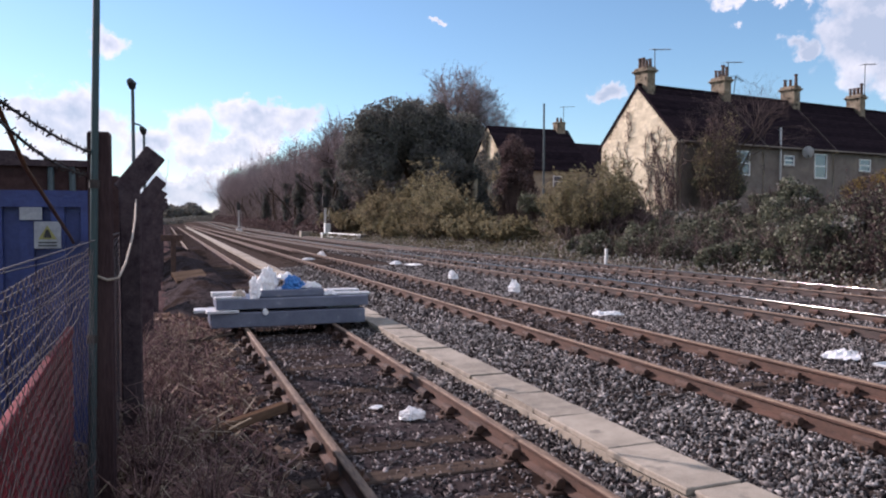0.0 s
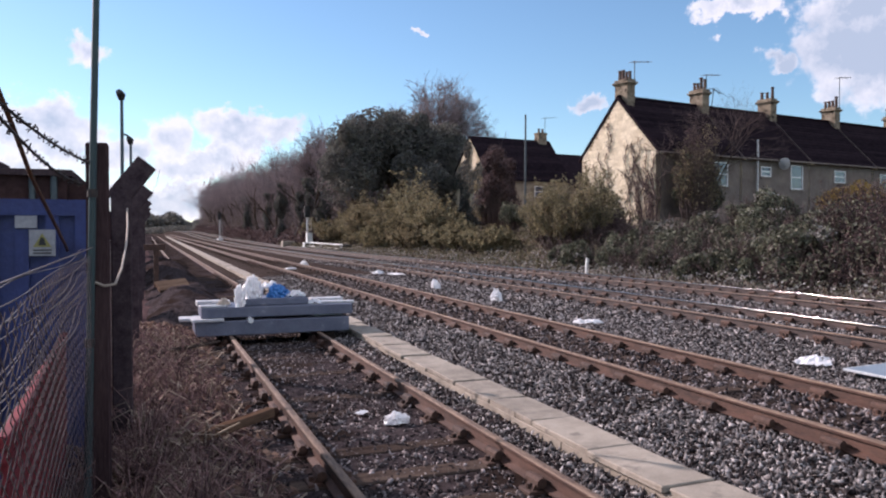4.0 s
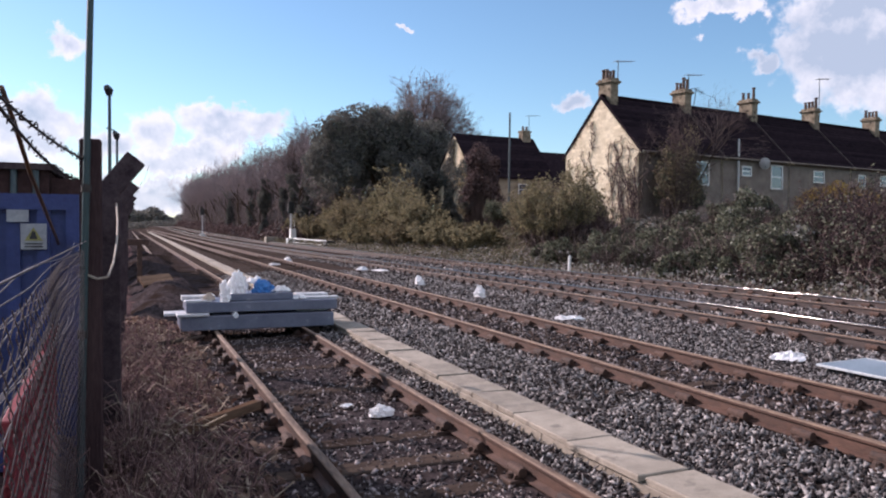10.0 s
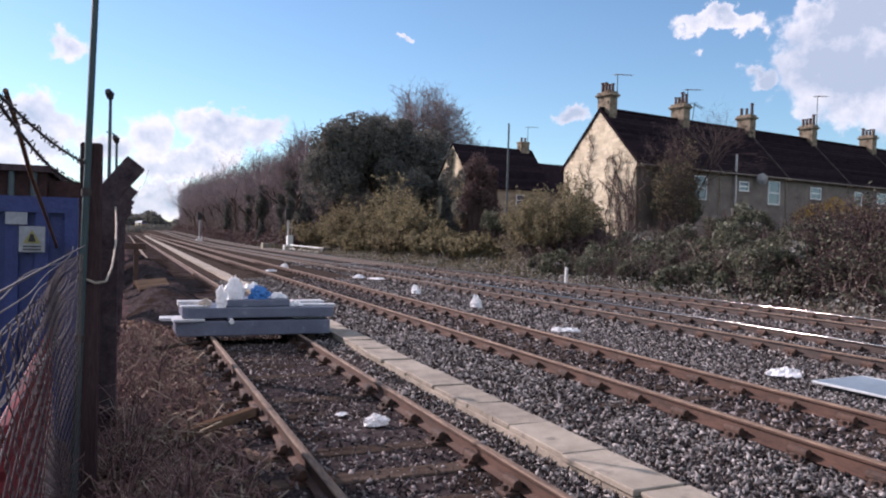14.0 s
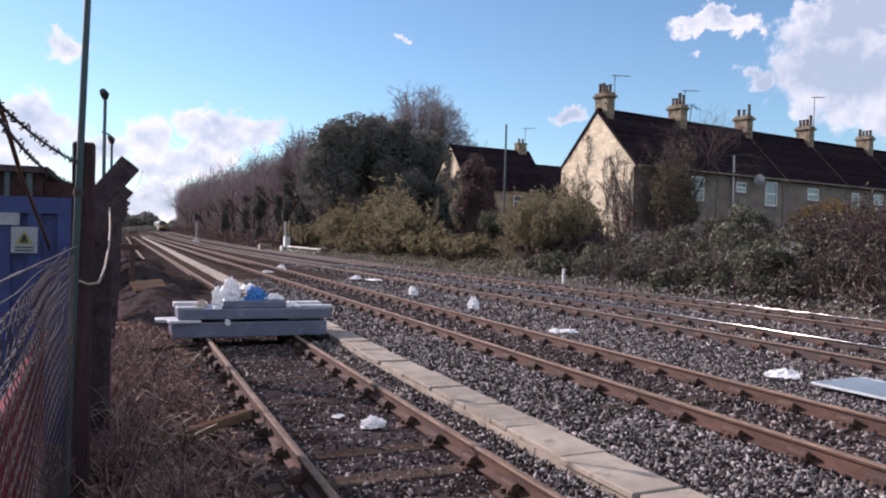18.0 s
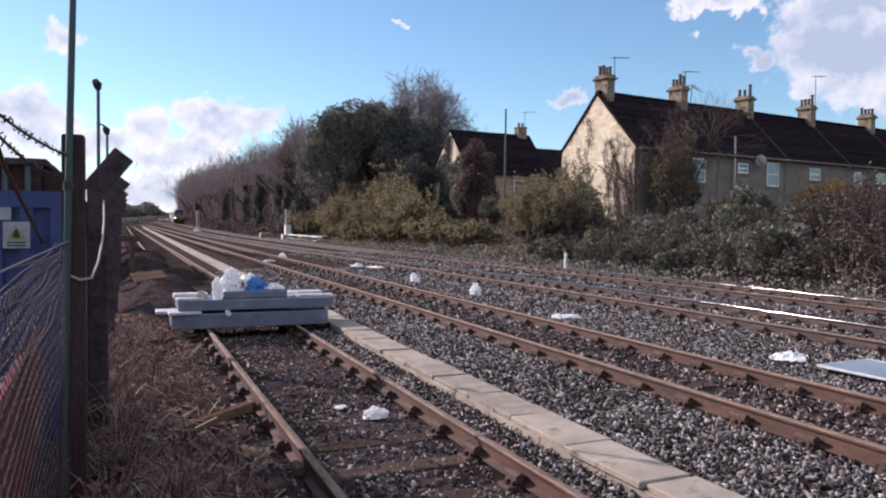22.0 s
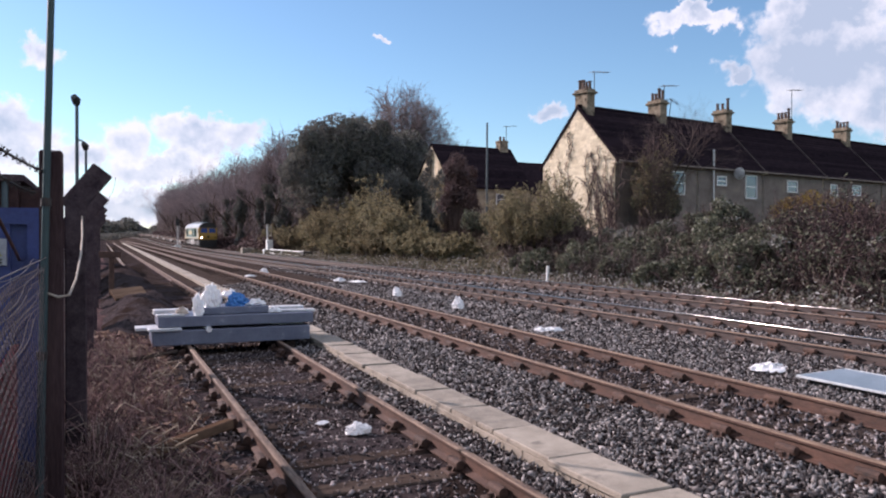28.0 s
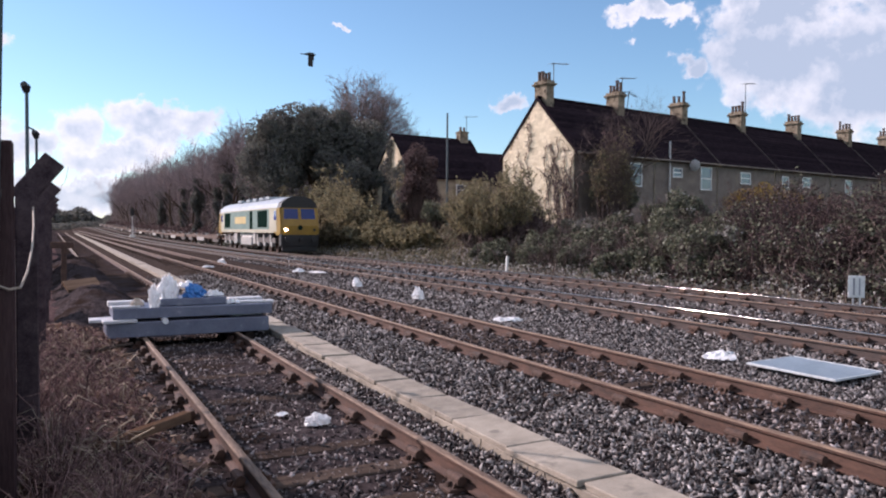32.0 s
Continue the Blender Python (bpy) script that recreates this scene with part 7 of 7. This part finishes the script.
def make_wagon(seed):
    t = thing("flat_wagon", "empty rust-brown container flat wagon", "wagon", group="train of flat wagons")
    L = 19.0
    part("deck", boxes((-1.25, -1.05, 0.3, L - 0.3, 0.78, 1.0), (1.05, 1.25, 0.3, L - 0.3, 0.78, 1.0), *[(-1.05, 1.05, y, y + 0.2, 0.82, 0.96) for y in np.arange(0.4, L - 0.3, 1.55)]), WAGON_RUST, t)
    part("centre_sill", boxes((-0.2, 0.2, 0.2, L - 0.2, 0.6, 0.82)), WAGON_RUST, t)
    for y in (0.4, 6.3, 12.4, 18.4):
        for s in (-1.15, 1.15):
            part("container_lock", boxes((s - 0.1, s + 0.1, y, y + 0.2, 1.0, 1.14)), LOCO_TANK, t)
    for y in (2.3, L - 2.3):
        b = part("bogie", boxes((-1.1, -0.92, y - 1.3, y + 1.3, 0.4, 0.66), (0.92, 1.1, y - 1.3, y + 1.3, 0.4, 0.66), (-0.92, 0.92, y - 0.15, y + 0.15, 0.4, 0.62)), LOCO_UNDER, t)
        for k in (-0.9, 0.9):
            for s in (-1, 1):
                bm = bmesh.new()
                tube(bm, ((s * 0.69, y + k, 0.42), (s * 0.82, y + k, 0.42)), 0.42, 16)
                part("wheel", bm, RUST_DARK, b)
    for y in (0.3, L - 0.3):
        e = -0.3 if y < 1 else 0.3
        for s in (-0.88, 0.88):
            part("buffer", tube(bmesh.new(), ((s, y, 0.98), (s, y + e, 0.98)), 0.12, 10), BLACK, t)
    part("brake_rack", boxes((-1.27, -1.2, 7.5, 11.5, 0.45, 0.78)), LOCO_TANK, t)
    return t


LOCO = make_loco()
WAGONS = [make_wagon(1)]
for k in range(9):
    WAGONS.append(copy_thing(WAGONS[0], Matrix()))
TRACK_X = 14.72


def line_pose(y):
    """Where the main line runs, y metres along: straight, then bending away beyond the wood."""
    bend = max(0.0, y - 262)
    x = TRACK_X + SKEW * y - bend * bend * 6e-4
    slope = SKEW - 2 * bend * 6e-4
    climb = (MAIN(y + 2) - MAIN(y - 2)) / 4
    return pose(x, y, MAIN(y), math.degrees(climb), 0, math.degrees(-slope))


def front_at(t):
    """How far off the locomotive's front is at t seconds: a steady run."""
    return 49.7 + 17.3 * (32 - t)


def make_bird():
    b = thing("bird", "dark bird gliding with bent wings", "bird", pose(0, 0, 0))
    bm = bmesh.new()
    tube(bm, ((0, -0.16, 0), (0, -0.1, 0.0), (0, 0.05, 0.01), (0, 0.18, 0.0), (0, 0.26, 0.0)), (0.01, 0.05, 0.06, 0.035, 0.008), 10)
    part("body", bm, FEATHER, b)
    part("tail", boxes((-0.05, 0.05, 0.2, 0.36, -0.008, 0.008)), FEATHER, b)
    wings = []
    for s in (-1, 1):
        bm = bmesh.new()
        box(bm, 0, 0.2, -0.1, 0.09, -0.008, 0.008)
        box(bm, 0.2, 0.42, -0.07, 0.07, -0.006, 0.006)
        if s < 0:
            bmesh.ops.transform(bm, matrix=Matrix.Diagonal((-1, 1, 1, 1)), verts=bm.verts[:])
            bmesh.ops.reverse_faces(bm, faces=bm.faces[:])
        wings.append(part("wing", bm, FEATHER, b))
    return b, wings


BIRD, WINGS = make_bird()

# ---- ballast: loose stones ----
def make_stones(name, n, x0, x1, y0, y1, size, material, seed, lift=0.0, skew=1.5, gaps=()):
    """Angular crushed stones lying on the ground."""
    rng = np.random.default_rng(seed)
    x = rng.uniform(x0, x1, n)
    y = y0 + (y1 - y0) * rng.random(n) ** skew
    keep = np.ones(n, bool)
    for a, b in gaps:
        keep &= ~((x > a) & (x < b))
    trough = np.interp(y, np.arange(-20, 60.0), [trough_x(v) for v in np.arange(-20, 60.0)])
    keep &= np.abs(x - trough) > 0.25
    for r in RAIL_X:
        keep &= np.abs(x - r - SKEW * y) > 0.085
    x, y = x[keep], y[keep]
    n = len(x)
    z = np.array([ground_z(a, b) for a, b in zip(x, y)])
    z += rng.uniform(-0.01, 0.035, n) + lift
    corner = np.array([[1, 0.3, 0], [-0.2, 1, 0.1], [-1, -0.2, 0], [0.3, -1, -0.1], [0.1, 0.1, 1], [0, -0.1, -1]], float) * 1.3
    v = corner[None] * rng.uniform(0.6, 1.15, (n, 6, 1)) + rng.normal(0, 0.24, (n, 6, 3))
    v *= (size * rng.uniform(0.5, 1.4, (n, 1)) * rng.uniform([0.9, 0.5, 0.35], [2.0, 1.0, 0.75], (n, 3)))[:, None, :] * 0.5
    q = rng.normal(size=(n, 4))
    q /= np.linalg.norm(q, axis=1)[:, None]
    a, b, c, d = q.T
    R = np.stack([np.stack([1 - 2 * (c * c + d * d), 2 * (b * c - a * d), 2 * (b * d + a * c)], -1), np.stack([2 * (b * c + a * d), 1 - 2 * (b * b + d * d), 2 * (c * d - a * b)], -1),
                  np.stack([2 * (b * d - a * c), 2 * (c * d + a * b), 1 - 2 * (b * b + c * c)], -1)], 1)
    v = np.einsum("nij,nkj->nki", R, v) + np.stack([x, y, z], 1)[:, None, :]
    f = np.array([[0, 1, 4], [1, 2, 4], [2, 3, 4], [3, 0, 4], [1, 0, 5], [2, 1, 5], [3, 2, 5], [0, 3, 5]])
    f = (np.arange(n)[:, None, None] * 6 + f[None]).reshape(-1, 3)
    return soup(name, v.reshape(-1, 3), f, material)


for row in ((80000, 2.85, 9.4, 2.5, 13, 0.039, STONE_MAIN, 200, 0.0, 1.5, ((5.4, 6.7),)), (34000, 2.85, 9.4, 12, 30, 0.052, STONE_MAIN, 201, 0.0, 1.5, ((5.4, 6.7),)), (36000, 9.2, 16.9, 5, 24, 0.052, STONE_MAIN, 202), (9000, 9.2, 16.9, 24, 48, 0.09, STONE_MAIN, 203)):
    tagged(make_stones("ballast", *row), "grey-brown crushed stone ballast around the tracks", "ballast", kind="stuff")
# the stretch behind and beside the camera
for row in ((7000, 2.85, 9.4, -12, 2.6, 0.06, STONE_MAIN, 206, 0.0, 1.0), (7000, 9.2, 16.9, -12, 5.2, 0.075, STONE_MAIN, 207, 0.0, 1.0), (4000, 0.4, 2.85, -12, 2.9, 0.045, STONE_DARK, 208, -0.012, 1.0)):
    tagged(make_stones("ballast", *row), "grey-brown crushed stone ballast around the tracks", "ballast", kind="stuff")
tagged(make_stones("siding_ballast", 21000, 0.4, 2.85, 2.8, 17, 0.034, STONE_DARK, 204, -0.02), "small dirty stones between the siding rails", "ballast", kind="stuff")
tagged(make_stones("track_dirt", 7500, 5.4, 6.75, 2.5, 30, 0.045, STONE_DARK, 205, 0.004), "small dark stones between the loop rails", "ballast", kind="stuff")



def motions():
    ticks = list(range(0, 24)) + [24 + 0.5 * k for k in range(17)]
    walk(LOCO, [(t, line_pose(front_at(t))) for t in ticks])
    for k, w in enumerate(WAGONS):
        walk(w, [(t, line_pose(front_at(t) + 21.6 + 19.7 * k)) for t in ticks])
    path = ((0, (-60, 60, 20)), (28, (-26, 34, 12)), (30.5, (-4.5, 28.4, 7.7)), (31.1, (0.76, 27.14, 7.52)), (31.4, (2.97, 27.02, 7.47)), (31.7, (5.34, 26.61, 7.62)), (32, (8.14, 25.82, 7.82)))
    walk(BIRD, [(t, pose(*p, 0, -20, 82)) for t, p in path])
    beat = ((0, 0), (30.4, 0), (30.6, 45), (30.8, -20), (31.0, -30), (31.2, 40), (31.4, -15), (31.6, 10), (31.8, 65), (31.9, 0), (32, -70))
    for wing, s in zip(WINGS, (-1, 1)):
        walk(wing, [(t, pose(0, 0, 0, 0, -s * a, 0)) for t, a in beat])


motions()
